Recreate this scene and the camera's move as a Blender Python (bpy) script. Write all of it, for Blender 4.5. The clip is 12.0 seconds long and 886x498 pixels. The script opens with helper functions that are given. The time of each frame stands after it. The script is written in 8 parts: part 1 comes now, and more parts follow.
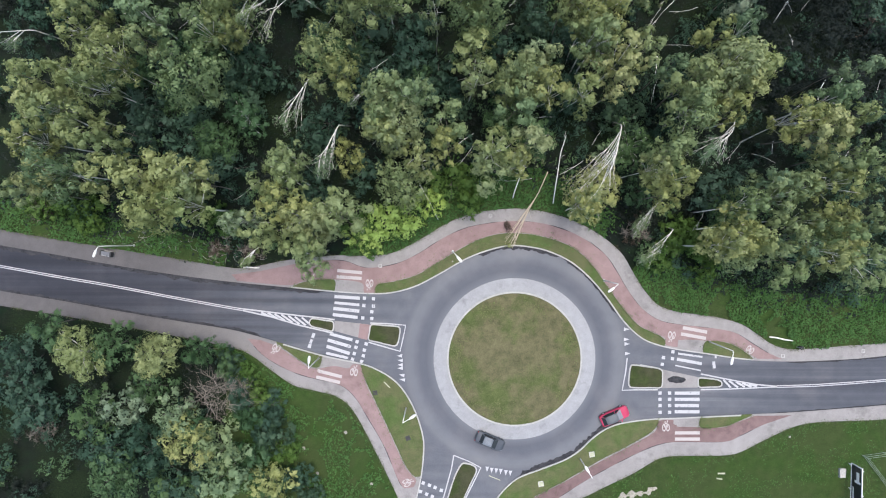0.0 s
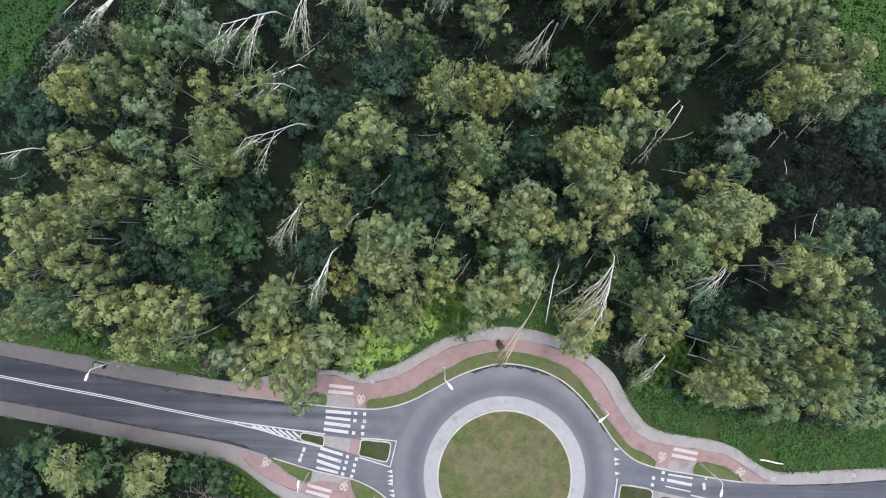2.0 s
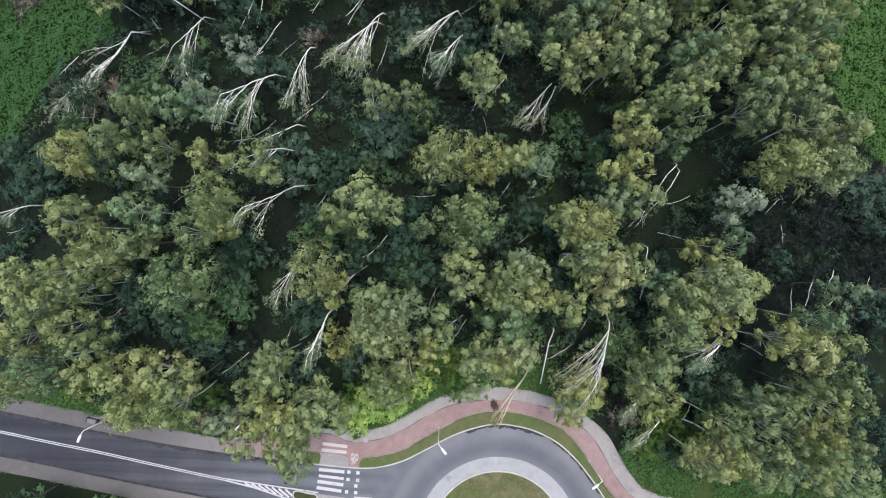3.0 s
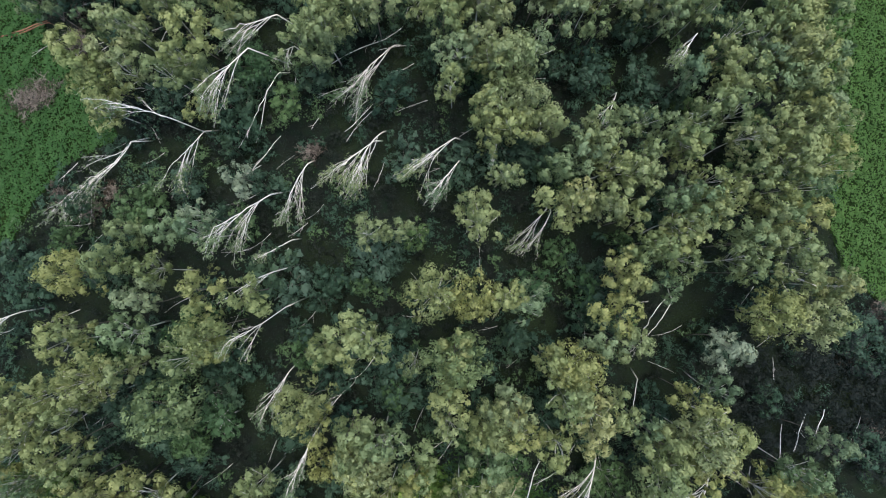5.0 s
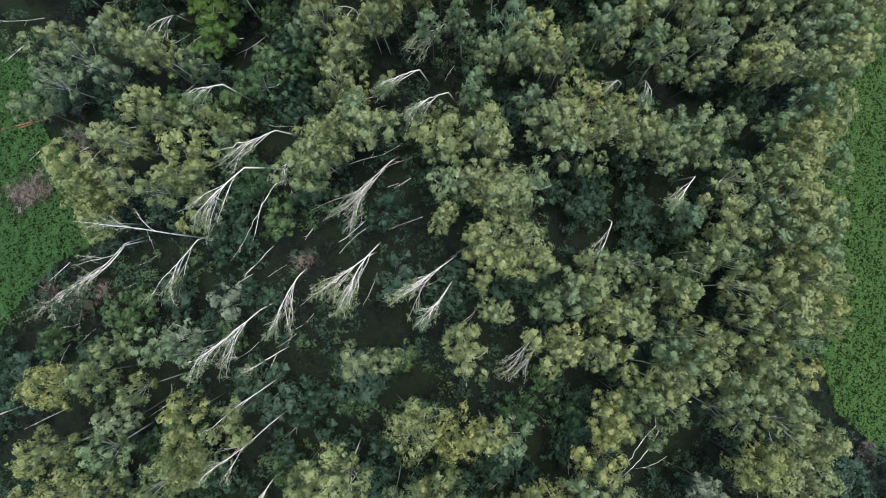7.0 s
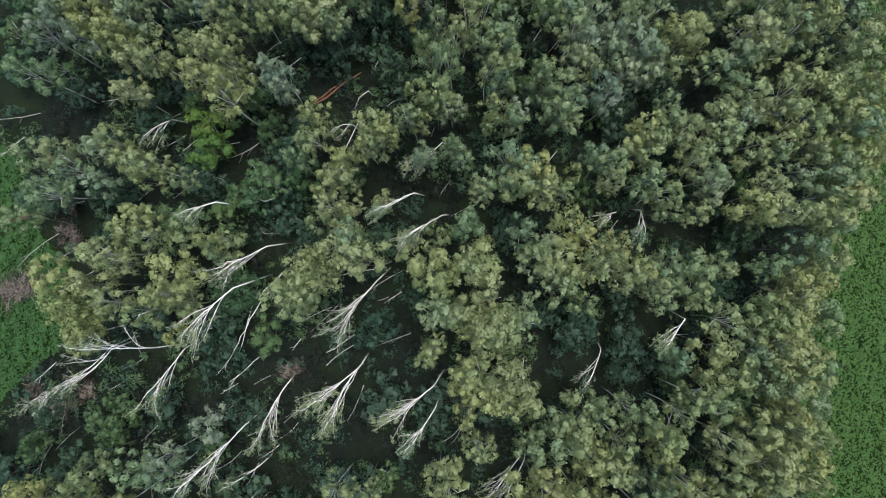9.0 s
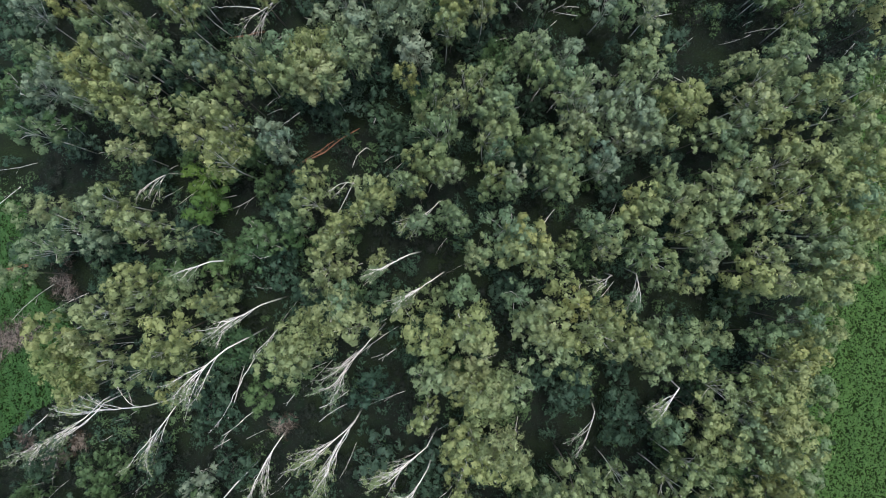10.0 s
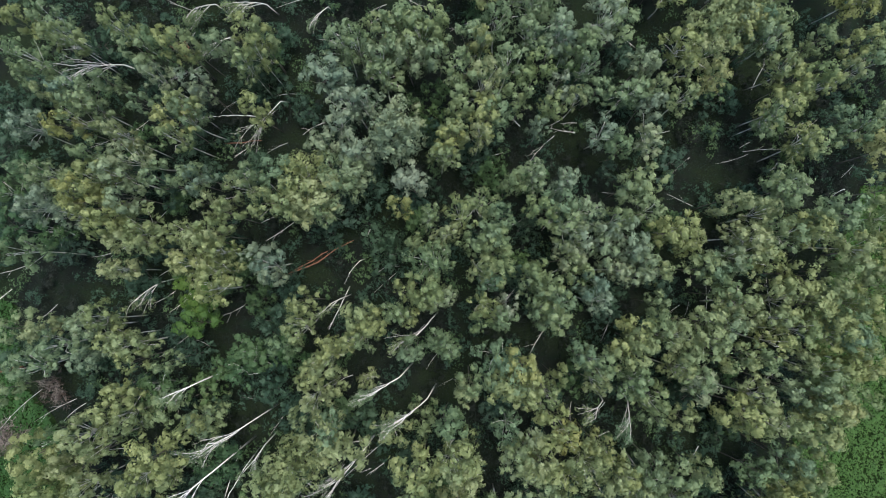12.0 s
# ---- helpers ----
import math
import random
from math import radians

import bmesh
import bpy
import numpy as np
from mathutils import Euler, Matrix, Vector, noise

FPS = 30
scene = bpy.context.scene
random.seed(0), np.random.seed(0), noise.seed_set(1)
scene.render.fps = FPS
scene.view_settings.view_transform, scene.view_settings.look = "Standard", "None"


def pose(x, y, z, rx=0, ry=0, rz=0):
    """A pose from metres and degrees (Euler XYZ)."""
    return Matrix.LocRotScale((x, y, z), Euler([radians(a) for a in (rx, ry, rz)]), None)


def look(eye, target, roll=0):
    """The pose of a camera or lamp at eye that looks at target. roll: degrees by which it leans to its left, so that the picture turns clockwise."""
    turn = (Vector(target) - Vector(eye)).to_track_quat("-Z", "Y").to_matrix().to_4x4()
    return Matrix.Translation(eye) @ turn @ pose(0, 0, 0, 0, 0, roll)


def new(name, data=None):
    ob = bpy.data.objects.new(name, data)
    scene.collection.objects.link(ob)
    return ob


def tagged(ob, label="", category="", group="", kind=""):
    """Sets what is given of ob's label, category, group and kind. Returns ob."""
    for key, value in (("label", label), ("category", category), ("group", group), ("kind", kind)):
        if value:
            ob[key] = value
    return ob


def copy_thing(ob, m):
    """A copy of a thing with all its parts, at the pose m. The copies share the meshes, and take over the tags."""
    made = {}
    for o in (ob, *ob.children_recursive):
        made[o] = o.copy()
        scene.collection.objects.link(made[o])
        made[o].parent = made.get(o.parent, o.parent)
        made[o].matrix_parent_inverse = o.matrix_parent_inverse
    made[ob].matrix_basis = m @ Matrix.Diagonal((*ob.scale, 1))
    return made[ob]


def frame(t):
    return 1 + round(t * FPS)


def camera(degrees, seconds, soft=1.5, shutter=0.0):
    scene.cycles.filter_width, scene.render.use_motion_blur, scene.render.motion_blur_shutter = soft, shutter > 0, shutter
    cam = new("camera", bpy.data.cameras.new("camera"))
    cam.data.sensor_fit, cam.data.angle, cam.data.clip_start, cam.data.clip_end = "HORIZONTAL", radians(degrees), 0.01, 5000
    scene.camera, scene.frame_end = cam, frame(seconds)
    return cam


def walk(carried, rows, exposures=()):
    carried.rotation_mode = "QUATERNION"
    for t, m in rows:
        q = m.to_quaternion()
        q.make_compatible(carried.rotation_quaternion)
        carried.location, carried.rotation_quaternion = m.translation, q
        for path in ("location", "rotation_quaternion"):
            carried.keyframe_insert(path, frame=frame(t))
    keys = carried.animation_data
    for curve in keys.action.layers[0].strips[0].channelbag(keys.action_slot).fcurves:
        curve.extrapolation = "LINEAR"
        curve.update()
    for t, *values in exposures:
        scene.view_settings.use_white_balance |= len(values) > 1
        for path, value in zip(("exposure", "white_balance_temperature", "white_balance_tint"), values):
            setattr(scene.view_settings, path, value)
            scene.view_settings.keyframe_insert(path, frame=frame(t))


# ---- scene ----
DEG = 73.16
cam = camera(DEG, 12.0, soft=1.08)
# seconds; x, y, z in metres; rx, ry, rz in degrees: a drone that looks straight down
PATH = [
    (0, 0.079, 1.065, 92.041, -1.076, -0.134, 0.415),
    (0.5, 0.447, 5.357, 92.069, -0.993, -0.026, 0.724),
    (1, 0.674, 9.754, 92.055, -0.928, -0.004, 0.965),
    (1.5, 0.843, 14.119, 92.023, -0.813, -0.016, 1.199),
    (2, 1.004, 18.381, 91.989, -0.62, -0.03, 1.466),
    (2.5, 1.187, 22.52, 91.962, -0.344, -0.028, 1.794),
    (3, 1.399, 26.55, 91.946, -0.004, -0, 2.196),
    (3.5, 1.635, 30.508, 91.942, 0.375, 0.053, 2.676),
    (4, 1.881, 34.441, 91.951, 0.76, 0.129, 3.232),
    (4.5, 2.116, 38.397, 91.968, 1.12, 0.217, 3.852),
    (5, 2.32, 42.418, 91.991, 1.427, 0.309, 4.525),
    (5.5, 2.471, 46.534, 92.019, 1.664, 0.394, 5.233),
    (6, 2.552, 50.759, 92.047, 1.822, 0.466, 5.959),
    (6.5, 2.549, 55.091, 92.076, 1.902, 0.516, 6.688),
    (7, 2.455, 59.511, 92.106, 1.916, 0.542, 7.402),
    (7.5, 2.269, 63.982, 92.137, 1.888, 0.543, 8.089),
    (8, 1.995, 68.46, 92.171, 1.844, 0.522, 8.737),
    (8.5, 1.644, 72.894, 92.212, 1.815, 0.483, 9.34),
    (9, 1.229, 77.236, 92.26, 1.832, 0.435, 9.892),
    (9.5, 0.768, 81.45, 92.318, 1.915, 0.386, 10.394),
    (10, 0.275, 85.524, 92.386, 2.073, 0.343, 10.847),
    (10.5, -0.236, 89.485, 92.461, 2.291, 0.314, 11.258),
    (11, -0.76, 93.411, 92.535, 2.522, 0.303, 11.635),
    (11.5, -1.303, 97.452, 92.598, 2.677, 0.306, 11.988),
    (12, -1.885, 101.847, 92.631, 2.615, 0.313, 12.327),
]
walk(cam, [(t, pose(x, y, z, rx, ry, rz)) for t, x, y, z, rx, ry, rz in PATH], [(0.0, 0.58), (12.0, 0.58)])

# ---- sky and sun: bright overcast late in the day ----
SUN_ELEVATION, SUN_AZIMUTH = radians(80), radians(60)   # azimuth counted from +x
world = bpy.data.worlds.new("sky")
scene.world = world
world.use_nodes = True
wn, wl = world.node_tree.nodes, world.node_tree.links
sky = wn.new("ShaderNodeTexSky")
sky.sky_type, sky.sun_disc = "NISHITA", False
sky.sun_elevation, sky.sun_rotation = SUN_ELEVATION, radians(90) - SUN_AZIMUTH
sky.air_density, sky.dust_density, sky.ozone_density = 1.0, 3.0, 1.0
wl.new(sky.outputs["Color"], wn["Background"].inputs["Color"])
wn["Background"].inputs["Strength"].default_value = 0.195
sun = new("sun", bpy.data.lights.new("sun", "SUN"))
sun.data.energy, sun.data.angle, sun.data.color = 1.7, radians(30), (1.0, 0.965, 0.90)
sun.matrix_world = look((math.cos(SUN_AZIMUTH) * math.cos(SUN_ELEVATION) * 300, math.sin(SUN_AZIMUTH) * math.cos(SUN_ELEVATION) * 300, math.sin(SUN_ELEVATION) * 300), (0, 0, 0))


# ---- materials ----
def shader(name, rough=0.9, spec=0.2):
    m = bpy.data.materials.new(name)
    m.use_nodes = True
    n, l = m.node_tree.nodes, m.node_tree.links
    b = n["Principled BSDF"]
    b.inputs["Roughness"].default_value = rough
    b.inputs["Specular IOR Level"].default_value = spec
    return m, n, l, b


def noise_node(n, l, scale, detail=6.0, where="Object", rough=0.6):
    c = n.new("ShaderNodeTexCoord")
    t = n.new("ShaderNodeTexNoise")
    t.inputs["Scale"].default_value, t.inputs["Detail"].default_value, t.inputs["Roughness"].default_value = scale, detail, rough
    l.new(c.outputs[where], t.inputs["Vector"])
    return t.outputs["Fac"]


def ramp(n, l, fac, stops):
    r = n.new("ShaderNodeValToRGB")
    e = r.color_ramp.elements
    e[0].position, e[0].color = stops[0][0], (*stops[0][1], 1)
    e[1].position, e[1].color = stops[-1][0], (*stops[-1][1], 1)
    for p, c in stops[1:-1]:
        x = e.new(p)
        x.color = (*c, 1)
    l.new(fac, r.inputs["Fac"])
    return r.outputs["Color"]


def blend(n, l, a, b, fac, how="MIX"):
    x = n.new("ShaderNodeMix")
    x.data_type, x.blend_type = "RGBA", how
    for socket, value in ((x.inputs[6], a), (x.inputs[7], b), (x.inputs[0], fac)):
        if isinstance(value, (float, int)):
            socket.default_value = value
        elif isinstance(value, tuple):
            socket.default_value = (*value, 1)
        else:
            l.new(value, socket)
    return x.outputs[2]


def bumped(n, l, b, height, strength, distance):
    x = n.new("ShaderNodeBump")
    x.inputs["Strength"].default_value, x.inputs["Distance"].default_value = strength, distance
    l.new(height, x.inputs["Height"])
    l.new(x.outputs["Normal"], b.inputs["Normal"])


def two_scale(name, dark, light, coarse, fine, rough=0.9, bump=0.3, depth=0.02, fine_amount=0.5, lo=0.35, hi=0.65, spec=0.2):
    """A surface with broad stains and a fine grain."""
    m, n, l, b = shader(name, rough, spec)
    big, small = noise_node(n, l, coarse, 5), noise_node(n, l, fine, 3)
    base = ramp(n, l, big, [(lo, dark), (hi, light)])
    grain = ramp(n, l, small, [(0.3, tuple(0.55 * v for v in dark)), (0.7, tuple(min(1, 1.25 * v) for v in light))])
    l.new(blend(n, l, base, grain, fine_amount), b.inputs["Base Color"])
    bumped(n, l, b, small, bump, depth)
    return m


def math_node(n, l, how, a, b=0.0):
    x = n.new("ShaderNodeMath")
    x.operation = how
    for socket, value in ((x.inputs[0], a), (x.inputs[1], b)):
        if isinstance(value, (float, int)):
            socket.default_value = value
        else:
            l.new(value, socket)
    return x.outputs[0]


CENTRE = (11.49, -17.6)


def asphalt_material():
    m, n, l, b = shader("asphalt", 0.85, 0.3)
    big, mid, small = noise_node(n, l, 0.06, 4), noise_node(n, l, 0.5, 6), noise_node(n, l, 9.0, 3)
    base = ramp(n, l, big, [(0.3, (0.09, 0.0984, 0.118)), (0.7, (0.119, 0.128, 0.148))])
    dust = noise_node(n, l, 0.13, 5, rough=0.55)
    base = blend(n, l, base, (0.205, 0.2, 0.205), ramp(n, l, dust, [(0.5, (0, 0, 0)), (0.66, (0.55, 0.55, 0.55))]))
    base = blend(n, l, base, ramp(n, l, mid, [(0.3, (0.0648, 0.071, 0.0836)), (0.7, (0.144, 0.148, 0.163))]), 0.3)
    base = blend(n, l, base, ramp(n, l, small, [(0.35, (0.0432, 0.0444, 0.0532)), (0.65, (0.187, 0.192, 0.205))]), 0.16)
    # polished rings where the wheels run round the island, pale dust along its rim and the outer kerb
    c = n.new("ShaderNodeTexCoord")
    v = n.new("ShaderNodeVectorMath")
    v.operation = "DISTANCE"
    v.inputs[1].default_value = (CENTRE[0], CENTRE[1], 0)
    flat = n.new("ShaderNodeVectorMath")
    flat.operation = "MULTIPLY"
    flat.inputs[1].default_value = (1, 1, 0)
    l.new(c.outputs["Object"], flat.inputs[0])
    l.new(flat.outputs["Vector"], v.inputs[0])
    d = math_node(n, l, "ADD", math_node(n, l, "DIVIDE", v.outputs["Value"], 24.0), math_node(n, l, "MULTIPLY", math_node(n, l, "SUBTRACT", mid, 0.5), 0.03))
    ring = ramp(n, l, d, [(0.50, (0.216, 0.215, 0.228)), (0.535, (0.13, 0.137, 0.156)), (0.57, (0.0828, 0.0888, 0.106)), (0.61, (0.09, 0.0962, 0.114)), (0.66, (0.158, 0.163, 0.179)), (0.70, (0.194, 0.196, 0.205)), (0.735, (0.108, 0.115, 0.133)), (0.80, (0.108, 0.115, 0.133))])
    inside = ramp(n, l, d, [(0.66, (0.55, 0.55, 0.55)), (0.78, (0, 0, 0))])
    l.new(blend(n, l, base, ring, inside), b.inputs["Base Color"])
    out = b.inputs["Base Color"].links[0].from_socket
    # darker away from the roundabout, and again towards the west
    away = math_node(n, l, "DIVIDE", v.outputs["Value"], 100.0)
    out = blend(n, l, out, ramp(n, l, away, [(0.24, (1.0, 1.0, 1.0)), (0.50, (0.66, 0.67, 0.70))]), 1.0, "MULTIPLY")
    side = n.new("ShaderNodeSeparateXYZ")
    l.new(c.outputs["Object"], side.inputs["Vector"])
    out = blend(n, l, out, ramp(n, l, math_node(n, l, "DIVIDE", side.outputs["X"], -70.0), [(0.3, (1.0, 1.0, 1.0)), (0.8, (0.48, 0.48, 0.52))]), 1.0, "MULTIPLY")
    # wheel tracks drawn out along the straight arms
    turn = n.new("ShaderNodeMapping")
    turn.inputs["Rotation"].default_value, turn.inputs["Scale"].default_value = (0, 0, radians(9)), (0.012, 0.75, 1.0)
    l.new(c.outputs["Object"], turn.inputs["Vector"])
    streak = n.new("ShaderNodeTexNoise")
    streak.inputs["Scale"].default_value, streak.inputs["Detail"].default_value = 1.0, 3.0
    l.new(turn.outputs["Vector"], streak.inputs["Vector"])
    band = ramp(n, l, streak.outputs["Fac"], [(0.36, (0.72, 0.72, 0.74)), (0.52, (1.0, 1.0, 1.0)), (0.66, (1.28, 1.26, 1.22))])
    l.new(blend(n, l, out, blend(n, l, (1.0, 1.0, 1.0), band, ramp(n, l, away, [(0.16, (0, 0, 0)), (0.3, (1, 1, 1))])), 1.0, "MULTIPLY"), b.inputs["Base Color"])
    bumped(n, l, b, small, 0.25, 0.01)
    return m


ASPHALT = asphalt_material()


def paving_material(name, dark, light, joint, west_tone=1.0):
    """Small concrete blocks: fine joints, broad weathering, darker along the western stretch."""
    m, n, l, b = shader(name, 0.9, 0.2)
    c = n.new("ShaderNodeTexCoord")
    big, mid, small = noise_node(n, l, 0.12, 4), noise_node(n, l, 0.9, 5), noise_node(n, l, 7.0, 3)
    base = ramp(n, l, big, [(0.32, dark), (0.68, light)])
    base = blend(n, l, base, ramp(n, l, mid, [(0.3, tuple(0.78 * v for v in dark)), (0.7, tuple(1.08 * v for v in light))]), 0.35)
    base = blend(n, l, base, ramp(n, l, small, [(0.35, tuple(0.7 * v for v in dark)), (0.65, tuple(1.1 * v for v in light))]), 0.12)
    brick = n.new("ShaderNodeTexBrick")
    brick.inputs["Scale"].default_value = 1.0
    brick.inputs["Brick Width"].default_value, brick.inputs["Row Height"].default_value, brick.inputs["Mortar Size"].default_value = 0.2, 0.1, 0.006
    brick.inputs["Color1"].default_value, brick.inputs["Color2"].default_value, brick.inputs["Mortar"].default_value = (1, 1, 1, 1), (0.9, 0.9, 0.9, 1), (joint, joint, joint, 1)
    l.new(c.outputs["Object"], brick.inputs["Vector"])
    base = blend(n, l, base, brick.outputs["Color"], 0.5, "MULTIPLY")
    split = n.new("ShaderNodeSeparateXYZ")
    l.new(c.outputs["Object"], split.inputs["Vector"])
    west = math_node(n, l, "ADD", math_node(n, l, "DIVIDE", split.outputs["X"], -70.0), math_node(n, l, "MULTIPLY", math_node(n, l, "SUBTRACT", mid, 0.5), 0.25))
    base = blend(n, l, base, ramp(n, l, west, [(0.25, (1, 1, 1)), (0.62, (west_tone, west_tone * 1.0, west_tone * 1.04))]), 1.0, "MULTIPLY")
    smear = noise_node(n, l, 0.3, 6, rough=0.7)
    base = blend(n, l, base, tuple(0.45 * v for v in dark), ramp(n, l, smear, [(0.56, (0, 0, 0)), (0.72, (0.6, 0.6, 0.6))]))
    l.new(base, b.inputs["Base Color"])
    bumped(n, l, b, small, 0.3, 0.008)
    return m


def paint_wear(name, pale, under, keep):
    """Road paint rubbed through to the surface below."""
    m, n, l, b = shader(name, 0.75, 0.25)
    mid, small = noise_node(n, l, 1.1, 5, rough=0.7), noise_node(n, l, 11.0, 3)
    worn = math_node(n, l, "ADD", math_node(n, l, "MULTIPLY", mid, 0.7), math_node(n, l, "MULTIPLY", small, 0.3))
    tone = ramp(n, l, small, [(0.3, tuple(0.86 * v for v in pale)), (0.7, pale)])
    l.new(blend(n, l, under, tone, ramp(n, l, worn, [(keep, (0, 0, 0)), (keep + 0.09, (1, 1, 1))])), b.inputs["Base Color"])
    return m


def lawn_material(name, greens, browns, blades):
    """Mown grass seen from far above: bleached patches, greener hollows, fine tufts."""
    m, n, l, b = shader(name, 1.0, 0.05)
    big, mid, small = noise_node(n, l, 0.16, 6, rough=0.65), noise_node(n, l, 0.8, 6, rough=0.7), noise_node(n, l, 6.0, 4, rough=0.7)
    green = ramp(n, l, mid, [(0.3, greens[0]), (0.7, greens[1])])
    brown = ramp(n, l, mid, [(0.3, browns[0]), (0.7, browns[1])])
    base = blend(n, l, green, brown, ramp(n, l, big, [(0.4, (0, 0, 0)), (0.54, (1, 1, 1))]))
    base = blend(n, l, base, ramp(n, l, small, [(0.32, tuple(0.45 * v for v in greens[0])), (0.68, tuple(1.25 * v for v in greens[1]))]), blades)
    l.new(base, b.inputs["Base Color"])
    bumped(n, l, b, small, 0.7, 0.06)
    return m


PAVING = paving_material("grey_block_paving", (0.235, 0.222, 0.216), (0.32, 0.305, 0.297), 0.6, 0.42)
RED_PAVING = paving_material("red_block_paving", (0.225, 0.15, 0.146), (0.31, 0.222, 0.216), 0.6, 0.8)
OLD_RED_PAVING = paving_material("old_red_block_paving", (0.135, 0.085, 0.084), (0.235, 0.165, 0.16), 0.6)
APRON = paving_material("pale_sett_apron", (0.275, 0.28, 0.29), (0.345, 0.35, 0.36), 0.75)
KERB = two_scale("concrete_kerb", (0.32, 0.32, 0.305), (0.44, 0.435, 0.415), 0.5, 6.0, 0.85, 0.2, 0.01, 0.3)
GUTTER = two_scale("gutter_dirt", (0.016, 0.017, 0.021), (0.06, 0.06, 0.065), 0.9, 5.0, 0.95, 0.4, 0.02, 0.4)
PAINT = paint_wear("worn_white_road_paint", (0.47, 0.47, 0.48), (0.14, 0.145, 0.16), 0.35)
LINE_PAINT = paint_wear("white_line_paint", (0.45, 0.45, 0.46), (0.14, 0.145, 0.16), 0.34)
PATH_PAINT = paint_wear("worn_white_path_paint", (0.45, 0.415, 0.40), (0.25, 0.18, 0.175), 0.34)
ISLAND_GRASS = lawn_material("dry_mown_grass", ((0.046, 0.066, 0.022), (0.110, 0.132, 0.052)), ((0.075, 0.068, 0.042), (0.185, 0.16, 0.1)), 0.34)
VERGE = lawn_material("verge_grass", ((0.05, 0.084, 0.025), (0.10, 0.138, 0.05)), ((0.08, 0.084, 0.043), (0.15, 0.136, 0.08)), 0.38)
SPLITTER_GRASS = lawn_material("sparse_island_grass", ((0.024, 0.036, 0.013), (0.058, 0.076, 0.028)), ((0.04, 0.038, 0.027), (0.085, 0.078, 0.052)), 0.4)
STEEL = two_scale("galvanised_steel", (0.6, 0.6, 0.58), (0.72, 0.72, 0.7), 2.0, 20.0, 0.5, 0.05, 0.002, 0.3, spec=0.5)
WHITE = two_scale("white_enamel", (0.72, 0.72, 0.71), (0.82, 0.82, 0.8), 3.0, 30.0, 0.45, 0.05, 0.002, 0.2, spec=0.5)


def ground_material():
    """Leaf litter, moss and soil, with grass where the wood opens along the road; tree shade is put into the dark
    tones.
    """
    m, n, l, b = shader("shade_dark_woodland_ground", 1.0, 0.05)
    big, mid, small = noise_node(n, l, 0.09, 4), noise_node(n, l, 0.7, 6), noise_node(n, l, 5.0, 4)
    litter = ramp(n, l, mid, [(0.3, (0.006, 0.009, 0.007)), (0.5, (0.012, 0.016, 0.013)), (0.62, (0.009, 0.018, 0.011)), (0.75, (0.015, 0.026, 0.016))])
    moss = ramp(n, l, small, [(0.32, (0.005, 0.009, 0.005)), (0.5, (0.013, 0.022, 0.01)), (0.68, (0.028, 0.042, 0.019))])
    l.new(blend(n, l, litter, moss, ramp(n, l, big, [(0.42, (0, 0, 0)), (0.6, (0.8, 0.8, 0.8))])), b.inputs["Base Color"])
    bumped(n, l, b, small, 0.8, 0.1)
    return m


GROUND = ground_material()
LAWN = lawn_material("rough_grass", ((0.020, 0.044, 0.012), (0.046, 0.080, 0.022)), ((0.03, 0.046, 0.017), (0.056, 0.07, 0.029)), 0.36)
MEADOW = two_scale("meadow_soil", (0.012, 0.027, 0.008), (0.024, 0.046, 0.013), 0.25, 3.0, 1.0, 1.0, 0.12, 0.45, spec=0.05)


def leaf_material(name, dark, mid, light, through_light=0.3):
    """Leaves: each tree has its own tint, each spray its own shade."""
    m, n, l, b = shader(name, 0.6, 0.2)
    info, geo = n.new("ShaderNodeObjectInfo"), n.new("ShaderNodeNewGeometry")
    patch = noise_node(n, l, 0.55, 2)
    mixed = math_node(n, l, "ADD", math_node(n, l, "MULTIPLY", geo.outputs["Random Per Island"], 0.22), math_node(n, l, "MULTIPLY", patch, 0.78))
    soft = lambda end: tuple(0.5 * e + 0.5 * c for e, c in zip(end, mid))
    colour = ramp(n, l, mixed, [(0.25, soft(dark)), (0.5, mid), (0.75, soft(light))])
    tint = ramp(n, l, info.outputs["Random"], [(0.0, (0.66, 0.8, 0.8)), (0.2, (0.98, 1.0, 0.95)), (0.45, (1.16, 1.1, 0.9)), (0.65, (0.86, 0.93, 0.86)), (0.82, (1.2, 1.13, 1.12)), (1.0, (0.8, 0.9, 0.78))])
    colour = blend(n, l, colour, tint, 1.0, "MULTIPLY")
    l.new(colour, b.inputs["Base Color"])
    tr = n.new("ShaderNodeBsdfTranslucent")
    l.new(colour, tr.inputs["Color"])
    mx = n.new("ShaderNodeMixShader")
    mx.inputs[0].default_value = through_light
    l.new(b.outputs[0], mx.inputs[1])
    l.new(tr.outputs[0], mx.inputs[2])
    l.new(mx.outputs[0], n["Material Output"].inputs["Surface"])
    return m


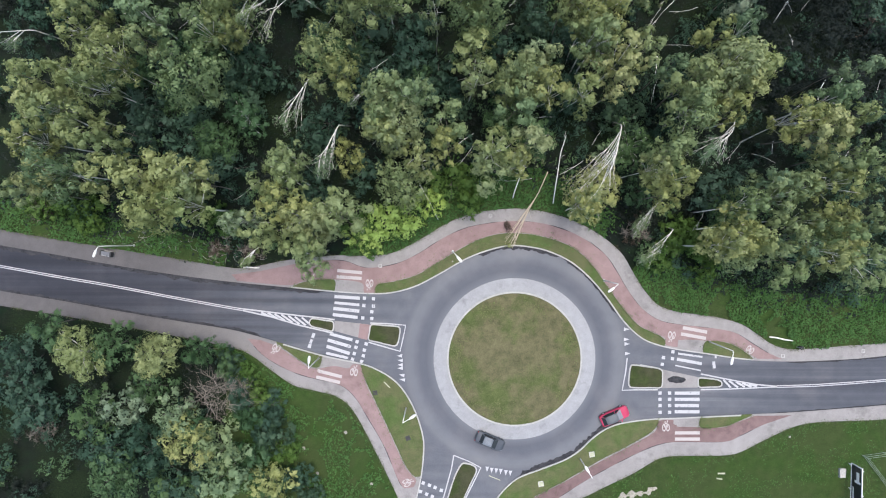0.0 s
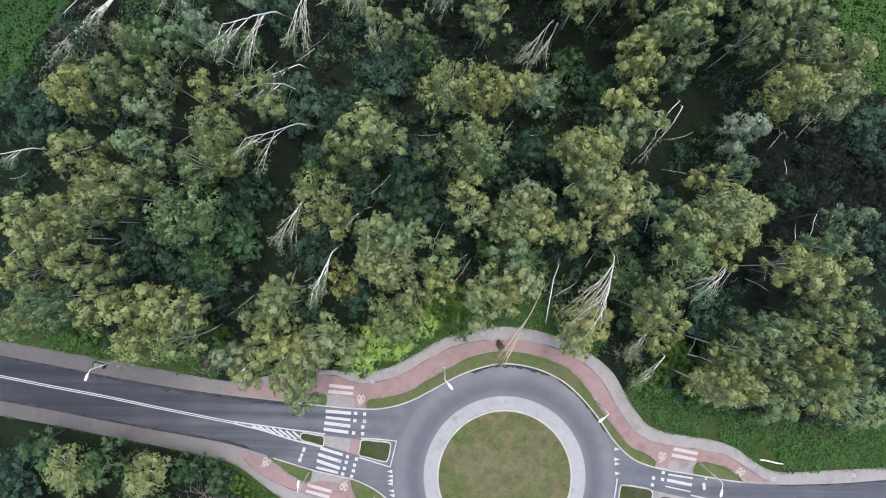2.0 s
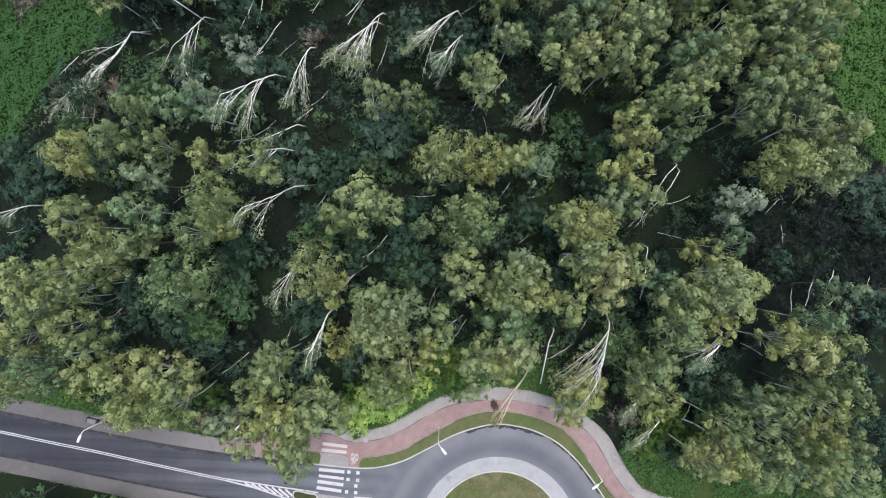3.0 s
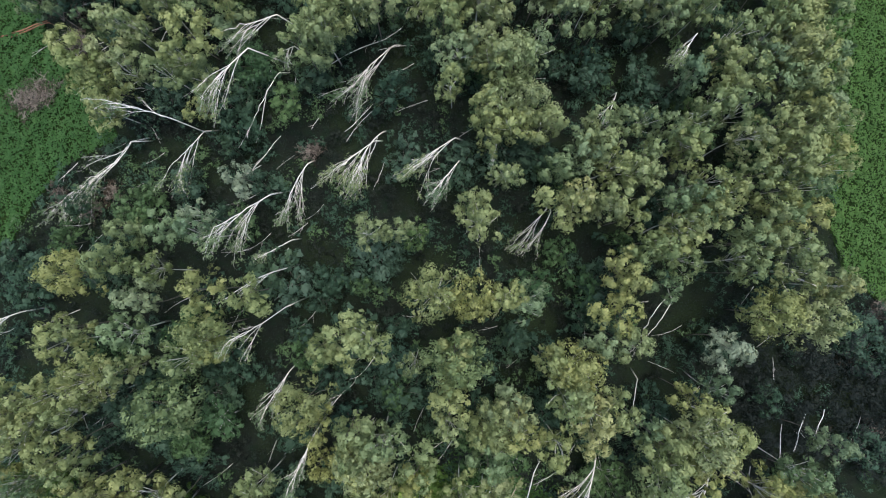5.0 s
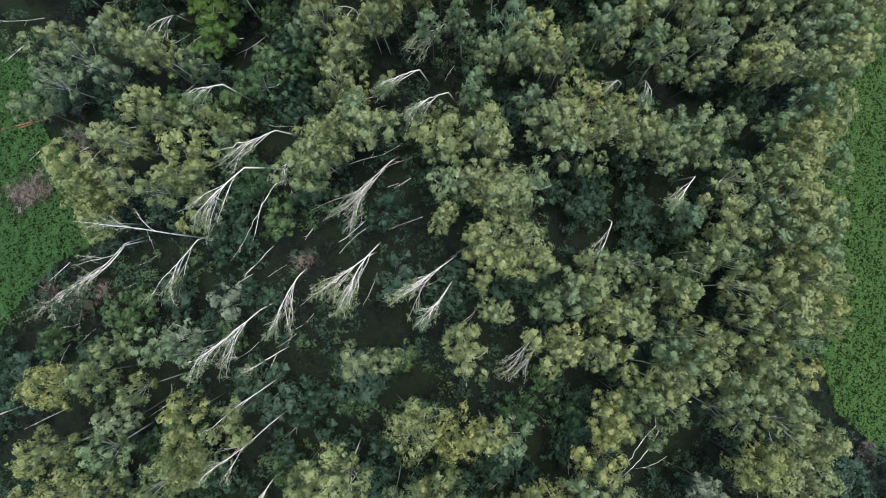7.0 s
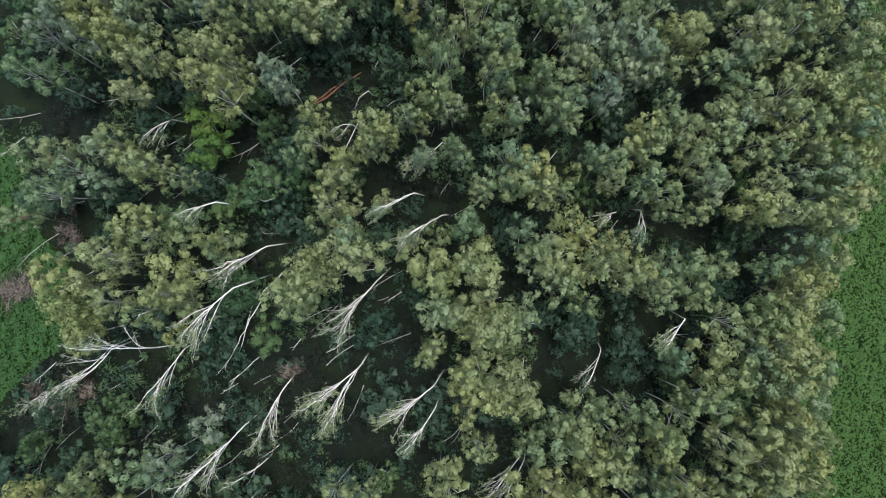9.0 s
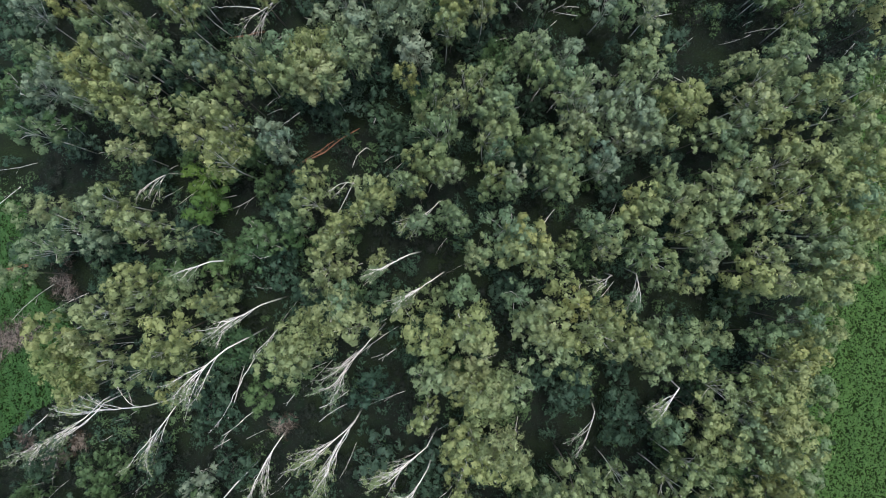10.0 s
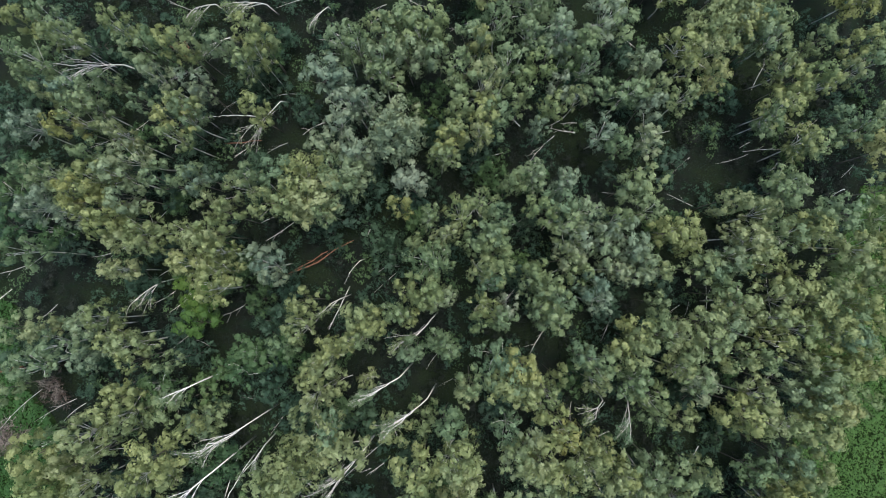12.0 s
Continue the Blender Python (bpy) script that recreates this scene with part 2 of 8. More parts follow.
LEAVES = {
    "olive": leaf_material("birch_leaves_olive", (0.0992, 0.135, 0.0622), (0.224, 0.279, 0.138), (0.46, 0.514, 0.287)),
    "yellow": leaf_material("birch_leaves_yellowing", (0.119, 0.149, 0.0601), (0.261, 0.3, 0.134), (0.504, 0.53, 0.277)),
    "grey": leaf_material("aspen_leaves_grey_green", (0.0944, 0.14, 0.0778), (0.19, 0.261, 0.15), (0.366, 0.46, 0.286)),
    "silver": leaf_material("willow_leaves_silver", (0.11, 0.155, 0.109), (0.221, 0.286, 0.199), (0.419, 0.493, 0.357)),
    "green": leaf_material("deciduous_leaves_green", (0.0413, 0.0803, 0.0352), (0.0797, 0.144, 0.066), (0.141, 0.222, 0.113)),
    "teal": leaf_material("undergrowth_leaves_blue_green", (0.0273, 0.0557, 0.0394), (0.0517, 0.0997, 0.0693), (0.0911, 0.153, 0.11)),
    "bright": leaf_material("shrub_leaves_bright", (0.047, 0.0968, 0.0208), (0.0888, 0.162, 0.0386), (0.146, 0.227, 0.0744)),
    "lime": leaf_material("shrub_leaves_lime", (0.165, 0.27, 0.0709), (0.29, 0.419, 0.121), (0.468, 0.581, 0.203)),
    "brown": leaf_material("withered_leaves_brown", (0.04, 0.032, 0.027), (0.075, 0.06, 0.05), (0.11, 0.09, 0.072)),
    # near-black greens: the shade under the trees is part of this leaf colour
    "shade": leaf_material("fern_leaves_painted_shade", (0.00684, 0.011, 0.0116), (0.0154, 0.0236, 0.0221), (0.0298, 0.0416, 0.035)),
    "tuft": leaf_material("coarse_grass_tufts", (0.06, 0.085, 0.0339), (0.1, 0.125, 0.0565), (0.16, 0.17, 0.096)),
    "herb": leaf_material("tall_herb_leaves", (0.031, 0.0821, 0.0226), (0.0599, 0.136, 0.0371), (0.102, 0.196, 0.0638)),
}


def bark_material(name, pale, dark, lo, hi):
    m, n, l, b = shader(name, 0.85, 0.2)
    c = n.new("ShaderNodeTexCoord")
    t = n.new("ShaderNodeTexNoise")
    s = n.new("ShaderNodeMapping")
    s.inputs["Scale"].default_value = (3, 3, 9)
    l.new(c.outputs["Object"], s.inputs["Vector"])
    l.new(s.outputs["Vector"], t.inputs["Vector"])
    t.inputs["Scale"].default_value, t.inputs["Detail"].default_value = 0.8, 6
    l.new(ramp(n, l, t.outputs["Fac"], [(lo, dark), (hi, pale)]), b.inputs["Base Color"])
    bumped(n, l, b, t.outputs["Fac"], 0.3, 0.02)
    return m


BIRCH_BARK = bark_material("birch_bark", (0.80, 0.78, 0.74), (0.22, 0.20, 0.18), 0.22, 0.34)
GREY_STEM = bark_material("weathered_stem", (0.42, 0.40, 0.37), (0.14, 0.12, 0.11), 0.3, 0.5)
PALE_TWIG = bark_material("pale_birch_twigs", (0.62, 0.6, 0.57), (0.3, 0.28, 0.26), 0.3, 0.45)
GREY_BARK = bark_material("grey_bark", (0.24, 0.22, 0.19), (0.08, 0.07, 0.06), 0.3, 0.6)
PINE_BARK = bark_material("pine_bark", (0.30, 0.15, 0.09), (0.13, 0.07, 0.05), 0.3, 0.6)
DEAD_BARK = bark_material("dead_twig_bark", (0.28, 0.245, 0.21), (0.16, 0.138, 0.12), 0.3, 0.6)


# ---- building helpers ----
def mesh_object(name, verts, faces, material, parent=None, label="", smooth=False):
    me = bpy.data.meshes.new(name)
    me.from_pydata(verts, [], faces)
    me.materials.append(material)
    if smooth:
        me.polygons.foreach_set("use_smooth", [True] * len(me.polygons))
    me.update()
    ob = new(name, me)
    ob.parent = parent
    return tagged(ob, label) if label else ob


def part(name, bm, material, parent, label=""):
    me = bpy.data.meshes.new(name)
    bm.to_mesh(me)
    bm.free()
    me.materials.append(material)
    ob = new(name, me)
    ob.parent = parent
    return tagged(ob, label) if label else ob


def spline(points, steps=6, closed=False):
    """A smooth line through the points."""
    p = [np.array(q, float) for q in points]
    n, out = len(p), []
    for i in range(n if closed else n - 1):
        a, b, c, d = (p[(i + k) % n] if closed else p[min(max(i + k, 0), n - 1)] for k in (-1, 0, 1, 2))
        for s in range(steps):
            t = s / steps
            out.append(tuple(0.5 * (2 * b + (c - a) * t + (2 * a - 5 * b + 4 * c - d) * t * t + (3 * b - a - 3 * c + d) * t ** 3)))
    if not closed:
        out.append(tuple(p[-1]))
    return out


def arc(cx, cy, r, a0, a1, n):
    return [(cx + r * math.cos(radians(a0 + (a1 - a0) * i / n)), cy + r * math.sin(radians(a0 + (a1 - a0) * i / n))) for i in range(n + 1)]


def slab(name, outline, z0, z1, material, parent=None, label=""):
    """A flat piece with an edge, from its outline."""
    bm = bmesh.new()
    low = [bm.verts.new((x, y, z0)) for x, y in outline]
    top = [bm.verts.new((x, y, z1)) for x, y in outline]
    f = bm.faces.new(top)
    n = len(top)
    for i in range(n):
        bm.faces.new((low[i], low[(i + 1) % n], top[(i + 1) % n], top[i]))
    f.normal_update()
    if f.normal.z < 0:
        bmesh.ops.reverse_faces(bm, faces=bm.faces[:])
    bmesh.ops.triangulate(bm, faces=[f])
    return part(name, bm, material, parent, label)


def offset_line(line, d):
    """The line moved d metres to its left."""
    p = np.array(line, float)
    t = np.gradient(p, axis=0)
    t /= np.maximum(np.linalg.norm(t, axis=1, keepdims=True), 1e-9)
    return [tuple(q) for q in p + d * np.stack([-t[:, 1], t[:, 0]], 1)]


def strip(name, line, left, right, z0, z1, material, parent=None, label=""):
    """A band along a line, between two offsets to its left."""
    a, b = offset_line(line, left), offset_line(line, right)
    n, v, f = len(a), [], []
    for (ax, ay), (bx, by) in zip(a, b):
        v += [(ax, ay, z0), (ax, ay, z1), (bx, by, z1), (bx, by, z0)]
    for i in range(n - 1):
        for k in range(3):
            f.append((4 * i + k, 4 * i + k + 1, 4 * i + 5 + k, 4 * i + 4 + k))
    f += [(3, 2, 1, 0), (4 * n - 4, 4 * n - 3, 4 * n - 2, 4 * n - 1)]
    return mesh_object(name, v, f, material, parent, label)


def ring(name, cx, cy, r0, r1, z0, z1, material, parent=None, label="", n=96):
    line = arc(cx, cy, (r0 + r1) / 2, 0, 360, n)
    v, f = [], []
    for i in range(n):
        c, s = math.cos(2 * math.pi * i / n), math.sin(2 * math.pi * i / n)
        v += [(cx + r1 * c, cy + r1 * s, z0), (cx + r1 * c, cy + r1 * s, z1), (cx + r0 * c, cy + r0 * s, z1), (cx + r0 * c, cy + r0 * s, z0)]
    for i in range(n):
        j = (i + 1) % n
        for k in range(3):
            f.append((4 * i + k, 4 * j + k, 4 * j + k + 1, 4 * i + k + 1))
    return mesh_object(name, v, f, material, parent, label)


def bar(name, x, y, length, width, angle, z0, z1, material, parent=None):
    """A flat painted bar, angle in degrees from +x."""
    c, s = math.cos(radians(angle)), math.sin(radians(angle))
    return slab(name, [(x + c * u - s * v, y + s * u + c * v) for u, v in ((-length / 2, -width / 2), (length / 2, -width / 2), (length / 2, width / 2), (-length / 2, width / 2))], z0, z1, material, parent)


def tube(points, radii, sides=6):
    """Vertices and faces of a tapered tube along points."""
    v, f = [], []
    p = [Vector(q) for q in points]
    for i, q in enumerate(p):
        d = (p[min(i + 1, len(p) - 1)] - p[max(i - 1, 0)]).normalized()
        side = d.cross(Vector((0.3, 0.9, 0.2))).normalized()
        up = d.cross(side)
        for k in range(sides):
            a = 2 * math.pi * k / sides
            v.append(tuple(q + radii[i] * (math.cos(a) * side + math.sin(a) * up)))
    for i in range(len(p) - 1):
        for k in range(sides):
            j = (k + 1) % sides
            f.append((i * sides + k, i * sides + j, (i + 1) * sides + j, (i + 1) * sides + k))
    f.append(tuple(range(sides))[::-1])
    f.append(tuple((len(p) - 1) * sides + k for k in range(sides)))
    return v, f


def join_geometry(pieces):
    v, f = [], []
    for pv, pf in pieces:
        o = len(v)
        v += pv
        f += [tuple(i + o for i in q) for q in pf]
    return v, f


def box(x0, x1, y0, y1, z0, z1):
    v = [(x, y, z) for x in (x0, x1) for y in (y0, y1) for z in (z0, z1)]
    return v, [(0, 1, 3, 2), (4, 6, 7, 5), (0, 4, 5, 1), (2, 3, 7, 6), (0, 2, 6, 4), (1, 5, 7, 3)]


# ---- ground, fields and the road ----
G = 2500.0
v, f = [], []
STEPS = [-G, -600, -250, -130, -90, -60, -30, 0, 30, 60, 90, 130, 160, 190, 250, 600, G]
for y in STEPS:
    for x in STEPS:
        far = max(0.0, math.hypot(x, y - 50) - 200)
        v.append((x, y, -0.02 - 0.004 * far))
for j in range(len(STEPS) - 1):
    for i in range(len(STEPS) - 1):
        k = j * len(STEPS) + i
        f.append((k, k + 1, k + 1 + len(STEPS), k + len(STEPS)))
tagged(mesh_object("ground", v, f, GROUND), "woodland soil with leaf litter and moss, tree shade painted into its dark colour", "ground", kind="structure")

NORTH_EDGE = spline([(-128.34, 10.63), (-104.21, 6.31), (-85.2, 2.72), (-67.88, -0.54), (-59.21, -1.96), (-50.52, -3.47), (-41.83, -4.8), (-33.12, -5.87), (-24.41, -6.68), (-16.56, -7.41), (-10.46, -7.72), (-6.97, -7.43), (-3.49, -6.36), (-0.01, -4.5), (3.46, -2.47), (6.06, -1.32), (8.67, -0.51), (10.85, -0.15), (13.47, -0.31), (16.53, -0.98), (20.03, -2.61), (23.12, -5.21), (25.78, -8.34), (28, -11.39), (30.22, -13.65), (32.42, -14.95), (35.94, -15.89), (41.21, -16.65), (47.35, -17.48), (54.37, -17.7), (63.14, -17.29), (69.09, -16.72), (85.03, -15.03), (115.66, -11.13)])
SOUTH_EDGE_WEST = spline([(-128.49, 2.84), (-104.32, -1.15), (-85.28, -4.67), (-67.93, -7.6), (-59.24, -8.93), (-50.54, -10.45), (-41.83, -11.87), (-33.12, -13.21), (-29.63, -13.98), (-25.26, -15.17), (-18.27, -17.14), (-12.15, -18.41), (-9.96, -19.19), (-7.77, -20.4), (-6.01, -21.97), (-4.42, -24.34), (-3.18, -27.23), (-2.46, -29.96), (-2.36, -32.17), (-2.69, -35.7), (-3.45, -39.42), (-4.83, -43.68), (-7.17, -49.91), (-10.21, -57.05), (-15.45, -67.8)])
SOUTH_EDGE_EAST = spline([(-3.95, -71.32), (1.25, -57.88), (4.26, -48.51), (6.42, -43.17), (8.84, -39.35), (10.58, -37.3), (12.5, -35.87), (16, -34.52), (19.5, -33.09), (21.68, -31.66), (23.41, -29.97), (25.59, -28.37), (28.21, -27.38), (32.59, -26.74), (36.97, -26.53), (48.37, -25.93), (54.52, -25.62), (69.25, -24.38), (85.22, -22.95), (115.91, -19.22)])
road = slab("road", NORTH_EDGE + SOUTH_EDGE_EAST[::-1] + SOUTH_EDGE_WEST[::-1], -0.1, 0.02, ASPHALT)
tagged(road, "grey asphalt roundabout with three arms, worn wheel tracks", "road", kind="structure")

NORTH_PATH = spline([(-128.28, 13.91), (-104.17, 9.08), (-85.18, 5.41), (-67.87, 1.89), (-59.19, 0.39), (-50.51, -0.94), (-41.82, -2.27), (-33.12, -3.69), (-29.64, -3.75), (-24.42, -2.67), (-19.2, -2.02), (-15.71, -1.74), (-12.23, -1.8), (-7.88, -1.42), (-3.53, 0.62), (0.8, 3.26), (4.27, 4.68), (8.62, 5.49), (12.97, 5.61), (17.33, 4.86), (21.71, 3.24), (25.22, 1.17), (27.87, -1.16), (29.65, -4.03), (31.44, -6.81), (33.65, -9.07), (36.73, -10.1), (41.99, -10.77), (46.38, -11.87), (49.04, -13.52), (51.26, -15), (53.9, -15.77), (57.84, -15.66), (63.09, -15.18), (69.05, -14.7), (84.98, -13.01), (115.6, -9.11)])
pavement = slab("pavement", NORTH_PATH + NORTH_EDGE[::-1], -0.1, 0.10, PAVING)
tagged(pavement, "grey concrete block footway along the wood", "pavement", kind="structure")
SOUTHWEST_PATH = spline([(-128.54, 0.23), (-104.35, -3.59), (-85.3, -7.02), (-67.94, -9.87), (-59.25, -11.21), (-50.55, -12.72), (-41.84, -14.23), (-33.12, -15.93), (-29.63, -17.04), (-26.13, -19.56), (-22.63, -21.91), (-19.13, -22.76), (-15.63, -23.8), (-13.17, -26.16), (-10.34, -31.34), (-7.68, -36.62), (-6.35, -39.44), (-4.12, -44.12), (-3.05, -47.67)])
k = min(range(len(SOUTH_EDGE_WEST)), key=lambda i: abs(SOUTH_EDGE_WEST[i][1] - SOUTHWEST_PATH[-1][1]) + (1e3 if SOUTH_EDGE_WEST[i][0] < SOUTHWEST_PATH[-1][0] - 30 else 0))
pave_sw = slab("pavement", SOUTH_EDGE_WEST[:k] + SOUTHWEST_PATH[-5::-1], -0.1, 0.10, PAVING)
tagged(pave_sw, "grey concrete block footway curving round the roundabout", "pavement", kind="structure")
SOUTHEAST_PATH = spline([(7.52, -48.49), (10.83, -45.19), (16.08, -42.23), (22.2, -39.26), (25.7, -37.47), (30.07, -35.32), (33.99, -33), (37.06, -32.53), (44.09, -32.4), (46.72, -31.85), (50.2, -30.06), (54.56, -28), (58.06, -27.19), (63.33, -26.89), (69.3, -26.59), (85.27, -25.16), (115.98, -21.69)])
k = min(range(len(SOUTH_EDGE_EAST)), key=lambda i: abs(SOUTH_EDGE_EAST[i][1] - SOUTHEAST_PATH[0][1]))
pave_se = slab("pavement", SOUTH_EDGE_EAST[k:] + SOUTHEAST_PATH[::-1], -0.1, 0.10, PAVING)
tagged(pave_se, "pale grey concrete block footway beside the lawn", "pavement", kind="structure")

# red cycle tracks
RED_N = spline([(-32.25, -4.82), (-27.9, -4.26), (-22.68, -3.18), (-17.89, -2.54), (-14.84, -2.6), (-11.35, -3.62), (-7, -2.98), (-3.52, -1.39), (-0.05, 0.82), (3.42, 2.5), (6.9, 3.31), (10.38, 3.68), (14.73, 3.54), (19.1, 2.44), (22.61, 0.72), (25.25, -1.27), (27.03, -3.7), (28.81, -6.66), (31.04, -9.53), (33.69, -11.35), (36.76, -12.03), (42.02, -12.61), (45.53, -13.28), (48.19, -14.84), (50.84, -16.41), (53.05, -17.36)])
RED_S = spline([(-31.38, -5.77), (-27.02, -6.18), (-23.1, -6.41), (-20.93, -5.78), (-16.4, -5.49), (-12.21, -5.98), (-11.86, -7.47), (-10.11, -7.54), (-9.77, -6.23), (-6.98, -5.6), (-3.5, -4.53), (-0.03, -2.41), (3.44, -0.29), (6.91, 1.3), (10.39, 1.94), (14.75, 1.62), (19.13, 0.35), (21.76, -1.29), (23.97, -3.72), (26.2, -6.85), (28.42, -9.81), (30.64, -12.16), (32.84, -13.28), (34.69, -14.15), (34.88, -15.2), (36.81, -15.54), (37.23, -14.48), (41.17, -14.54), (44.68, -14.87), (47.16, -16.17), (49.1, -17.3)])
tagged(slab("cycle_track", RED_N + RED_S[::-1], 0.0, 0.112, RED_PAVING), "faded red block cycle track bending round the roundabout", "cycle track", kind="structure")
RED_W = spline([(-29.8, -14.68), (-27.44, -17.2), (-24.38, -19.11), (-20.88, -20.49), (-15.64, -21.77), (-13.18, -23.69), (-11.24, -26.76), (-8.59, -31.32), (-6.37, -36.61), (-5.39, -37.84)])
RED_WI = spline([(-27.71, -14.93), (-25.09, -15.96), (-22.64, -17.52), (-19.75, -19.26), (-16.52, -18.88), (-14.25, -19.22), (-13.46, -18.6), (-12.15, -18.94), (-11.44, -21.66), (-9.94, -24.73), (-8.17, -28.41), (-6.83, -31.31), (-5.24, -34.66), (-3.65, -36.42), (-3.99, -37.66)])
tagged(slab("cycle_track", RED_W + RED_WI[::-1], 0.0, 0.112, RED_PAVING), "faded red block cycle track beside the verge", "cycle track", kind="structure")
RED_E = spline([(9.06, -43.6), (14.29, -39.49), (19.54, -36.62), (24.77, -33.58), (29.14, -31.26), (33.32, -28.76), (33.82, -27.17), (36.1, -26.89), (36.55, -27.68), (40.5, -28.01), (44.02, -27.99), (46.2, -27.18), (48.82, -26.19)])
RED_EI = spline([(10.82, -44.3), (18.25, -39.38), (23.05, -36.25), (26.54, -34.28), (30.9, -32.04), (33.96, -30.79), (37.03, -30.33), (44.05, -30.28), (46.67, -29.29), (50.16, -27.59), (54.52, -26.06)])
tagged(slab("cycle_track", RED_E + RED_EI[::-1], 0.0, 0.112, OLD_RED_PAVING), "patchy dark and pale red block cycle track", "cycle track", kind="structure")

for line in (RED_N[12:-6], RED_W[3:-3], RED_EI[6:-8]):
    gap = spline(line, 2)
    f, v = [], []
    for i, (p, q) in enumerate(zip(offset_line(gap, 0.05), offset_line(gap, -0.05))):
        w = max(0.0, 0.5 + 1.4 * noise.noise((p[0] * 0.35, p[1] * 0.35, 2.0)))
        v += [(p[0] + (q[0] - p[0]) * (0.5 - 0.5 * w), p[1] + (q[1] - p[1]) * (0.5 - 0.5 * w), 0.117), (p[0] + (q[0] - p[0]) * (0.5 + 0.5 * w), p[1] + (q[1] - p[1]) * (0.5 + 0.5 * w), 0.117)]
    f = [(2 * i, 2 * i + 1, 2 * i + 3, 2 * i + 2) for i in range(len(gap) - 1)]
    mesh_object("joint_dirt", v, f, GUTTER, pavement)

# verges between kerb and cycle track
VERGES = (
    (spline([(-10.11, -7.54), (-9.77, -6.23), (-6.98, -5.69), (-3.5, -4.61), (-0.03, -2.49), (3.44, -0.38), (6.91, 1.22), (10.39, 1.85), (14.76, 1.53), (19.13, 0.26), (21.76, -1.38), (23.97, -3.81), (26.2, -6.94), (28.42, -9.9), (30.64, -12.25), (32.84, -13.37), (34.6, -14.32), (34.7, -15.29)]), NORTH_EDGE, "narrow strip of mown grass behind the kerb"),
    (spline([(-23.1, -6.76), (-21.36, -5.96), (-19.19, -5.6), (-16.4, -5.58), (-16.39, -7.32)]), NORTH_EDGE, "small grass patch before the crossing"),
    (spline([(40.59, -16.56), (41.17, -14.63), (44.68, -14.96), (47.16, -16.26), (48.23, -17.39)]), NORTH_EDGE, "small grass patch behind the crossing"),
    (spline([(-12.33, -18.59), (-11.26, -21.66), (-9.76, -24.72), (-7.99, -28.41), (-6.66, -31.31), (-5.06, -34.57), (-3.91, -35.89), (-2.95, -35.97)]), SOUTH_EDGE_WEST, "grassy verge between kerb and cycle track"),
    (spline([(-25.26, -15.35), (-23.52, -16.65), (-21.5, -18.04), (-19.49, -19.08), (-18.62, -18.81), (-18.19, -17.31)]), SOUTH_EDGE_WEST, "small triangular grass verge"),
    (spline([(7.12, -43.61), (14.29, -39.31), (19.54, -36.45), (24.77, -33.32), (29.13, -30.99), (32.96, -28.67), (33.99, -26.82)]), SOUTH_EDGE_EAST, "grassy verge between kerb and cycle track"),
    (spline([(40.39, -26.42), (40.5, -28.01), (44.02, -27.9), (46.2, -27.09), (48.38, -26.1)]), SOUTH_EDGE_EAST, "small grass verge behind the kerb"),
)
for inner, edge, label in VERGES:
    a = min(range(len(edge)), key=lambda i: math.dist(edge[i], inner[0]))
    b = min(range(len(edge)), key=lambda i: math.dist(edge[i], inner[-1]))
    back = edge[a:b + 1] if a < b else edge[b:a + 1][::-1]
    tagged(slab("grass_verge", inner + back[::-1], 0.0, 0.15, VERGE), label, "verge", kind="structure")

# kerbs along the curved edges, dirt along the straight ones


def stretch(edge, x0, x1):
    return [q for q in edge if x0 <= q[0] <= x1]


def kerb(line, left, right, label="pale concrete kerb along the carriageway"):
    tagged(strip("kerb", line, left, right, -0.1, 0.17, KERB), label, "kerb", kind="structure")


X = lambda px: (px - 784) * 0.0872
kerb(stretch(NORTH_EDGE, X(515), X(1340)), 0.0, 0.2)
kerb([q for q in SOUTH_EDGE_WEST if q[0] > X(495) or q[1] < -30], -0.2, 0.0)
kerb([q for q in SOUTH_EDGE_EAST if q[0] < X(1330)], -0.2, 0.0)
for edge, x0, x1, a, b in ((NORTH_EDGE, X(-700), X(590), -0.7, -0.02), (SOUTH_EDGE_WEST, X(-700), X(470), 0.02, 0.5), (NORTH_EDGE, X(1390), X(2100), -0.35, -0.02), (SOUTH_EDGE_EAST, X(1380), X(2100), 0.02, 0.2), (NORTH_EDGE, X(845), X(1000), -0.55, -0.03), (NORTH_EDGE, X(1000), X(1100), -0.34, -0.03), (SOUTH_EDGE_EAST, X(925), X(1110), 0.03, 0.75)):
    line = stretch(edge, x0, x1)
    line = spline(line, 3)
    wob = [max(0.05, 0.75 + 0.6 * noise.noise((q[0] * 0.5, q[1] * 0.5, 3.0)) + 0.5 * noise.noise((q[0] * 2.1, q[1] * 2.1, 9.0))) * min(1.0, 0.25 * min(i, len(line) - 1 - i)) for i, q in enumerate(line)]
    v, f = [], []
    for (p, q), w in zip(zip(offset_line(line, a if abs(a) > abs(b) else b), offset_line(line, b if abs(a) > abs(b) else a)), wob):
        far = (q[0] + (p[0] - q[0]) * w, q[1] + (p[1] - q[1]) * w)
        v += [(*q, 0.027), (*far, 0.027)]
    for i in range(len(line) - 1):
        f.append((2 * i, 2 * i + 1, 2 * i + 3, 2 * i + 2))
    tagged(mesh_object("gutter_dirt", v, f, GUTTER, road), "dark damp silt in the gutter")

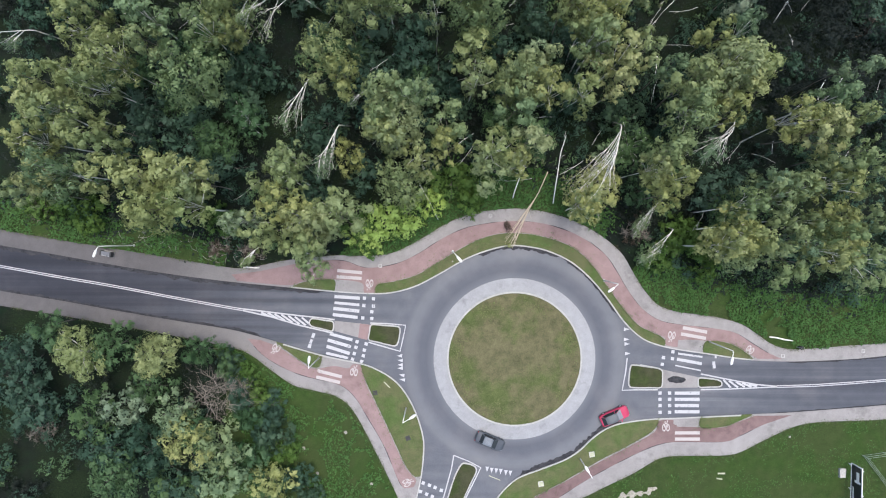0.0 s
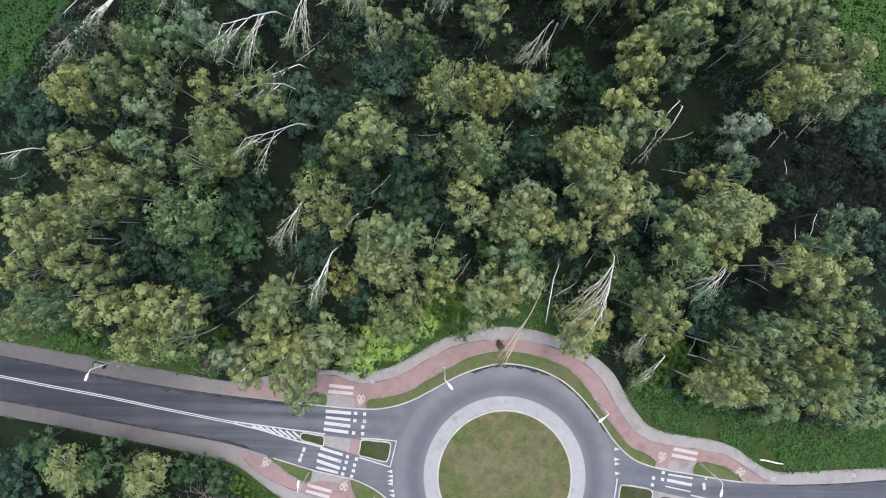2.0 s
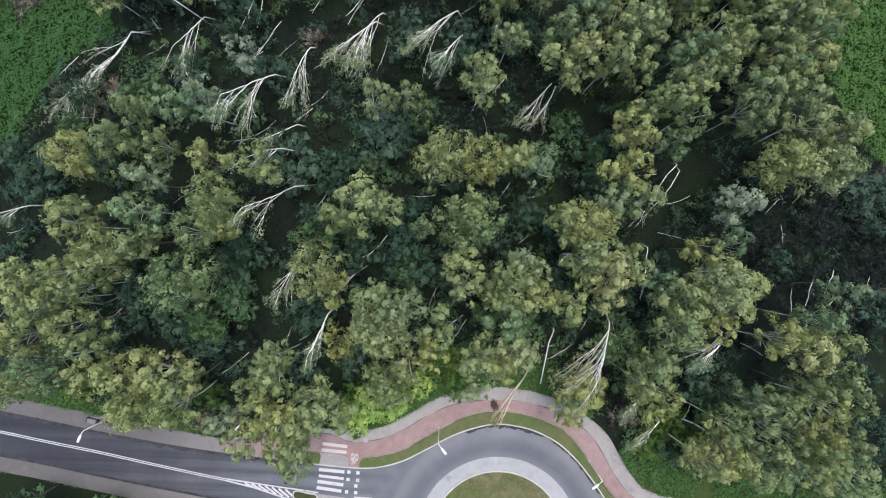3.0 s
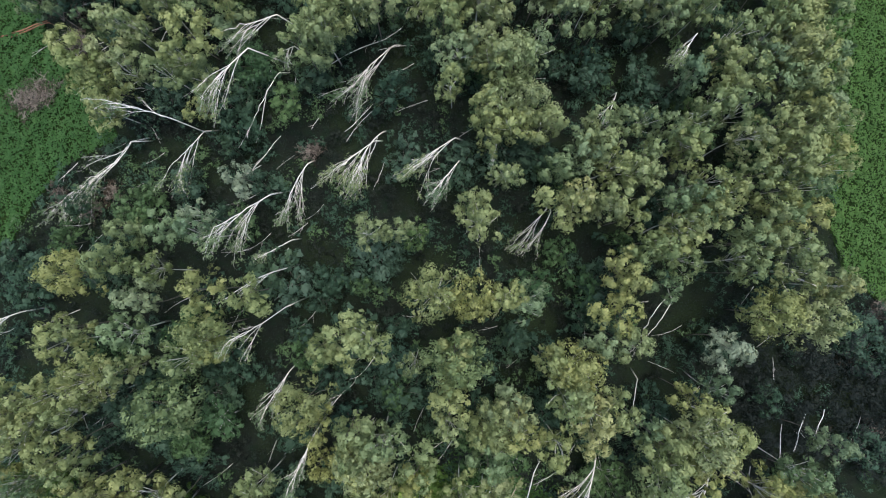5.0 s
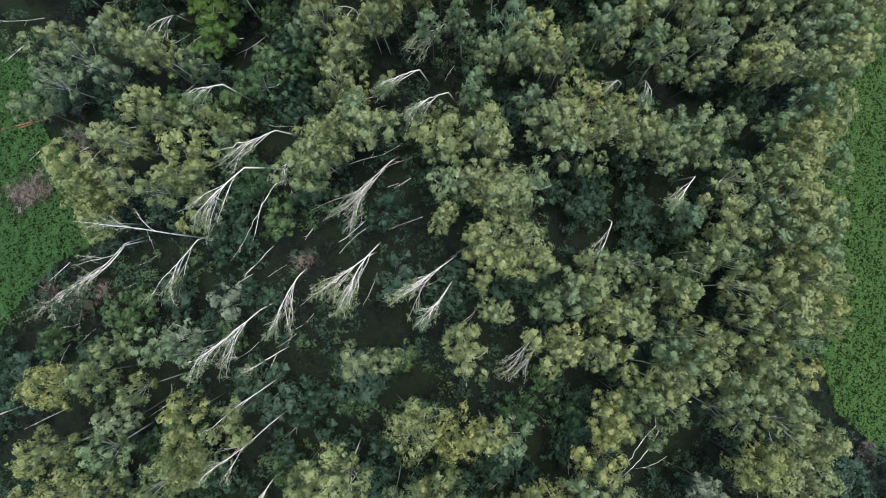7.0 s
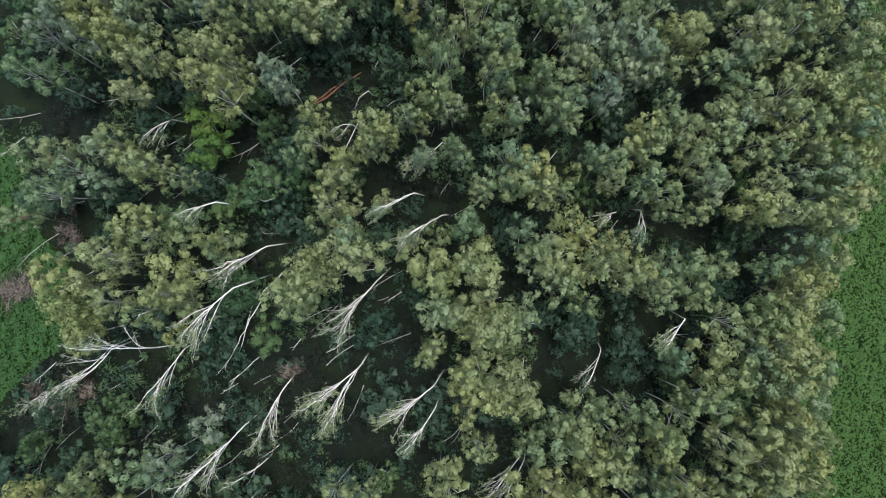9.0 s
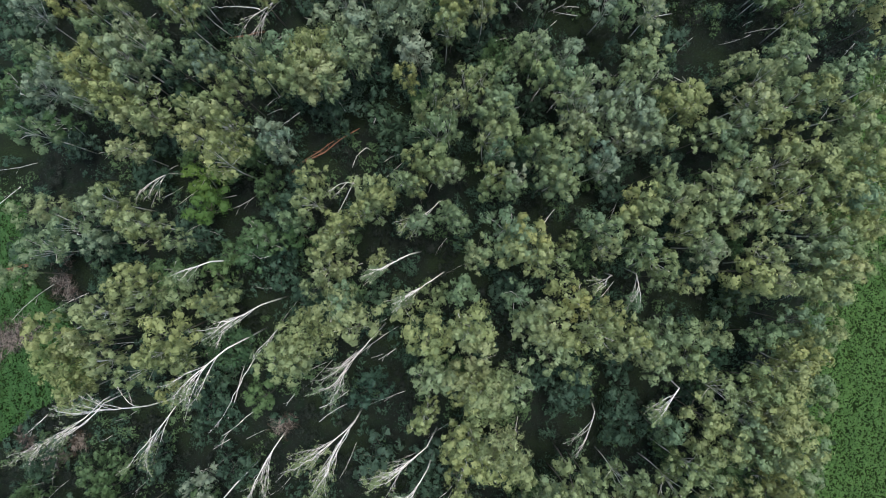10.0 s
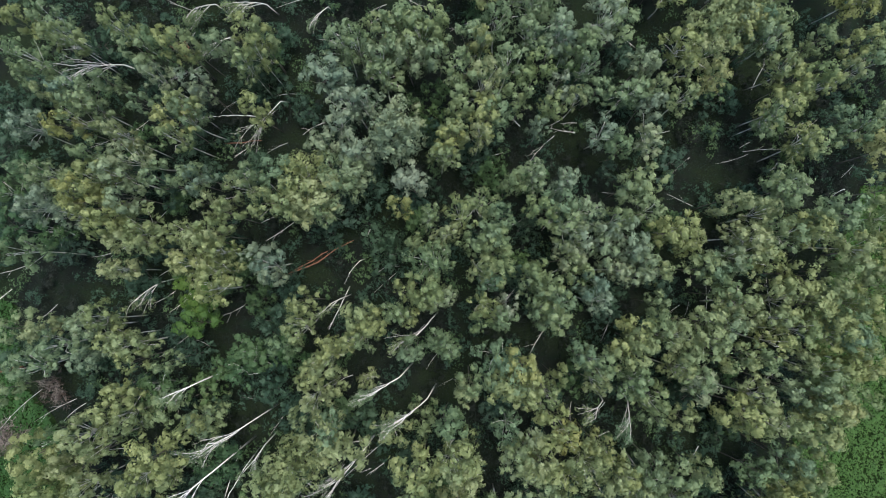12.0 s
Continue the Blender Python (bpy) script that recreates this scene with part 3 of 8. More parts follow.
# ---- central island ----
CX, CY = CENTRE
tagged(ring("truck_apron", CX, CY, 10.42, 12.52, 0.0, 0.09, APRON), "pale stone sett apron ring round the island", "apron", kind="structure")
tagged(ring("island_kerb", CX, CY, 10.2, 10.45, 0.0, 0.22, KERB), "pale kerb ring round the grass island", "kerb", kind="structure")
v, f = [(CX, CY, 0.75)], []
for j in range(1, 13):
    for i in range(64):
        r, a = 10.22 * j / 12, 2 * math.pi * i / 64
        v.append((CX + r * math.cos(a), CY + r * math.sin(a), 0.17 + 0.58 * math.cos(math.pi / 2 * j / 12) ** 1.2 + 0.03 * noise.noise((r * math.cos(a), r * math.sin(a), 0))))
for i in range(64):
    f.append((0, 1 + i, 1 + (i + 1) % 64))
for j in range(11):
    for i in range(64):
        a, b = 1 + 64 * j + i, 1 + 64 * j + (i + 1) % 64
        f.append((a, a + 64, b + 64, b))
tagged(mesh_object("central_island", v, f, ISLAND_GRASS, smooth=True), "round mown grass island with dry brownish patches", "island", kind="structure")


# ---- splitter islands ----
def splitter(outline, inset_outline, label):
    tagged(slab("splitter_island", outline, 0.0, 0.15, KERB), label, "traffic island", kind="structure")
    tagged(slab("island_grass", inset_outline, 0.1, 0.19, SPLITTER_GRASS), "grass in the middle of a traffic island", "verge", kind="structure")


def shrink(outline, d):
    p = np.array(outline)
    turn = sum(p[i - 1][0] * p[i][1] - p[i][0] * p[i - 1][1] for i in range(len(p)))
    e = np.roll(p, -1, 0) - np.roll(p, 1, 0)
    e /= np.linalg.norm(e, axis=1, keepdims=True)
    return [tuple(q) for q in p + (d if turn > 0 else -d) * np.stack([-e[:, 1], e[:, 0]], 1)]


for outline, label in (
    (spline([(-20.13, -11.63), (-19.52, -11.45), (-17.86, -11.71), (-16.55, -11.96), (-16.45, -13.18), (-16.89, -13.54), (-18.29, -13.2), (-19.77, -12.86), (-20.3, -12.34)], 4, True), "small rounded traffic island with grass"),
    (spline([(-10.7, -12.36), (-8.69, -12.43), (-6.68, -12.59), (-6.15, -13.03), (-6.23, -14.16), (-6.49, -15.31), (-6.92, -15.75), (-7.8, -15.67), (-9.55, -15.24), (-11.12, -14.81), (-11.04, -13.58)], 4, True), "rounded traffic island with grass at the west arm"),
    (spline([(29.41, -18.57), (30.02, -18.31), (32.04, -18.55), (34.23, -18.98), (34.51, -20.3), (34.27, -21.88), (32.52, -21.98), (30.07, -22), (29.19, -21.65), (29.16, -20.07)], 4, True), "rounded traffic island with grass at the east arm"),
    (spline([(40.12, -20.26), (41.7, -20.34), (43.2, -20.59), (43.73, -21.11), (43.39, -21.73), (41.73, -21.83), (40.15, -21.84), (39.87, -21.05)], 4, True), "small rounded traffic island with grass"),
    (spline([(3.27, -34.07), (4.14, -33.8), (5.46, -34.24), (5.82, -35.12), (5.13, -36.71), (3.93, -39.38), (2.72, -42.31), (2.03, -44.35), (0.45, -44.1), (0.09, -42.77), (1.12, -39.66), (2.23, -36.11)], 4, True), "long rounded traffic island with grass at the south arm"),
):
    splitter(outline, shrink(outline, 0.2), label)
for outline in ([(-16.37, -11.87), (-11.31, -12.36), (-10.87, -12.45), (-11.3, -14.81), (-16.37, -13.45)], [(34.41, -19.07), (40.03, -20.26), (39.97, -21.84), (34.36, -21.97)]):
    tagged(slab("refuge", outline, 0.0, 0.06, PAVING), "grey block paving of the crossing refuge", "pavement", kind="structure")
tagged(slab("refuge_strip", [(-12.44, -12.28), (-10.87, -12.45), (-11.3, -14.81), (-12.7, -14.47)], 0.0, 0.068, RED_PAVING), "red block cycle strip through the refuge", "cycle track", kind="structure")
for outline in ([(-15.96, -5.92), (-12.21, -6.07), (-11.77, -7.55), (-16.39, -7.32)], [(36.79, -14.48), (41, -14.63), (40.59, -16.39), (36.64, -15.98)], [(-18.01, -17.4), (-13.73, -18.42), (-14.51, -19.04), (-16.52, -18.71), (-18.27, -18.72)], [(36.27, -26.71), (40.31, -26.6), (40.33, -28.01), (36.82, -27.94)]):
    tagged(slab("crossing_ramp", outline, 0.0, 0.118, PAVING), "grey paving of a lowered crossing approach", "pavement", kind="structure")

# ---- painted markings on the carriageway ----
Z0, Z1 = 0.0, 0.026
for x0, y0, x1, y1, w in (
    (-16.39, -8.11, -12.46, -8.35, 0.5),
    (-16.38, -9.07, -12.54, -9.39, 0.42),
    (-16.55, -9.95, -12.54, -10.36, 0.5),
    (-16.64, -10.91, -12.8, -11.32, 0.5),
    (-17.06, -13.89, -13.57, -14.83, 0.45),
    (-17.41, -14.85, -13.82, -15.88, 0.5),
    (-17.58, -15.82, -13.99, -16.94, 0.5),
    (-17.66, -16.87, -14.25, -17.64, 0.4),
    (36.83, -16.59, 40.6, -17.09, 0.3),
    (36.66, -17.47, 40.53, -18.15, 0.45),
    (36.41, -18.44, 40.37, -19.2, 0.2),
    (36.39, -22.75, 40.25, -22.72, 0.5),
    (36.4, -23.72, 40.26, -23.69, 0.5),
    (36.42, -24.68, 40.19, -24.66, 0.5),
    (36.43, -25.65, 40.29, -25.63, 0.5),
    (-20.11, -15.4, -19.85, -14.78, 0.4),
    (-20.29, -16.1, -20.11, -15.49, 0.5),
    (-19.77, -14.52, -19.51, -13.82, 0.45),
    (42.53, -17.08, 42.79, -17.08, 0.4),
    (42.36, -17.78, 42.47, -18.84, 0.45),
):
    bar("zebra_bar", (x0 + x1) / 2, (y0 + y1) / 2, math.hypot(x1 - x0, y1 - y0), w, math.degrees(math.atan2(y1 - y0, x1 - x0)), Z0, Z1, PAINT, road)
for x, y, angle in (
    (-11.76, -8.34, -3),
    (-11.85, -9.48, -3),
    (-12.01, -11.4, -3),
    (-10.37, -8.42, -3),
    (-10.36, -9.55, -3),
    (-10.62, -10.43, -3),
    (-10.61, -11.48, -3),
    (-12.87, -15.09, -14),
    (-13.04, -15.96, -14),
    (-13.3, -16.93, -14),
    (-13.55, -17.81, -14),
    (-11.47, -15.43, -14),
    (-11.73, -16.39, -14),
    (-11.9, -17.27, -14),
    (-12.15, -18.15, -14),
    (34.56, -17.22, -9),
    (35.96, -17.39, -9),
    (36.03, -16.33, -9),
    (34.4, -18.28, -9),
    (34.11, -22.76, 0),
    (34.12, -23.73, 0),
    (34.14, -24.7, 0),
    (34.15, -25.76, 0),
    (35.6, -22.75, 0),
    (35.61, -23.72, 0),
    (35.63, -24.69, 0),
    (35.64, -25.75, 0),
    (-2.5, -37.03, -20),
    (-1.53, -37.38, -20),
    (-0.65, -37.72, -20),
    (0.32, -38.16, -20),
    (-2.93, -38.36, -20),
    (-1.96, -38.79, -20),
    (-1.08, -39.14, -20),
):
    bar("crossing_square", x, y, 0.5, 0.5, angle, Z0, Z1, PAINT, road)
for x0, y0, x1, y1, w in (
    (-15.97, -4.09, -12.13, -4.41, 0.5),
    (-16.05, -5.05, -12.21, -5.29, 0.5),
    (-18.96, -19.6, -15.2, -20.54, 0.5),
    (-19.14, -20.57, -15.46, -21.42, 0.5),
    (37.47, -12.55, 41.24, -13.23, 0.5),
    (37.22, -13.52, 41.08, -14.19, 0.5),
    (36.48, -28.92, 40.34, -28.89, 0.5),
    (36.49, -29.89, 40.36, -29.86, 0.5),
):
    bar("zebra_bar", (x0 + x1) / 2, (y0 + y1) / 2, math.hypot(x1 - x0, y1 - y0), w, math.degrees(math.atan2(y1 - y0, x1 - x0)), 0.1, 0.118, PATH_PAINT, pavement)
for x, y, angle in (
    (-6.3, -17.23, 180),
    (-6.21, -17.94, 180),
    (-6.21, -18.64, 180),
    (-6.2, -19.16, 180),
    (-5.94, -20.22, 172),
    (-5.84, -20.92, 170),
    (7.4, -34.84, -95),
    (8.1, -35.02, -95),
    (8.81, -35.1, -95),
    (9.51, -35.18, -95),
    (10.3, -35.36, -95),
    (11.01, -35.44, -95),
    (28.81, -12.87, 0),
    (28.83, -14.45, 0),
    (28.92, -15.15, 0),
    (29.03, -16.64, 0),
):
    c, s = math.cos(radians(angle)), math.sin(radians(angle))
    slab("give_way_tooth", [(x + c * u - s * w, y + s * u + c * w) for u, w in ((-0.42, -0.28), (0.42, 0.0), (-0.42, 0.28))], Z0, Z1, PAINT, road)
for line, w in (
    ([(-128.41, 7.08), (-102.53, 2.51), (-85.24, -0.84), (-67.9, -3.68), (-59.22, -5.18), (-50.53, -6.6), (-41.83, -8.2), (-33.12, -9.71), (-30.5, -10.13)], 0.14),
    ([(-128.41, 6.82), (-102.54, 2.25), (-85.24, -1.1), (-67.91, -3.94), (-59.22, -5.45), (-50.53, -6.87), (-41.83, -8.46), (-33.12, -9.98), (-30.5, -10.39)], 0.14),
    ([(-30.5, -10.13), (-26.15, -10.63), (-21.78, -11.12), (-19.17, -11.36), (-16.37, -11.7)], 0.22),
    ([(-30.5, -10.39), (-26.14, -11.33), (-21.78, -12.61), (-19.16, -13.2), (-16.54, -13.8)], 0.22),
    ([(-10.87, -12.18), (-8.25, -12.25), (-5.37, -12.49), (-5.71, -14.25), (-6.22, -16.53), (-8.67, -15.85), (-11.12, -15.16)], 0.2),
    ([(28.95, -17.35), (28.72, -19.63), (28.23, -22.36), (30.77, -22.26), (33.75, -22.24)], 0.2),
    ([(30.98, -18.39), (33.79, -18.89)], 0.2),
):
    strip("painted_line", spline(line, 4) if len(line) > 2 and line[0][0] < -40 else line, w / 2, -w / 2, Z0, Z1 - 0.001, LINE_PAINT, road)
for line, w in (
    ([(40.38, -19.73), (43.02, -20.24), (45.65, -20.75), (49.17, -21.34), (52.25, -21.59)], 0.2),
    ([(40.42, -22.19), (43.92, -22.08), (48.31, -21.88), (52.25, -21.67)], 0.2),
    ([(52.25, -21.5), (57.95, -21.28), (63.21, -20.9), (69.17, -20.42), (85.12, -18.73), (115.77, -14.91)], 0.14),
    ([(52.25, -21.76), (57.95, -21.55), (63.21, -21.16), (69.17, -20.68), (85.12, -18.99), (115.78, -15.17)], 0.14),
    ([(2.21, -32.67), (4.58, -33.62), (6.43, -34.58), (5.48, -36.54), (3.76, -40.09), (2.03, -44.09)], 0.18),
    ([(2.21, -32.67), (1.87, -34.79), (0.93, -38.33), (0.08, -41.44)], 0.18),
    ([(1.17, -46.31), (-1.43, -52.55), (-4.9, -60.59)], 0.16),
):
    strip("painted_line", spline(line, 4) if len(line) > 2 and line[0][0] < -40 else line, w / 2, -w / 2, Z0, Z1 - 0.001, LINE_PAINT, road)
for x0, y0, x1, y1 in (
    (-27.71, -10.64, -26.41, -11.24),
    (-26.67, -10.72, -25.18, -11.58),
    (-25.62, -10.88, -24.05, -11.84),
    (-24.58, -10.97, -22.83, -12.18),
    (-23.53, -11.13, -21.78, -12.43),
    (-22.48, -11.3, -20.82, -12.6),
    (-21.43, -11.38, -20.3, -12.34),
    (43.9, -20.59, 45.06, -21.81),
    (44.78, -20.76, 46.2, -21.8),
    (45.83, -20.92, 47.25, -21.71),
    (46.8, -21.09, 48.3, -21.7),
    (47.86, -21.26, 49.18, -21.61),
):
    bar("hatch_bar", (x0 + x1) / 2, (y0 + y1) / 2, math.hypot(x1 - x0, y1 - y0), 0.3, math.degrees(math.atan2(y1 - y0, x1 - x0)), Z0, Z1 - 0.002, PAINT, road)


def bicycle_mark(x, y, angle, size=1.2):
    """A painted cycle symbol: two wheels, a frame and a bar."""
    m = Matrix.Translation((x, y, 0)) @ Matrix.Rotation(radians(angle), 4, "Z")
    pieces = []
    def flat_band(points, w):
        a, b = offset_line(points, w / 2), offset_line(points, -w / 2)
        vv = [tuple(m @ Vector((p[0] * size / 2, (p[1] - 0.2) * size * 1.0, 0.119))) for q in zip(a, b) for p in q]
        pieces.append((vv, [(2 * i, 2 * i + 1, 2 * i + 3, 2 * i + 2) for i in range(len(points) - 1)]))
    flat_band(arc(-0.5, 0, 0.4, 0, 360, 20), 0.2)
    flat_band(arc(0.5, 0, 0.4, 0, 360, 20), 0.2)
    flat_band([(-0.5, 0), (-0.2, 0.55), (0.3, 0.55), (0.5, 0)], 0.18)
    flat_band([(0.3, 0.55), (0.38, 0.85), (0.62, 0.85)], 0.18)
    flat_band([(-0.3, 0.75), (-0.05, 0.75)], 0.18)
    mesh_object("bicycle_symbol", *join_geometry(pieces), PATH_PAINT, pavement)


for x, y, angle in (
    (-10.99, -6.24, 178),
    (-25.44, -16.31, 150),
    (-13.28, -19.56, -8),
    (35.74, -13.96, 172),
    (35.06, -27.87, 2),
    (47.77, -16.08, 140),
    (-4.87, -36.87, -60),
):
    bicycle_mark(x, y, angle)

# ---- open ground beside the wood ----
SW_GRASS = [(-34.86, -14.97), (-29.63, -17.22), (-26.13, -19.82), (-22.63, -22.17), (-19.13, -23.03), (-15.63, -24.15), (-13.17, -26.6), (-10.34, -31.78), (-7.68, -37.06), (-6.35, -39.71), (-3.04, -48.56), (-7.53, -64.18), (-33.1, -66.11), (-39.24, -41.24), (-33.11, -28.84), (-33.11, -21.8)]
tagged(slab("rough_grass", offset_line(SOUTHWEST_PATH[40:], 0.7) + SW_GRASS[-6:], -0.05, 0.03, LAWN), "rough grass bank beside the footway", "grass", kind="structure")
SE_GRASS = spline([(7.52, -48.76), (10.83, -45.45), (16.08, -42.49), (22.21, -39.53), (25.7, -37.74), (30.07, -35.58), (33.99, -33.26), (37.06, -32.8), (44.09, -32.67), (46.72, -32.12), (50.21, -30.33), (54.56, -28.27), (58.06, -27.45), (63.33, -27.15), (69.3, -26.85), (85.28, -25.42), (115.99, -21.95)], 3) + [(117.51, -71.57), (-3.06, -72.21)]
tagged(slab("lawn", offset_line(SOUTHEAST_PATH, 0.7) + SE_GRASS[-2:], -0.05, 0.03, LAWN), "green rough lawn beside the footway", "grass", kind="structure")
N_GRASS = spline([(-128.28, 13.91), (-104.17, 9.08), (-85.18, 5.41), (-67.87, 1.89), (-59.19, 0.39), (-50.51, -0.94), (-41.82, -2.27), (-33.12, -3.69)], 3) + [(-33.12, -0.82), (-41.82, 2.17), (-50.5, 3.84), (-59.17, 5.08), (-67.83, 6.75), (-102.38, 13.42), (-128.19, 18.4)]
tagged(slab("rough_grass", offset_line(spline(N_GRASS[:-7], 1), -0.7) + N_GRASS[-7:], -0.05, 0.03, LAWN), "strip of rough grass between footway and wood", "grass", kind="structure")
NM_GRASS = spline([(-15.71, -1.74), (-12.23, -1.8), (-7.88, -1.42), (-3.53, 0.62), (0.8, 3.26), (4.27, 4.68), (8.62, 5.49), (12.97, 5.61), (17.33, 4.86), (21.71, 3.24), (25.22, 1.17)], 3) + [(26.06, 3.97), (21.65, 8.28), (15.52, 11.71), (8.56, 12.53), (-0.13, 11.59), (-5.31, 6.35), (-12.25, 2.82)]
tagged(slab("rough_grass", offset_line(NM_GRASS[:-7], -0.7) + NM_GRASS[-7:], -0.05, 0.03, LAWN), "shaded grass and nettles at the edge of the wood", "grass", kind="structure")
NE_GRASS = spline([(29.65, -4.03), (31.44, -6.81), (33.65, -9.07), (36.73, -10.1), (41.99, -10.77), (46.38, -11.87), (49.04, -13.52), (51.26, -15), (53.9, -15.77), (57.84, -15.66), (63.09, -15.18), (69.05, -14.7), (84.98, -13.01), (115.6, -9.11)], 3) + [(115.33, -0.62), (84.76, -4.34), (68.89, -7.07), (54.18, -7.18), (43.66, -5.5), (36.63, -2.93), (31.36, -1.22)]
tagged(slab("rough_grass", offset_line(NE_GRASS[:-7], -0.7) + NE_GRASS[-7:], -0.05, 0.03, LAWN), "grass bank sloping from the wood to the footway", "grass", kind="structure")
WEST_FIELD = [(-155.35, 101.76), (-65.97, 83.13), (-62.03, 71.8), (-56.25, 67.85), (-52.15, 62.88), (-49.82, 57.76), (-56.46, 53.62), (-61.93, 46.94), (-64.75, 40.53), (-74.36, 31.75), (-140.65, -3.97)]
tagged(slab("meadow", WEST_FIELD, -0.05, 0.05, MEADOW), "bright green weedy meadow beside the wood", "meadow", kind="structure")
EAST_FIELD = [(54.46, 106.33), (56.49, 96.64), (54.83, 89.35), (56.59, 83.28), (55.24, 77.84), (57.8, 72.77), (57.38, 66.57), (59.06, 61.46), (58.58, 56.18), (61.11, 51.18), (63.23, 45.73), (71.39, 40), (99.1, 35.7), (158.63, 32.73), (153.84, 146.6), (58.09, 129.3)]
tagged(slab("crop_field", EAST_FIELD, -0.05, 0.05, MEADOW), "green field crop in rough rows beside the wood", "field", kind="structure")
STAIN = [(36.62, -20.63)][0]
# oily stain on the eastern refuge
stain = arc(*STAIN, 1.0, 0, 345, 23)
stain = [(STAIN[0] + (x - STAIN[0]) * 1.5 * (1 + 0.3 * noise.noise((x, y, 1.0))), STAIN[1] + (y - STAIN[1]) * 0.5 * (1 + 0.5 * noise.noise((x * 2, y * 2, 5.0)))) for x, y in stain]
slab("oil_stain", stain, 0.03, 0.066, GUTTER, road)


# ---- trees ----
rng = np.random.default_rng(11)


def sprays(centres, normals, along, sizes, name, material, parent=None, label="", swell=None):
    """One mesh of small pointed leaf sprays, each lying square to its normal and pointing along its twig; swell rounds the shading over each bough."""
    n = len(centres)
    nrm = normals / np.maximum(np.linalg.norm(normals, axis=1, keepdims=True), 1e-6)
    u = along - nrm * (along * nrm).sum(1, keepdims=True)
    u /= np.maximum(np.linalg.norm(u, axis=1, keepdims=True), 1e-6)
    w = np.cross(nrm, u)
    long, wide = sizes[:, None] * rng.uniform(0.5, 0.8, (n, 1)), sizes[:, None] * rng.uniform(0.26, 0.42, (n, 1))
    skew = rng.normal(scale=0.15, size=(n, 1)) * sizes[:, None]
    v = np.stack([centres - u * long * 0.8 + w * wide, centres - u * long * 0.8 - w * wide + u * skew, centres + u * long + w * skew], 1).reshape(-1, 3)
    me = bpy.data.meshes.new(name)
    me.vertices.add(3 * n)
    me.vertices.foreach_set("co", v.astype(np.float32).ravel())
    me.loops.add(3 * n)
    me.loops.foreach_set("vertex_index", np.arange(3 * n, dtype=np.int32))
    me.polygons.add(n)
    me.polygons.foreach_set("loop_start", np.arange(0, 3 * n, 3, dtype=np.int32))
    me.update(calc_edges=True)
    if swell is not None:
        shade = swell + 0.25 * nrm
        shade /= np.maximum(np.linalg.norm(shade, axis=1, keepdims=True), 1e-6)
        me.normals_split_custom_set(np.repeat(shade, 3, axis=0).tolist())
    me.materials.append(material)
    ob = new(name, me)
    ob.parent = parent
    return tagged(ob, label) if label else ob


def leaf_cloud(lobes, per_lobe, size, droop):
    """Centres, normals, twig directions and sizes of the sprays on a set of lobes (x, y, z, radius)."""
    c, nn, dd, ss, out = [], [], [], [], []
    mean = np.mean([q[3] ** 2 for q in lobes])
    for x, y, z, r in lobes:
        k = max(14, int(per_lobe * r * r / mean))
        tips = rng.normal(size=(max(7, int(k / 12)), 3))
        tips[:, 2] = np.abs(tips[:, 2]) * 1.1 - 0.35
        tips /= np.linalg.norm(tips, axis=1, keepdims=True)
        reach = rng.uniform(0.82, 1.16, len(tips))
        near = rng.integers(0, len(tips), k)
        off = rng.normal(scale=0.2, size=(k, 3))
        d = tips[near] * 0.9 + off
        q = r * reach[near][:, None] * rng.uniform(0.84, 1.03, (k, 1))
        p = d * q * (1.05, 1.05, 0.95)
        p[:, 2] -= droop * np.maximum(0, np.hypot(p[:, 0], p[:, 1]) / r - 0.6) * r
        c.append(p + (x, y, z))
        nn.append(d + off * 0.5 + rng.normal(scale=0.15, size=(k, 3)))
        dd.append(d + rng.normal(scale=0.5, size=(k, 3)) - (0, 0, 0.2))
        ss.append(rng.uniform(0.6, 1.4, k) * size)
        out.append(d / np.linalg.norm(d, axis=1, keepdims=True))
    return np.concatenate(c), np.concatenate(nn), np.concatenate(dd), np.concatenate(ss), np.concatenate(out)


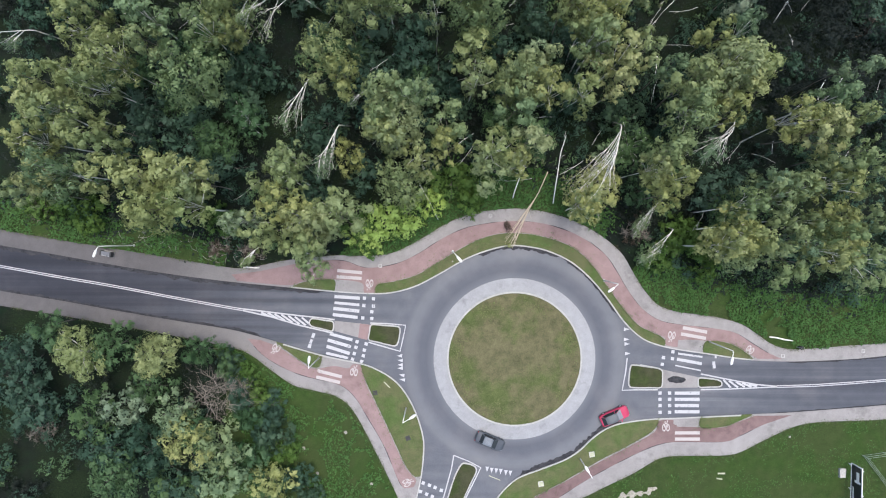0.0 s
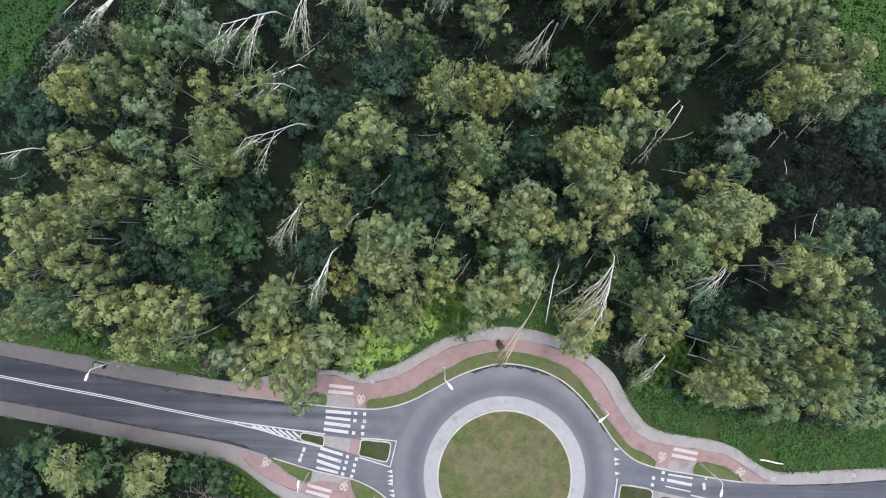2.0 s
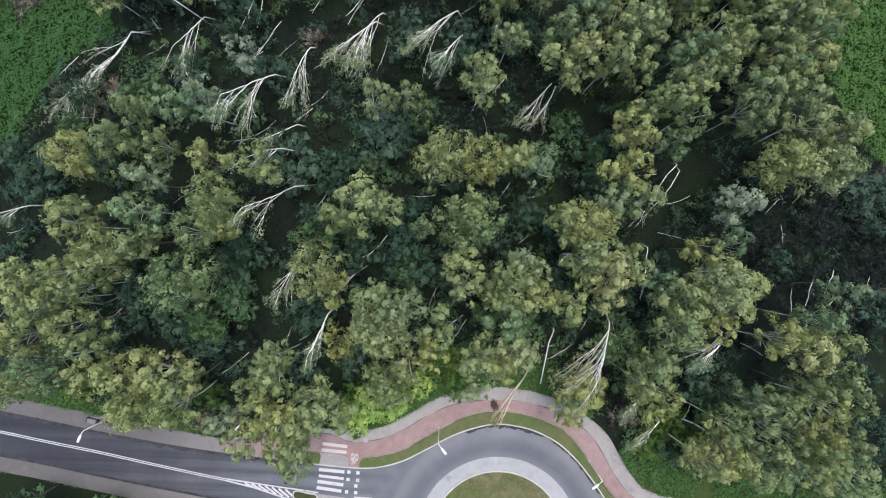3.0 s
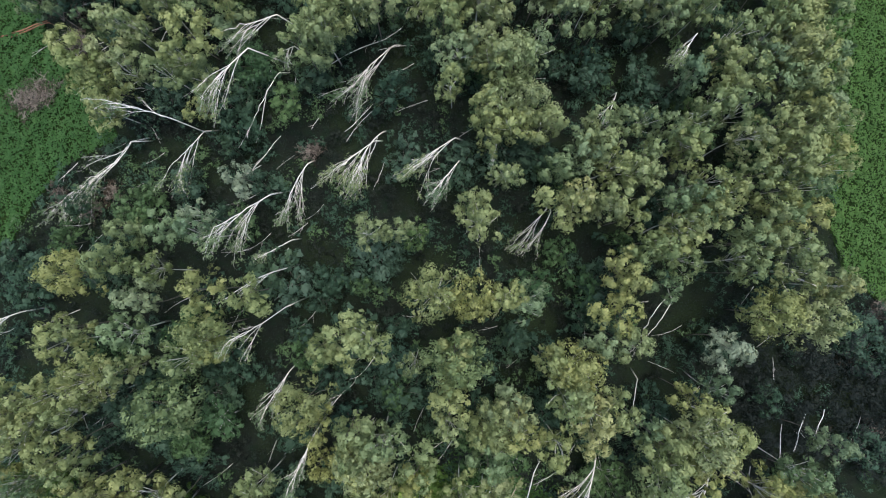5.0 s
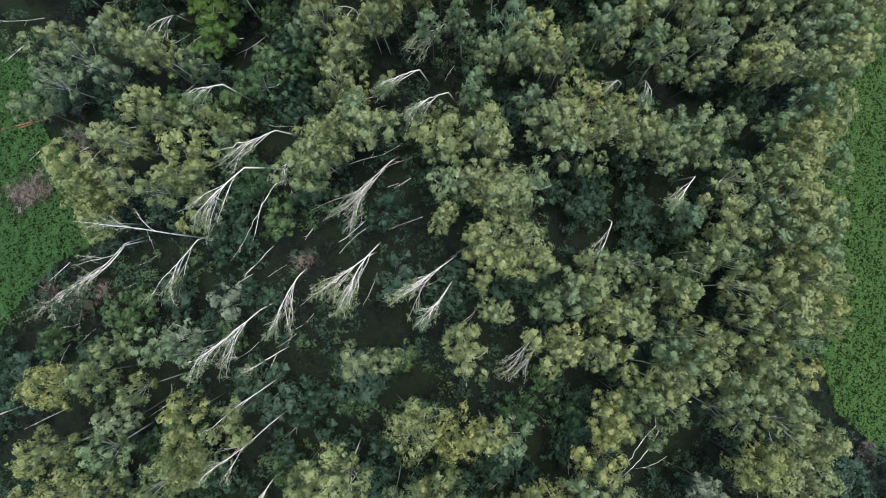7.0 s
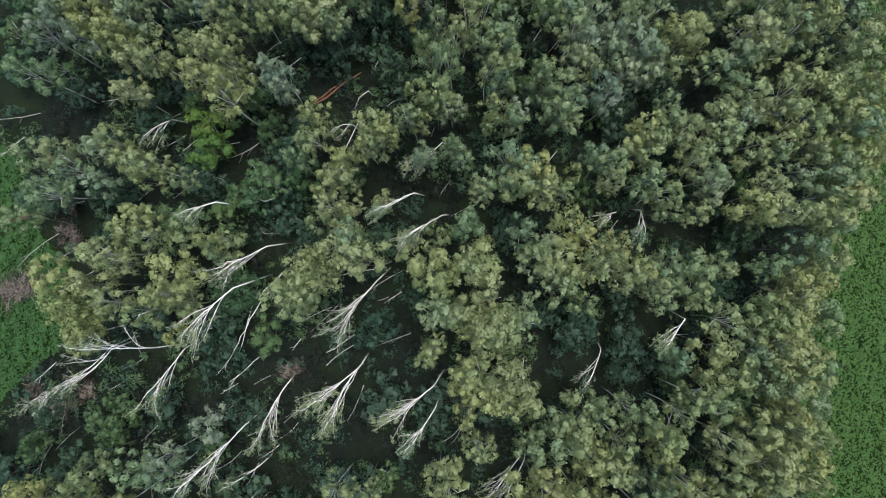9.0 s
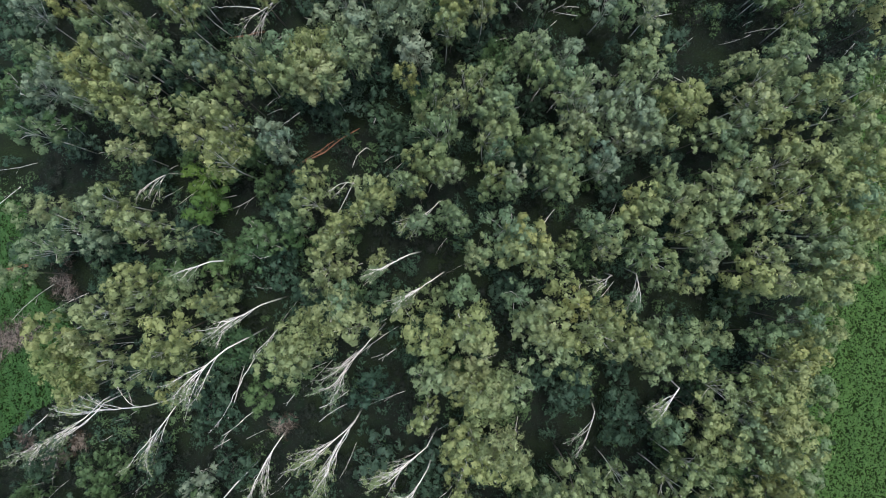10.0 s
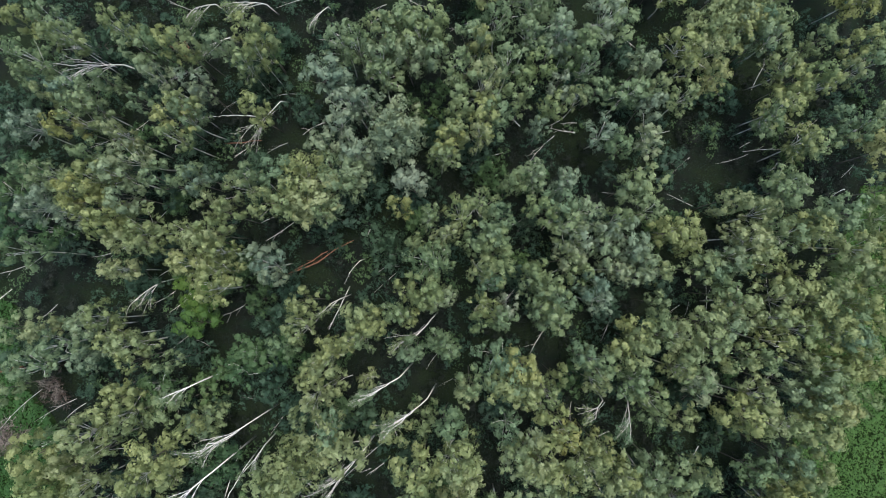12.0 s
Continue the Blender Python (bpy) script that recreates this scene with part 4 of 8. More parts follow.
def tree_mould(height, radius, lobe_count, per_lobe, size, bark, lean=0.6, deep=0.3):
    """One tree with a forked, tapered trunk and a deep crown of separate rounded boughs; stands at the origin."""
    root = new("tree")
    top = np.array([rng.normal(scale=lean), rng.normal(scale=lean), height * 0.9])
    bend = np.array([rng.normal(scale=lean * 0.6), rng.normal(scale=lean * 0.6), 0])
    line = [tuple(top * t + bend * math.sin(math.pi * t) + (0, 0, -0.15 * (t == 0))) for t in np.linspace(0, 1, 7)]
    thick = height * 0.0042 + 0.018
    pieces = [tube(line, [thick * (1.25 - 1.1 * i / 6) for i in range(7)])]
    lobes = []
    turn, squash = rng.uniform(0, 6.28), rng.uniform(0.75, 1.0)
    for i in range(lobe_count):
        # from the leader outward and down over the crown's shoulders
        fall = math.acos(1 - 1.28 * (i + 0.35) / lobe_count)
        a = turn + 2.4 * i + rng.normal(scale=0.22)
        edge = radius * (0.8 + 0.22 * math.sin(2 * a + turn) * rng.uniform(0.3, 1) + 0.12 * math.sin(5 * a))
        x, y = edge * math.sin(fall) * math.cos(a), edge * math.sin(fall) * math.sin(a) * squash
        z = height * (0.95 - deep * (1 - math.cos(fall))) + rng.normal(scale=0.16) * radius
        lobes.append((x + top[0] * 0.7, y + top[1] * 0.7, min(z, height * 0.98), radius * rng.uniform(0.2, 0.34) * (1.1 - 0.1 * fall)))
    for k, (x, y, z, r) in enumerate(lobes[1:]):
        s = rng.uniform(0.5, 0.72)
        start = top * s + bend * math.sin(math.pi * s)
        pale = bark is BIRCH_BARK and k % 2
        if k % 3 and not pale:
            continue
        rise = r * (0.8 if pale else 0.2)
        end = np.array((x * 1.04, y * 1.04, z + rise))
        mid = start * 0.45 + end * 0.55 + (rng.normal(scale=0.2), rng.normal(scale=0.2), 0.25 if pale else -0.2)
        pieces.append(tube([tuple(start), tuple(mid), tuple(end)], [thick * 0.42, thick * 0.3, thick * 0.12], 4))
    # deeper boughs fill the body of the crown
    for i in range(lobe_count // 6):
        a, rho = rng.uniform(0, 6.28), rng.uniform(0.1, 0.6)
        lobes.append((radius * rho * math.cos(a), radius * rho * math.sin(a), height * rng.uniform(0.5, 0.66), radius * rng.uniform(0.28, 0.4)))
    mesh_object("trunk", *join_geometry(pieces), bark, root, smooth=True)
    *cloud, swell = leaf_cloud(lobes, per_lobe, size, 0.45)
    sprays(*cloud, "crown", LEAVES["olive"], root, swell=swell)
    return root


MOULDS = {"small": [tree_mould(16, 2.6, 13 + i, 115, 0.29, BIRCH_BARK if i % 3 == 0 else GREY_BARK) for i in range(7)],
          "large": [tree_mould(16, 4.2, 23 + 2 * i, 120, 0.33, BIRCH_BARK if i % 3 == 1 else GREY_BARK) for i in range(6)],
          "under": [tree_mould(8, 2.8, 15 + i, 85, 0.3, GREY_BARK, 0.4, 0.4) for i in range(4)],
          "shrub": [tree_mould(3.5, 2.6, 16 + i, 96, 0.28, GREY_BARK, 0.2, 0.5) for i in range(3)]}
BASE = {"small": (16, 2.6), "large": (16, 4.2), "under": (8, 2.8), "shrub": (3.5, 2.6)}
WORDS = {
    "slim": ("young_birch_tree", "slender young birch with an olive green crown", "birch tree"),
    "olive": ("birch_tree", "tall birch with an olive green crown in the wood", "birch tree"),
    "yellow": ("yellowing_birch_tree", "tall birch with a yellowing green crown in the wood", "birch tree"),
    "grey": ("aspen_tree", "tall aspen with a dull grey-green crown", "aspen tree"),
    "silver": ("willow_tree", "willow with a pale silvery crown among birches", "willow tree"),
    "green": ("young_tree", "young broadleaf tree with mid-green leaves", "young tree"),
    "teal": ("young_tree", "low shaded tree with dark blue-green leaves", "young tree"),
    "lime": ("shrub", "tall lime-green shrub hanging over the footway", "shrub"),
    "bright": ("shrub", "bright green leafy shrub at the wood's edge", "shrub"),
}
used = {}


def plant(tint, x, y, h, r):
    """A tree of its kind at its place, as high and as wide as it stands there."""
    if tint == "olive" and y < 44 and rng.random() < 0.33:
        tint = "yellow"  # a third of the olive crowns near the road are yellow
    size = "shrub" if h < 4.5 else "under" if h < 8.5 or tint == "teal" else "large" if r > 3.15 else "small"
    i = used.get(size, 0)
    used[size] = i + 1
    mould = MOULDS[size][i % len(MOULDS[size])]
    bh, br = BASE[size]
    m = Matrix.LocRotScale((x, y, 0), Euler((0, 0, rng.uniform(0, 6.28))), (r / br * rng.uniform(1.0, 1.17), r / br * rng.uniform(1.0, 1.17), h / bh))
    ob = copy_thing(mould, m)
    name, label, category = WORDS["slim" if tint == "olive" and size == "small" else tint]
    ob.name = name
    tagged(ob, label, category, "trees of the wood")
    for child in ob.children:
        if child.name.startswith("crown"):
            child.material_slots[0].link = "OBJECT"
            child.material_slots[0].material = LEAVES[tint]


for x, y, h, r in (
    (-69.24, 108.23, 7.2, 3.43), (-66.2, 97.25, 7.4, 3.43), (-71.24, 113.78, 7.4, 3.42),
):
    plant("teal", x, y, h, r)
for x, y, h, r in (
    (-66.78, 100.57, 9, 2.58), (-65.51, 104.18, 9, 2.22),
):
    plant("green", x, y, h, r)
for x, y, h, r in (
    (4.65, 31.76, 23.8, 2.4), (18.97, 28.06, 19.2, 2.12), (22.93, 21.43, 19.4, 2.4),
):
    plant("yellow", x, y, h, r)
for x, y, h, r in (
    (16.61, 30.84, 20.3, 2.37), (20.33, 26.39, 20.8, 2.5), (4.09, 22.02, 19.5, 2.54), (13.74, 23.89, 19.7, 2.53), (10.05, 18.13, 18.8, 2.7), (17.92, 20.61, 20.4, 2.51),
    (25.97, 25.31, 20.1, 2.24),
):
    plant("olive", x, y, h, r)
for x, y, h, r in (
    (-47.9, 37.62, 17.3, 3.26), (-27.90, 28.45, 16.2, 2.05), (-42.52, 23.52, 20.5, 3.83), (-30.76, 21.27, 23, 4.05), (-7.44, 32.28, 22.2, 2.73), (4.74, 29.76, 23.6, 3.69),
    (20.79, 29.33, 19.5, 3.53), (22.39, 24.28, 20.5, 3.14), (35.6, 27.84, 19.4, 1.98), (37.68, 21.05, 20.6, 3.13), (-50.67, 16.04, 21.3, 3.1), (-43.34, 8.93, 20.7, 2.43),
    (-38.54, 8.67, 20.6, 3.13), (-34.05, 9.44, 20.6, 3.13), (-37.45, 5.17, 19.9, 3.51), (-32.69, 4.97, 21.2, 3.11), (-21.06, 4.87, 22.1, 2.73), (53.17, 12.3, 20.7, 2.78),
    (37.62, 2.25, 20.3, 3.14), (51.22, 3.84, 19.7, 2.11),
):
    plant("yellow", x, y, h, r)
for x, y, h, r in (
    (-42.94, 38.71, 17.9, 2.52), (-35.73, 38.41, 19.7, 1.76), (-27.47, 31.62, 22.1, 3.41), (-29.96, 29.82, 16.5, 2.54), (-23.08, 36.71, 22.3, 2.73), (-29.01, 36.41, 20.8, 2.43),
    (-46.94, 27.82, 19.5, 2.82), (-45.01, 30.05, 20.5, 1.74), (-37.66, 26.02, 20.6, 2.09), (-43.57, 20.22, 21.7, 2.06), (-30.79, 27.34, 21.4, 2.41), (-50.33, 20.93, 20.8, 3.12),
    (-52.24, 18.93, 19.9, 2.81), (-47.19, 21.92, 21.4, 1.72), (-9.47, 32.24, 22.2, 3.07), (-12.94, 30.31, 21.6, 2.06), (1.33, 38.17, 19.2, 3.54), (6.92, 38.14, 19.6, 3.17),
    (9.77, 38.69, 19.1, 2.48), (-0.95, 29.12, 21.7, 1.51), (-12.57, 21.57, 23.1, 2.02), (3.66, 24.46, 19.7, 2.96), (10.21, 21.28, 18.1, 3.23), (14.48, 21.33, 18.3, 2.72),
):
    plant("olive", x, y, h, r)
for x, y, h, r in (
    (8.86, 20.25, 17.5, 2.17), (-8.16, 19.66, 20, 2.8), (-4.59, 19.24, 21.1, 2.76), (19.5, 26.26, 20.7, 2.78), (26.09, 38.03, 18.8, 2.85), (26.67, 34.34, 19.4, 2.47),
    (34.97, 22.87, 22, 3.76), (38.59, 23.94, 20, 3.15), (32.57, 20.88, 21.3, 3.1), (45.45, 38.81, 19.5, 3.17), (51.45, 38.8, 17.7, 3.6), (53.42, 39.47, 18, 2.15),
    (-52.62, 13.69, 19.9, 2.46), (-49.14, 17.6, 19.9, 2.11), (-44.34, 15.44, 21.5, 2.75), (-43.74, 12.75, 20.7, 2.08), (-49.88, 9.52, 20.3, 3.49), (-52.19, 8.79, 19.9, 2.45),
    (-52.98, 6.34, 20.9, 1.73), (-31.93, 8.07, 19.7, 2.46), (-20.11, 8.97, 19.2, 2.83), (-19.93, 11.14, 17.1, 2.18), (-22.89, 8.22, 19.4, 2.47),
):
    plant("olive", x, y, h, r)
for x, y, h, r in (
    (-22.89, 2.05, 21.5, 2.41), (-18.74, 2.82, 21.6, 2.75), (-17.63, -0.08, 20.3, 2.44), (-5.27, 16.19, 20.5, 3.83), (-8.14, 16.2, 19.7, 2.46), (-6.77, 14.16, 19, 2.84),
    (-2.49, 11.4, 18.6, 2.14), (1.02, 14.99, 19.1, 2.69), (0.34, 12.86, 19.1, 2.13), (-13.20, 12.65, 8.3, 2.54), (-5.37, 7.76, 17.3, 3.26), (-16.47, 5.17, 11.5, 3.07),
    (-13.6, 4.3, 17.6, 2.9), (-17.2, 2.2, 17.9, 2.7), (-17.32, -1, 18.5, 2.5), (6.71, 12.96, 19.1, 2.83), (6.45, 10.84, 18.4, 2.86), (10.87, 13.71, 19.7, 2.81),
    (10.38, 10.91, 18.3, 2.15), (21.71, 7.33, 12.8, 2.66), (29.13, 11.91, 19.9, 2.67), (27.43, 10.47, 20.9, 1.73), (30.72, 8.44, 20.6, 2.09), (29.53, 6.97, 19.1, 2.48),
):
    plant("olive", x, y, h, r)
for x, y, h, r in (
    (33.84, 18.28, 20, 3.5), (36.32, 17.56, 20.8, 2.08), (45.84, 16, 20.6, 2.44), (48.15, 15.68, 20.8, 3.12), (51.8, 17.15, 20.4, 2.09), (50.25, 19.19, 20.6, 2.44),
    (51.66, 8.08, 20, 2.81), (53.95, 9.53, 20.7, 2.09), (48.96, 10.14, 20.9, 1.73), (44.24, 6.59, 20.8, 2.78), (45.4, 8.01, 21.1, 2.07), (39.2, 1.7, 21.4, 2.41),
    (38.39, 5.14, 21.5, 2.07), (36.05, 0.18, 20.8, 2.43), (42.86, 1.02, 21, 2.77), (51.39, 1.13, 20.7, 2.43), (49.47, 0.02, 20.5, 2.09), (54.65, 3.95, 20.4, 1.74),
):
    plant("olive", x, y, h, r)
for x, y, h, r in (
    (-48.2, 37.77, 6.5, 3.87), (-22.78, 38.78, 7.2, 3.84), (-26.97, 26.95, 7.7, 3.4), (-28.3, 24.19, 7.1, 2.99), (-58.27, 33.33, 7.3, 3.41), (-61.31, 38.01, 7.7, 2.98),
    (-55.72, 36.52, 7.6, 2.98), (-29.16, 20.97, 6.8, 3), (-19.19, 38.13, 6.9, 3.85), (-13.94, 39.05, 6.8, 2.57), (-7.46, 41.86, 7.2, 4.27), (0.7, 37.68, 6.8, 3),
    (-10.2, 31.09, 6.5, 3.87), (-12.01, 25.19, 7.7, 2.98), (-4.87, 28.75, 6.5, 3.87), (-6.38, 25.33, 7.4, 2.56), (-1.49, 23.38, 7.5, 3.41), (8.14, 27.98, 7.4, 2.98),
    (17.92, 22.48, 7.6, 2.98), (25.72, 37.94, 7.4, 3.84), (42.76, 34.2, 7.4, 2.98), (50.13, 26.37, 6.8, 2.57),
):
    plant("teal", x, y, h, r)
for x, y, h, r in (
    (33.51, 23.65, 6.8, 3), (-36.15, 15.92, 7.6, 3.83), (-43.09, 18.32, 6.6, 3.87), (-44.51, 15.01, 7, 3), (-32.38, 11.15, 6.6, 3.44), (-16.88, 17.11, 6.9, 3.43),
    (-11.03, 10.68, 7.3, 2.99), (-17.59, 8.13, 6.8, 3), (-10.38, 19.64, 7.1, 2.57), (26.24, 18.64, 7, 3.42), (32.62, 17.9, 7.5, 2.56), (41.13, 7.49, 7.1, 3.85),
    (62.14, -2.03, 6.5, 2.58), (56.72, 12.65, 6.6, 2.58),
):
    plant("teal", x, y, h, r)
for x, y, h, r in (
    (-37.47, 34.7, 18.1, 2.51), (-39.47, 30.35, 18.3, 2.72), (13.15, 38.5, 17.8, 2.52), (12.48, 24.75, 16.8, 2.91), (24.46, 33.46, 17.4, 2.89), (39.97, 28.86, 18.3, 2),
    (30.1, 23.35, 18.4, 1.79), (53.56, 23.02, 18.5, 2.14), (-25.79, 3.19, 19, 2.13), (19.96, 5.89, 14.0, 2.10), (23.56, 12.84, 9.3, 1.97), (42.38, 7.91, 19.6, 2.11),
    (47.31, 3.72, 19.1, 1.56), (46.64, 0.17, 19.3, 1.77),
):
    plant("grey", x, y, h, r)
for x, y, h, r in (
    (39.79, 34.36, 17.7, 2.74),
):
    plant("silver", x, y, h, r)
for x, y, h, r in (
    (-56.09, 4.91, 3.5, 2.53), (-52.6, 4.13, 3.7, 2.94), (-60.44, 5.25, 3.3, 2.53), (-33.26, 3.61, 3.7, 2.95), (-12.01, 2.37, 5, 3.32), (1.19, 9.25, 3.7, 3.79),
    (4.59, 7.62, 3.8, 2.94), (35.94, 2.23, 3.5, 3.37), (38.47, 0.59, 3.6, 3.37), (33.41, -1.17, 3.7, 2.95), (40.23, -2.76, 3.6, 2.53),
):
    plant("bright", x, y, h, r)
for x, y, h, r in (
    (-32.34, 14.28, 9.3, 3.19), (-27.53, 17.52, 9.6, 2.78), (13.77, 15.85, 9.4, 2.78), (8.17, 17.33, 9.5, 3.18), (27.32, 14.49, 9.4, 3.18), (41.97, 5.17, 9.1, 3.19),
    (29.2, 8.08, 6, 2.47),
):
    plant("green", x, y, h, r)
for x, y, h, r in (
    (-56.15, -11.91, 10, 2.77), (-47.62, -14.54, 8, 3.23), (-35.05, -15.84, 7, 2.44), (-50.9, -25.54, 8, 3.63), (-36.33, -27.48, 8, 2.82), (-46.41, -33.73, 9, 3.59),
    (-28.52, -26.02, 4, 2.52), (-25.72, -38.37, 5, 3.32), (-42.83, -21.44, 6, 2.88), (-32.2, -18.61, 3, 2.12), (-39.98, -36.87, 7, 3.67), (-28.23, -33.32, 5, 3.32),
):
    plant("green", x, y, h, r)
for x, y, h, r in (
    (-51.96, -17.23, 9, 3.59), (-41.16, -15.95, 9, 3.2), (-36.77, -28.82, 9, 3.59), (-24.65, -34.64, 6, 3.29), (48.64, -2.3, 14, 3.03), (54.09, 0.79, 15, 3.38),
    (57.18, -2.95, 15, 3),
):
    plant("olive", x, y, h, r)
for x, y, h, r in (
    (-61.16, -17.25, 7, 3.42), (-58.6, -23.73, 7.3, 4.27), (-61.35, -21.41, 6.7, 3.43), (-48.82, -30.22, 7.3, 3.84), (-42.39, -29.66, 9, 3.77), (-36.61, -35.11, 7.2, 4.27),
    (-25.14, -29.39, 4, 3.08), (-26.24, -27.97, 3, 2.67), (-21.96, -35.67, 3, 2.67), (-19.51, -38.02, 2.4, 2.24), (-25.49, -24.64, 2.6, 2.23), (-30.2, -22.64, 4, 2.64),
    (-32.32, -17.83, 2.6, 2.23),
):
    plant("teal", x, y, h, r)
for x, y, h, r in (
    (-46.04, -23.47, 8, 3.23),
):
    plant("silver", x, y, h, r)
for x, y, h, r in (
    (-38.76, -25.05, 8, 3.23), (-32.28, -29.9, 8, 3.63), (-30.66, -33.98, 8, 4.03), (42.51, -0.06, 14, 3.41),
):
    plant("grey", x, y, h, r)
for x, y, h, r in (
    (-23.79, -31.54, 2.5, 2.38), (-27.65, -22.96, 2.5, 2.38), (-29.93, -19.64, 2, 2.14),
):
    plant("bright", x, y, h, r)
for x, y, h, r in (
    (-60.66, 77.66, 6.5, 3.44), (-55.62, 78.86, 6.7, 3.43), (-50.75, 79.37, 6.5, 3.44), (-28.37, 66.16, 6.9, 3.43), (-31.3, 63.35, 7.2, 2.99), (-39.46, 63.38, 7.5, 3.41),
    (-29.24, 60.17, 7.5, 2.98), (-8.85, 79.33, 7.7, 2.97), (-15.89, 74.69, 7.2, 2.99), (-1.15, 76, 7.2, 2.56), (-7.56, 66.75, 9, 2.93), (-18.63, 68.66, 7.1, 2.99),
    (26.68, 78.07, 10, 2.91), (28.03, 72.06, 6.9, 3), (30.01, 68.11, 6.8, 3.43), (20.48, 74.8, 6.5, 2.15), (21.46, 72.32, 6.8, 3), (-35.76, 50.56, 7.2, 2.99),
    (-24.37, 51.6, 7, 2.99),
):
    plant("teal", x, y, h, r)
for x, y, h, r in (
    (-4.35, 57.47, 7.6, 3.4), (3.74, 57.88, 6.0, 3.03), (2.43, 54.87, 6.9, 2.57), (10.2, 59.71, 6.8, 3.43), (13.57, 59.22, 6.5, 3.44), (33.57, 52.78, 7.2, 3.41),
    (63.43, 38.22, 5, 3.49), (66.43, 33.39, 4, 3.52), (65.51, 20.44, 5, 3.49),
):
    plant("teal", x, y, h, r)
for x, y, h, r in (
    (-56.62, 73.94, 16.8, 1.82), (-30.35, 75.64, 8.2, 2.79), (-31.58, 73.69, 8.9, 2.37), (2.36, 71.12, 16.3, 2.93), (11.76, 72.49, 17, 2.54), (13.5, 79.7, 16, 2.94),
    (15.78, 77.35, 16.9, 2.55), (30.65, 81.44, 15.4, 2.59), (30.16, 77.99, 16.5, 2.04), (33.32, 70.07, 16.6, 2.19), (50.96, 70.22, 16.5, 1.83), (27.56, 63.39, 18, 1.79),
    (29.62, 62.03, 18.7, 1.78), (-35.13, 44.66, 17.8, 2.52), (-30.49, 44.36, 18.4, 2.14), (19.06, 58.1, 19.5, 2.47), (15.88, 56.53, 18.1, 2.15), (27.67, 58.96, 18.8, 2.13),
    (32.41, 54.4, 18.5, 2.14), (30.76, 42.08, 17.9, 2.01),
):
    plant("grey", x, y, h, r)
for x, y, h, r in (
    (-40.7, 75.76, 17.7, 2.52), (-39.3, 74.28, 18, 1.79), (-36.12, 75.63, 12.4, 2.66), (-30.79, 75.24, 18.4, 1.57), (-44.74, 71.36, 17.5, 2.74), (-41.05, 70.4, 18.1, 1.58),
    (-47.78, 70.6, 17.9, 1.44), (-44.8, 66.65, 17.2, 2.54), (-41.55, 64.84, 18.1, 2.15), (-34.5, 70.97, 18.1, 2.72), (-36.20, 66.74, 10.7, 3.10), (-36, 67.21, 17.9, 2.15),
    (-34.19, 65.65, 10.5, 1.95), (-34.12, 61.80, 10.7, 1.94), (-19.33, 70.23, 20.1, 2.8), (-15.97, 74.41, 19.3, 3.18), (-13.44, 77.03, 18.7, 2.85), (-10.41, 76.38, 19.2, 2.83),
    (-17.28, 69.88, 19.5, 2.47), (-16.27, 71.91, 20.2, 2.45), (-4.71, 79.57, 10.5, 2.33), (0.29, 77.31, 19.3, 2.83), (-0.27, 75.56, 17.9, 2.51), (4.62, 77.77, 18.1, 3.01),
):
    plant("olive", x, y, h, r)
for x, y, h, r in (
    (6.13, 76.59, 18.7, 2.49), (4.38, 72.09, 18.6, 2), (1.26, 66.59, 19.1, 1.98), (7.34, 71.81, 18, 3.23), (9.73, 69.94, 17.5, 3.61), (6.1, 69.54, 17.8, 2.52),
    (14.53, 80.42, 18.3, 2.86), (11.65, 80.66, 18, 2.15), (8, 64.61, 17.7, 2.88), (11.53, 63.94, 19, 3.19), (5.88, 63.6, 18.2, 2.51), (13.87, 62.04, 18.7, 2.49),
    (8.96, 61.73, 17.9, 2.87), (21.36, 81.24, 16.8, 3.28), (19.15, 79.71, 17.3, 1.81), (20.17, 76.07, 17.4, 1.81), (25.57, 81.36, 17.4, 2.53), (27.88, 79.7, 17.5, 1.81),
    (33.48, 82.4, 17.5, 2.53), (37.5, 83.55, 16.4, 2.19), (34.42, 79.91, 17.5, 2.02), (39.4, 76.54, 16.7, 2.92), (37.71, 69.3, 18.4, 2.14), (37.27, 73.26, 17.1, 2.54),
):
    plant("olive", x, y, h, r)
for x, y, h, r in (
    (43.76, 76.15, 16.8, 2.55), (44.26, 69.96, 18.1, 2.87), (46.78, 69.3, 18.9, 2.49), (35.7, 66.18, 18.7, 2.49), (34.13, 63.73, 19.5, 2.11), (21.4, 62.51, 19.9, 2.8),
    (23.53, 61.97, 20.1, 2.1), (39.19, 65.72, 18.9, 2.48), (43.84, 63.84, 19.8, 2.46), (-40.39, 43.45, 18.7, 2.14), (8.86, 54.84, 17.7, 2.02), (5.82, 48.4, 17.9, 2.87),
    (5, 49.81, 17, 2.18), (6.94, 59.2, 19.1, 1.77), (-7.79, 45.36, 19.4, 2.12), (-4.05, 46.42, 18.6, 1.78), (20.86, 59.57, 20.3, 2.44), (25.16, 56.39, 20.9, 2.77),
    (22.42, 56.87, 20.6, 2.44), (27.17, 55.94, 20.1, 1.75), (23.94, 52.06, 21.6, 2.75), (21.85, 51.17, 22, 1.71),
):
    plant("olive", x, y, h, r)
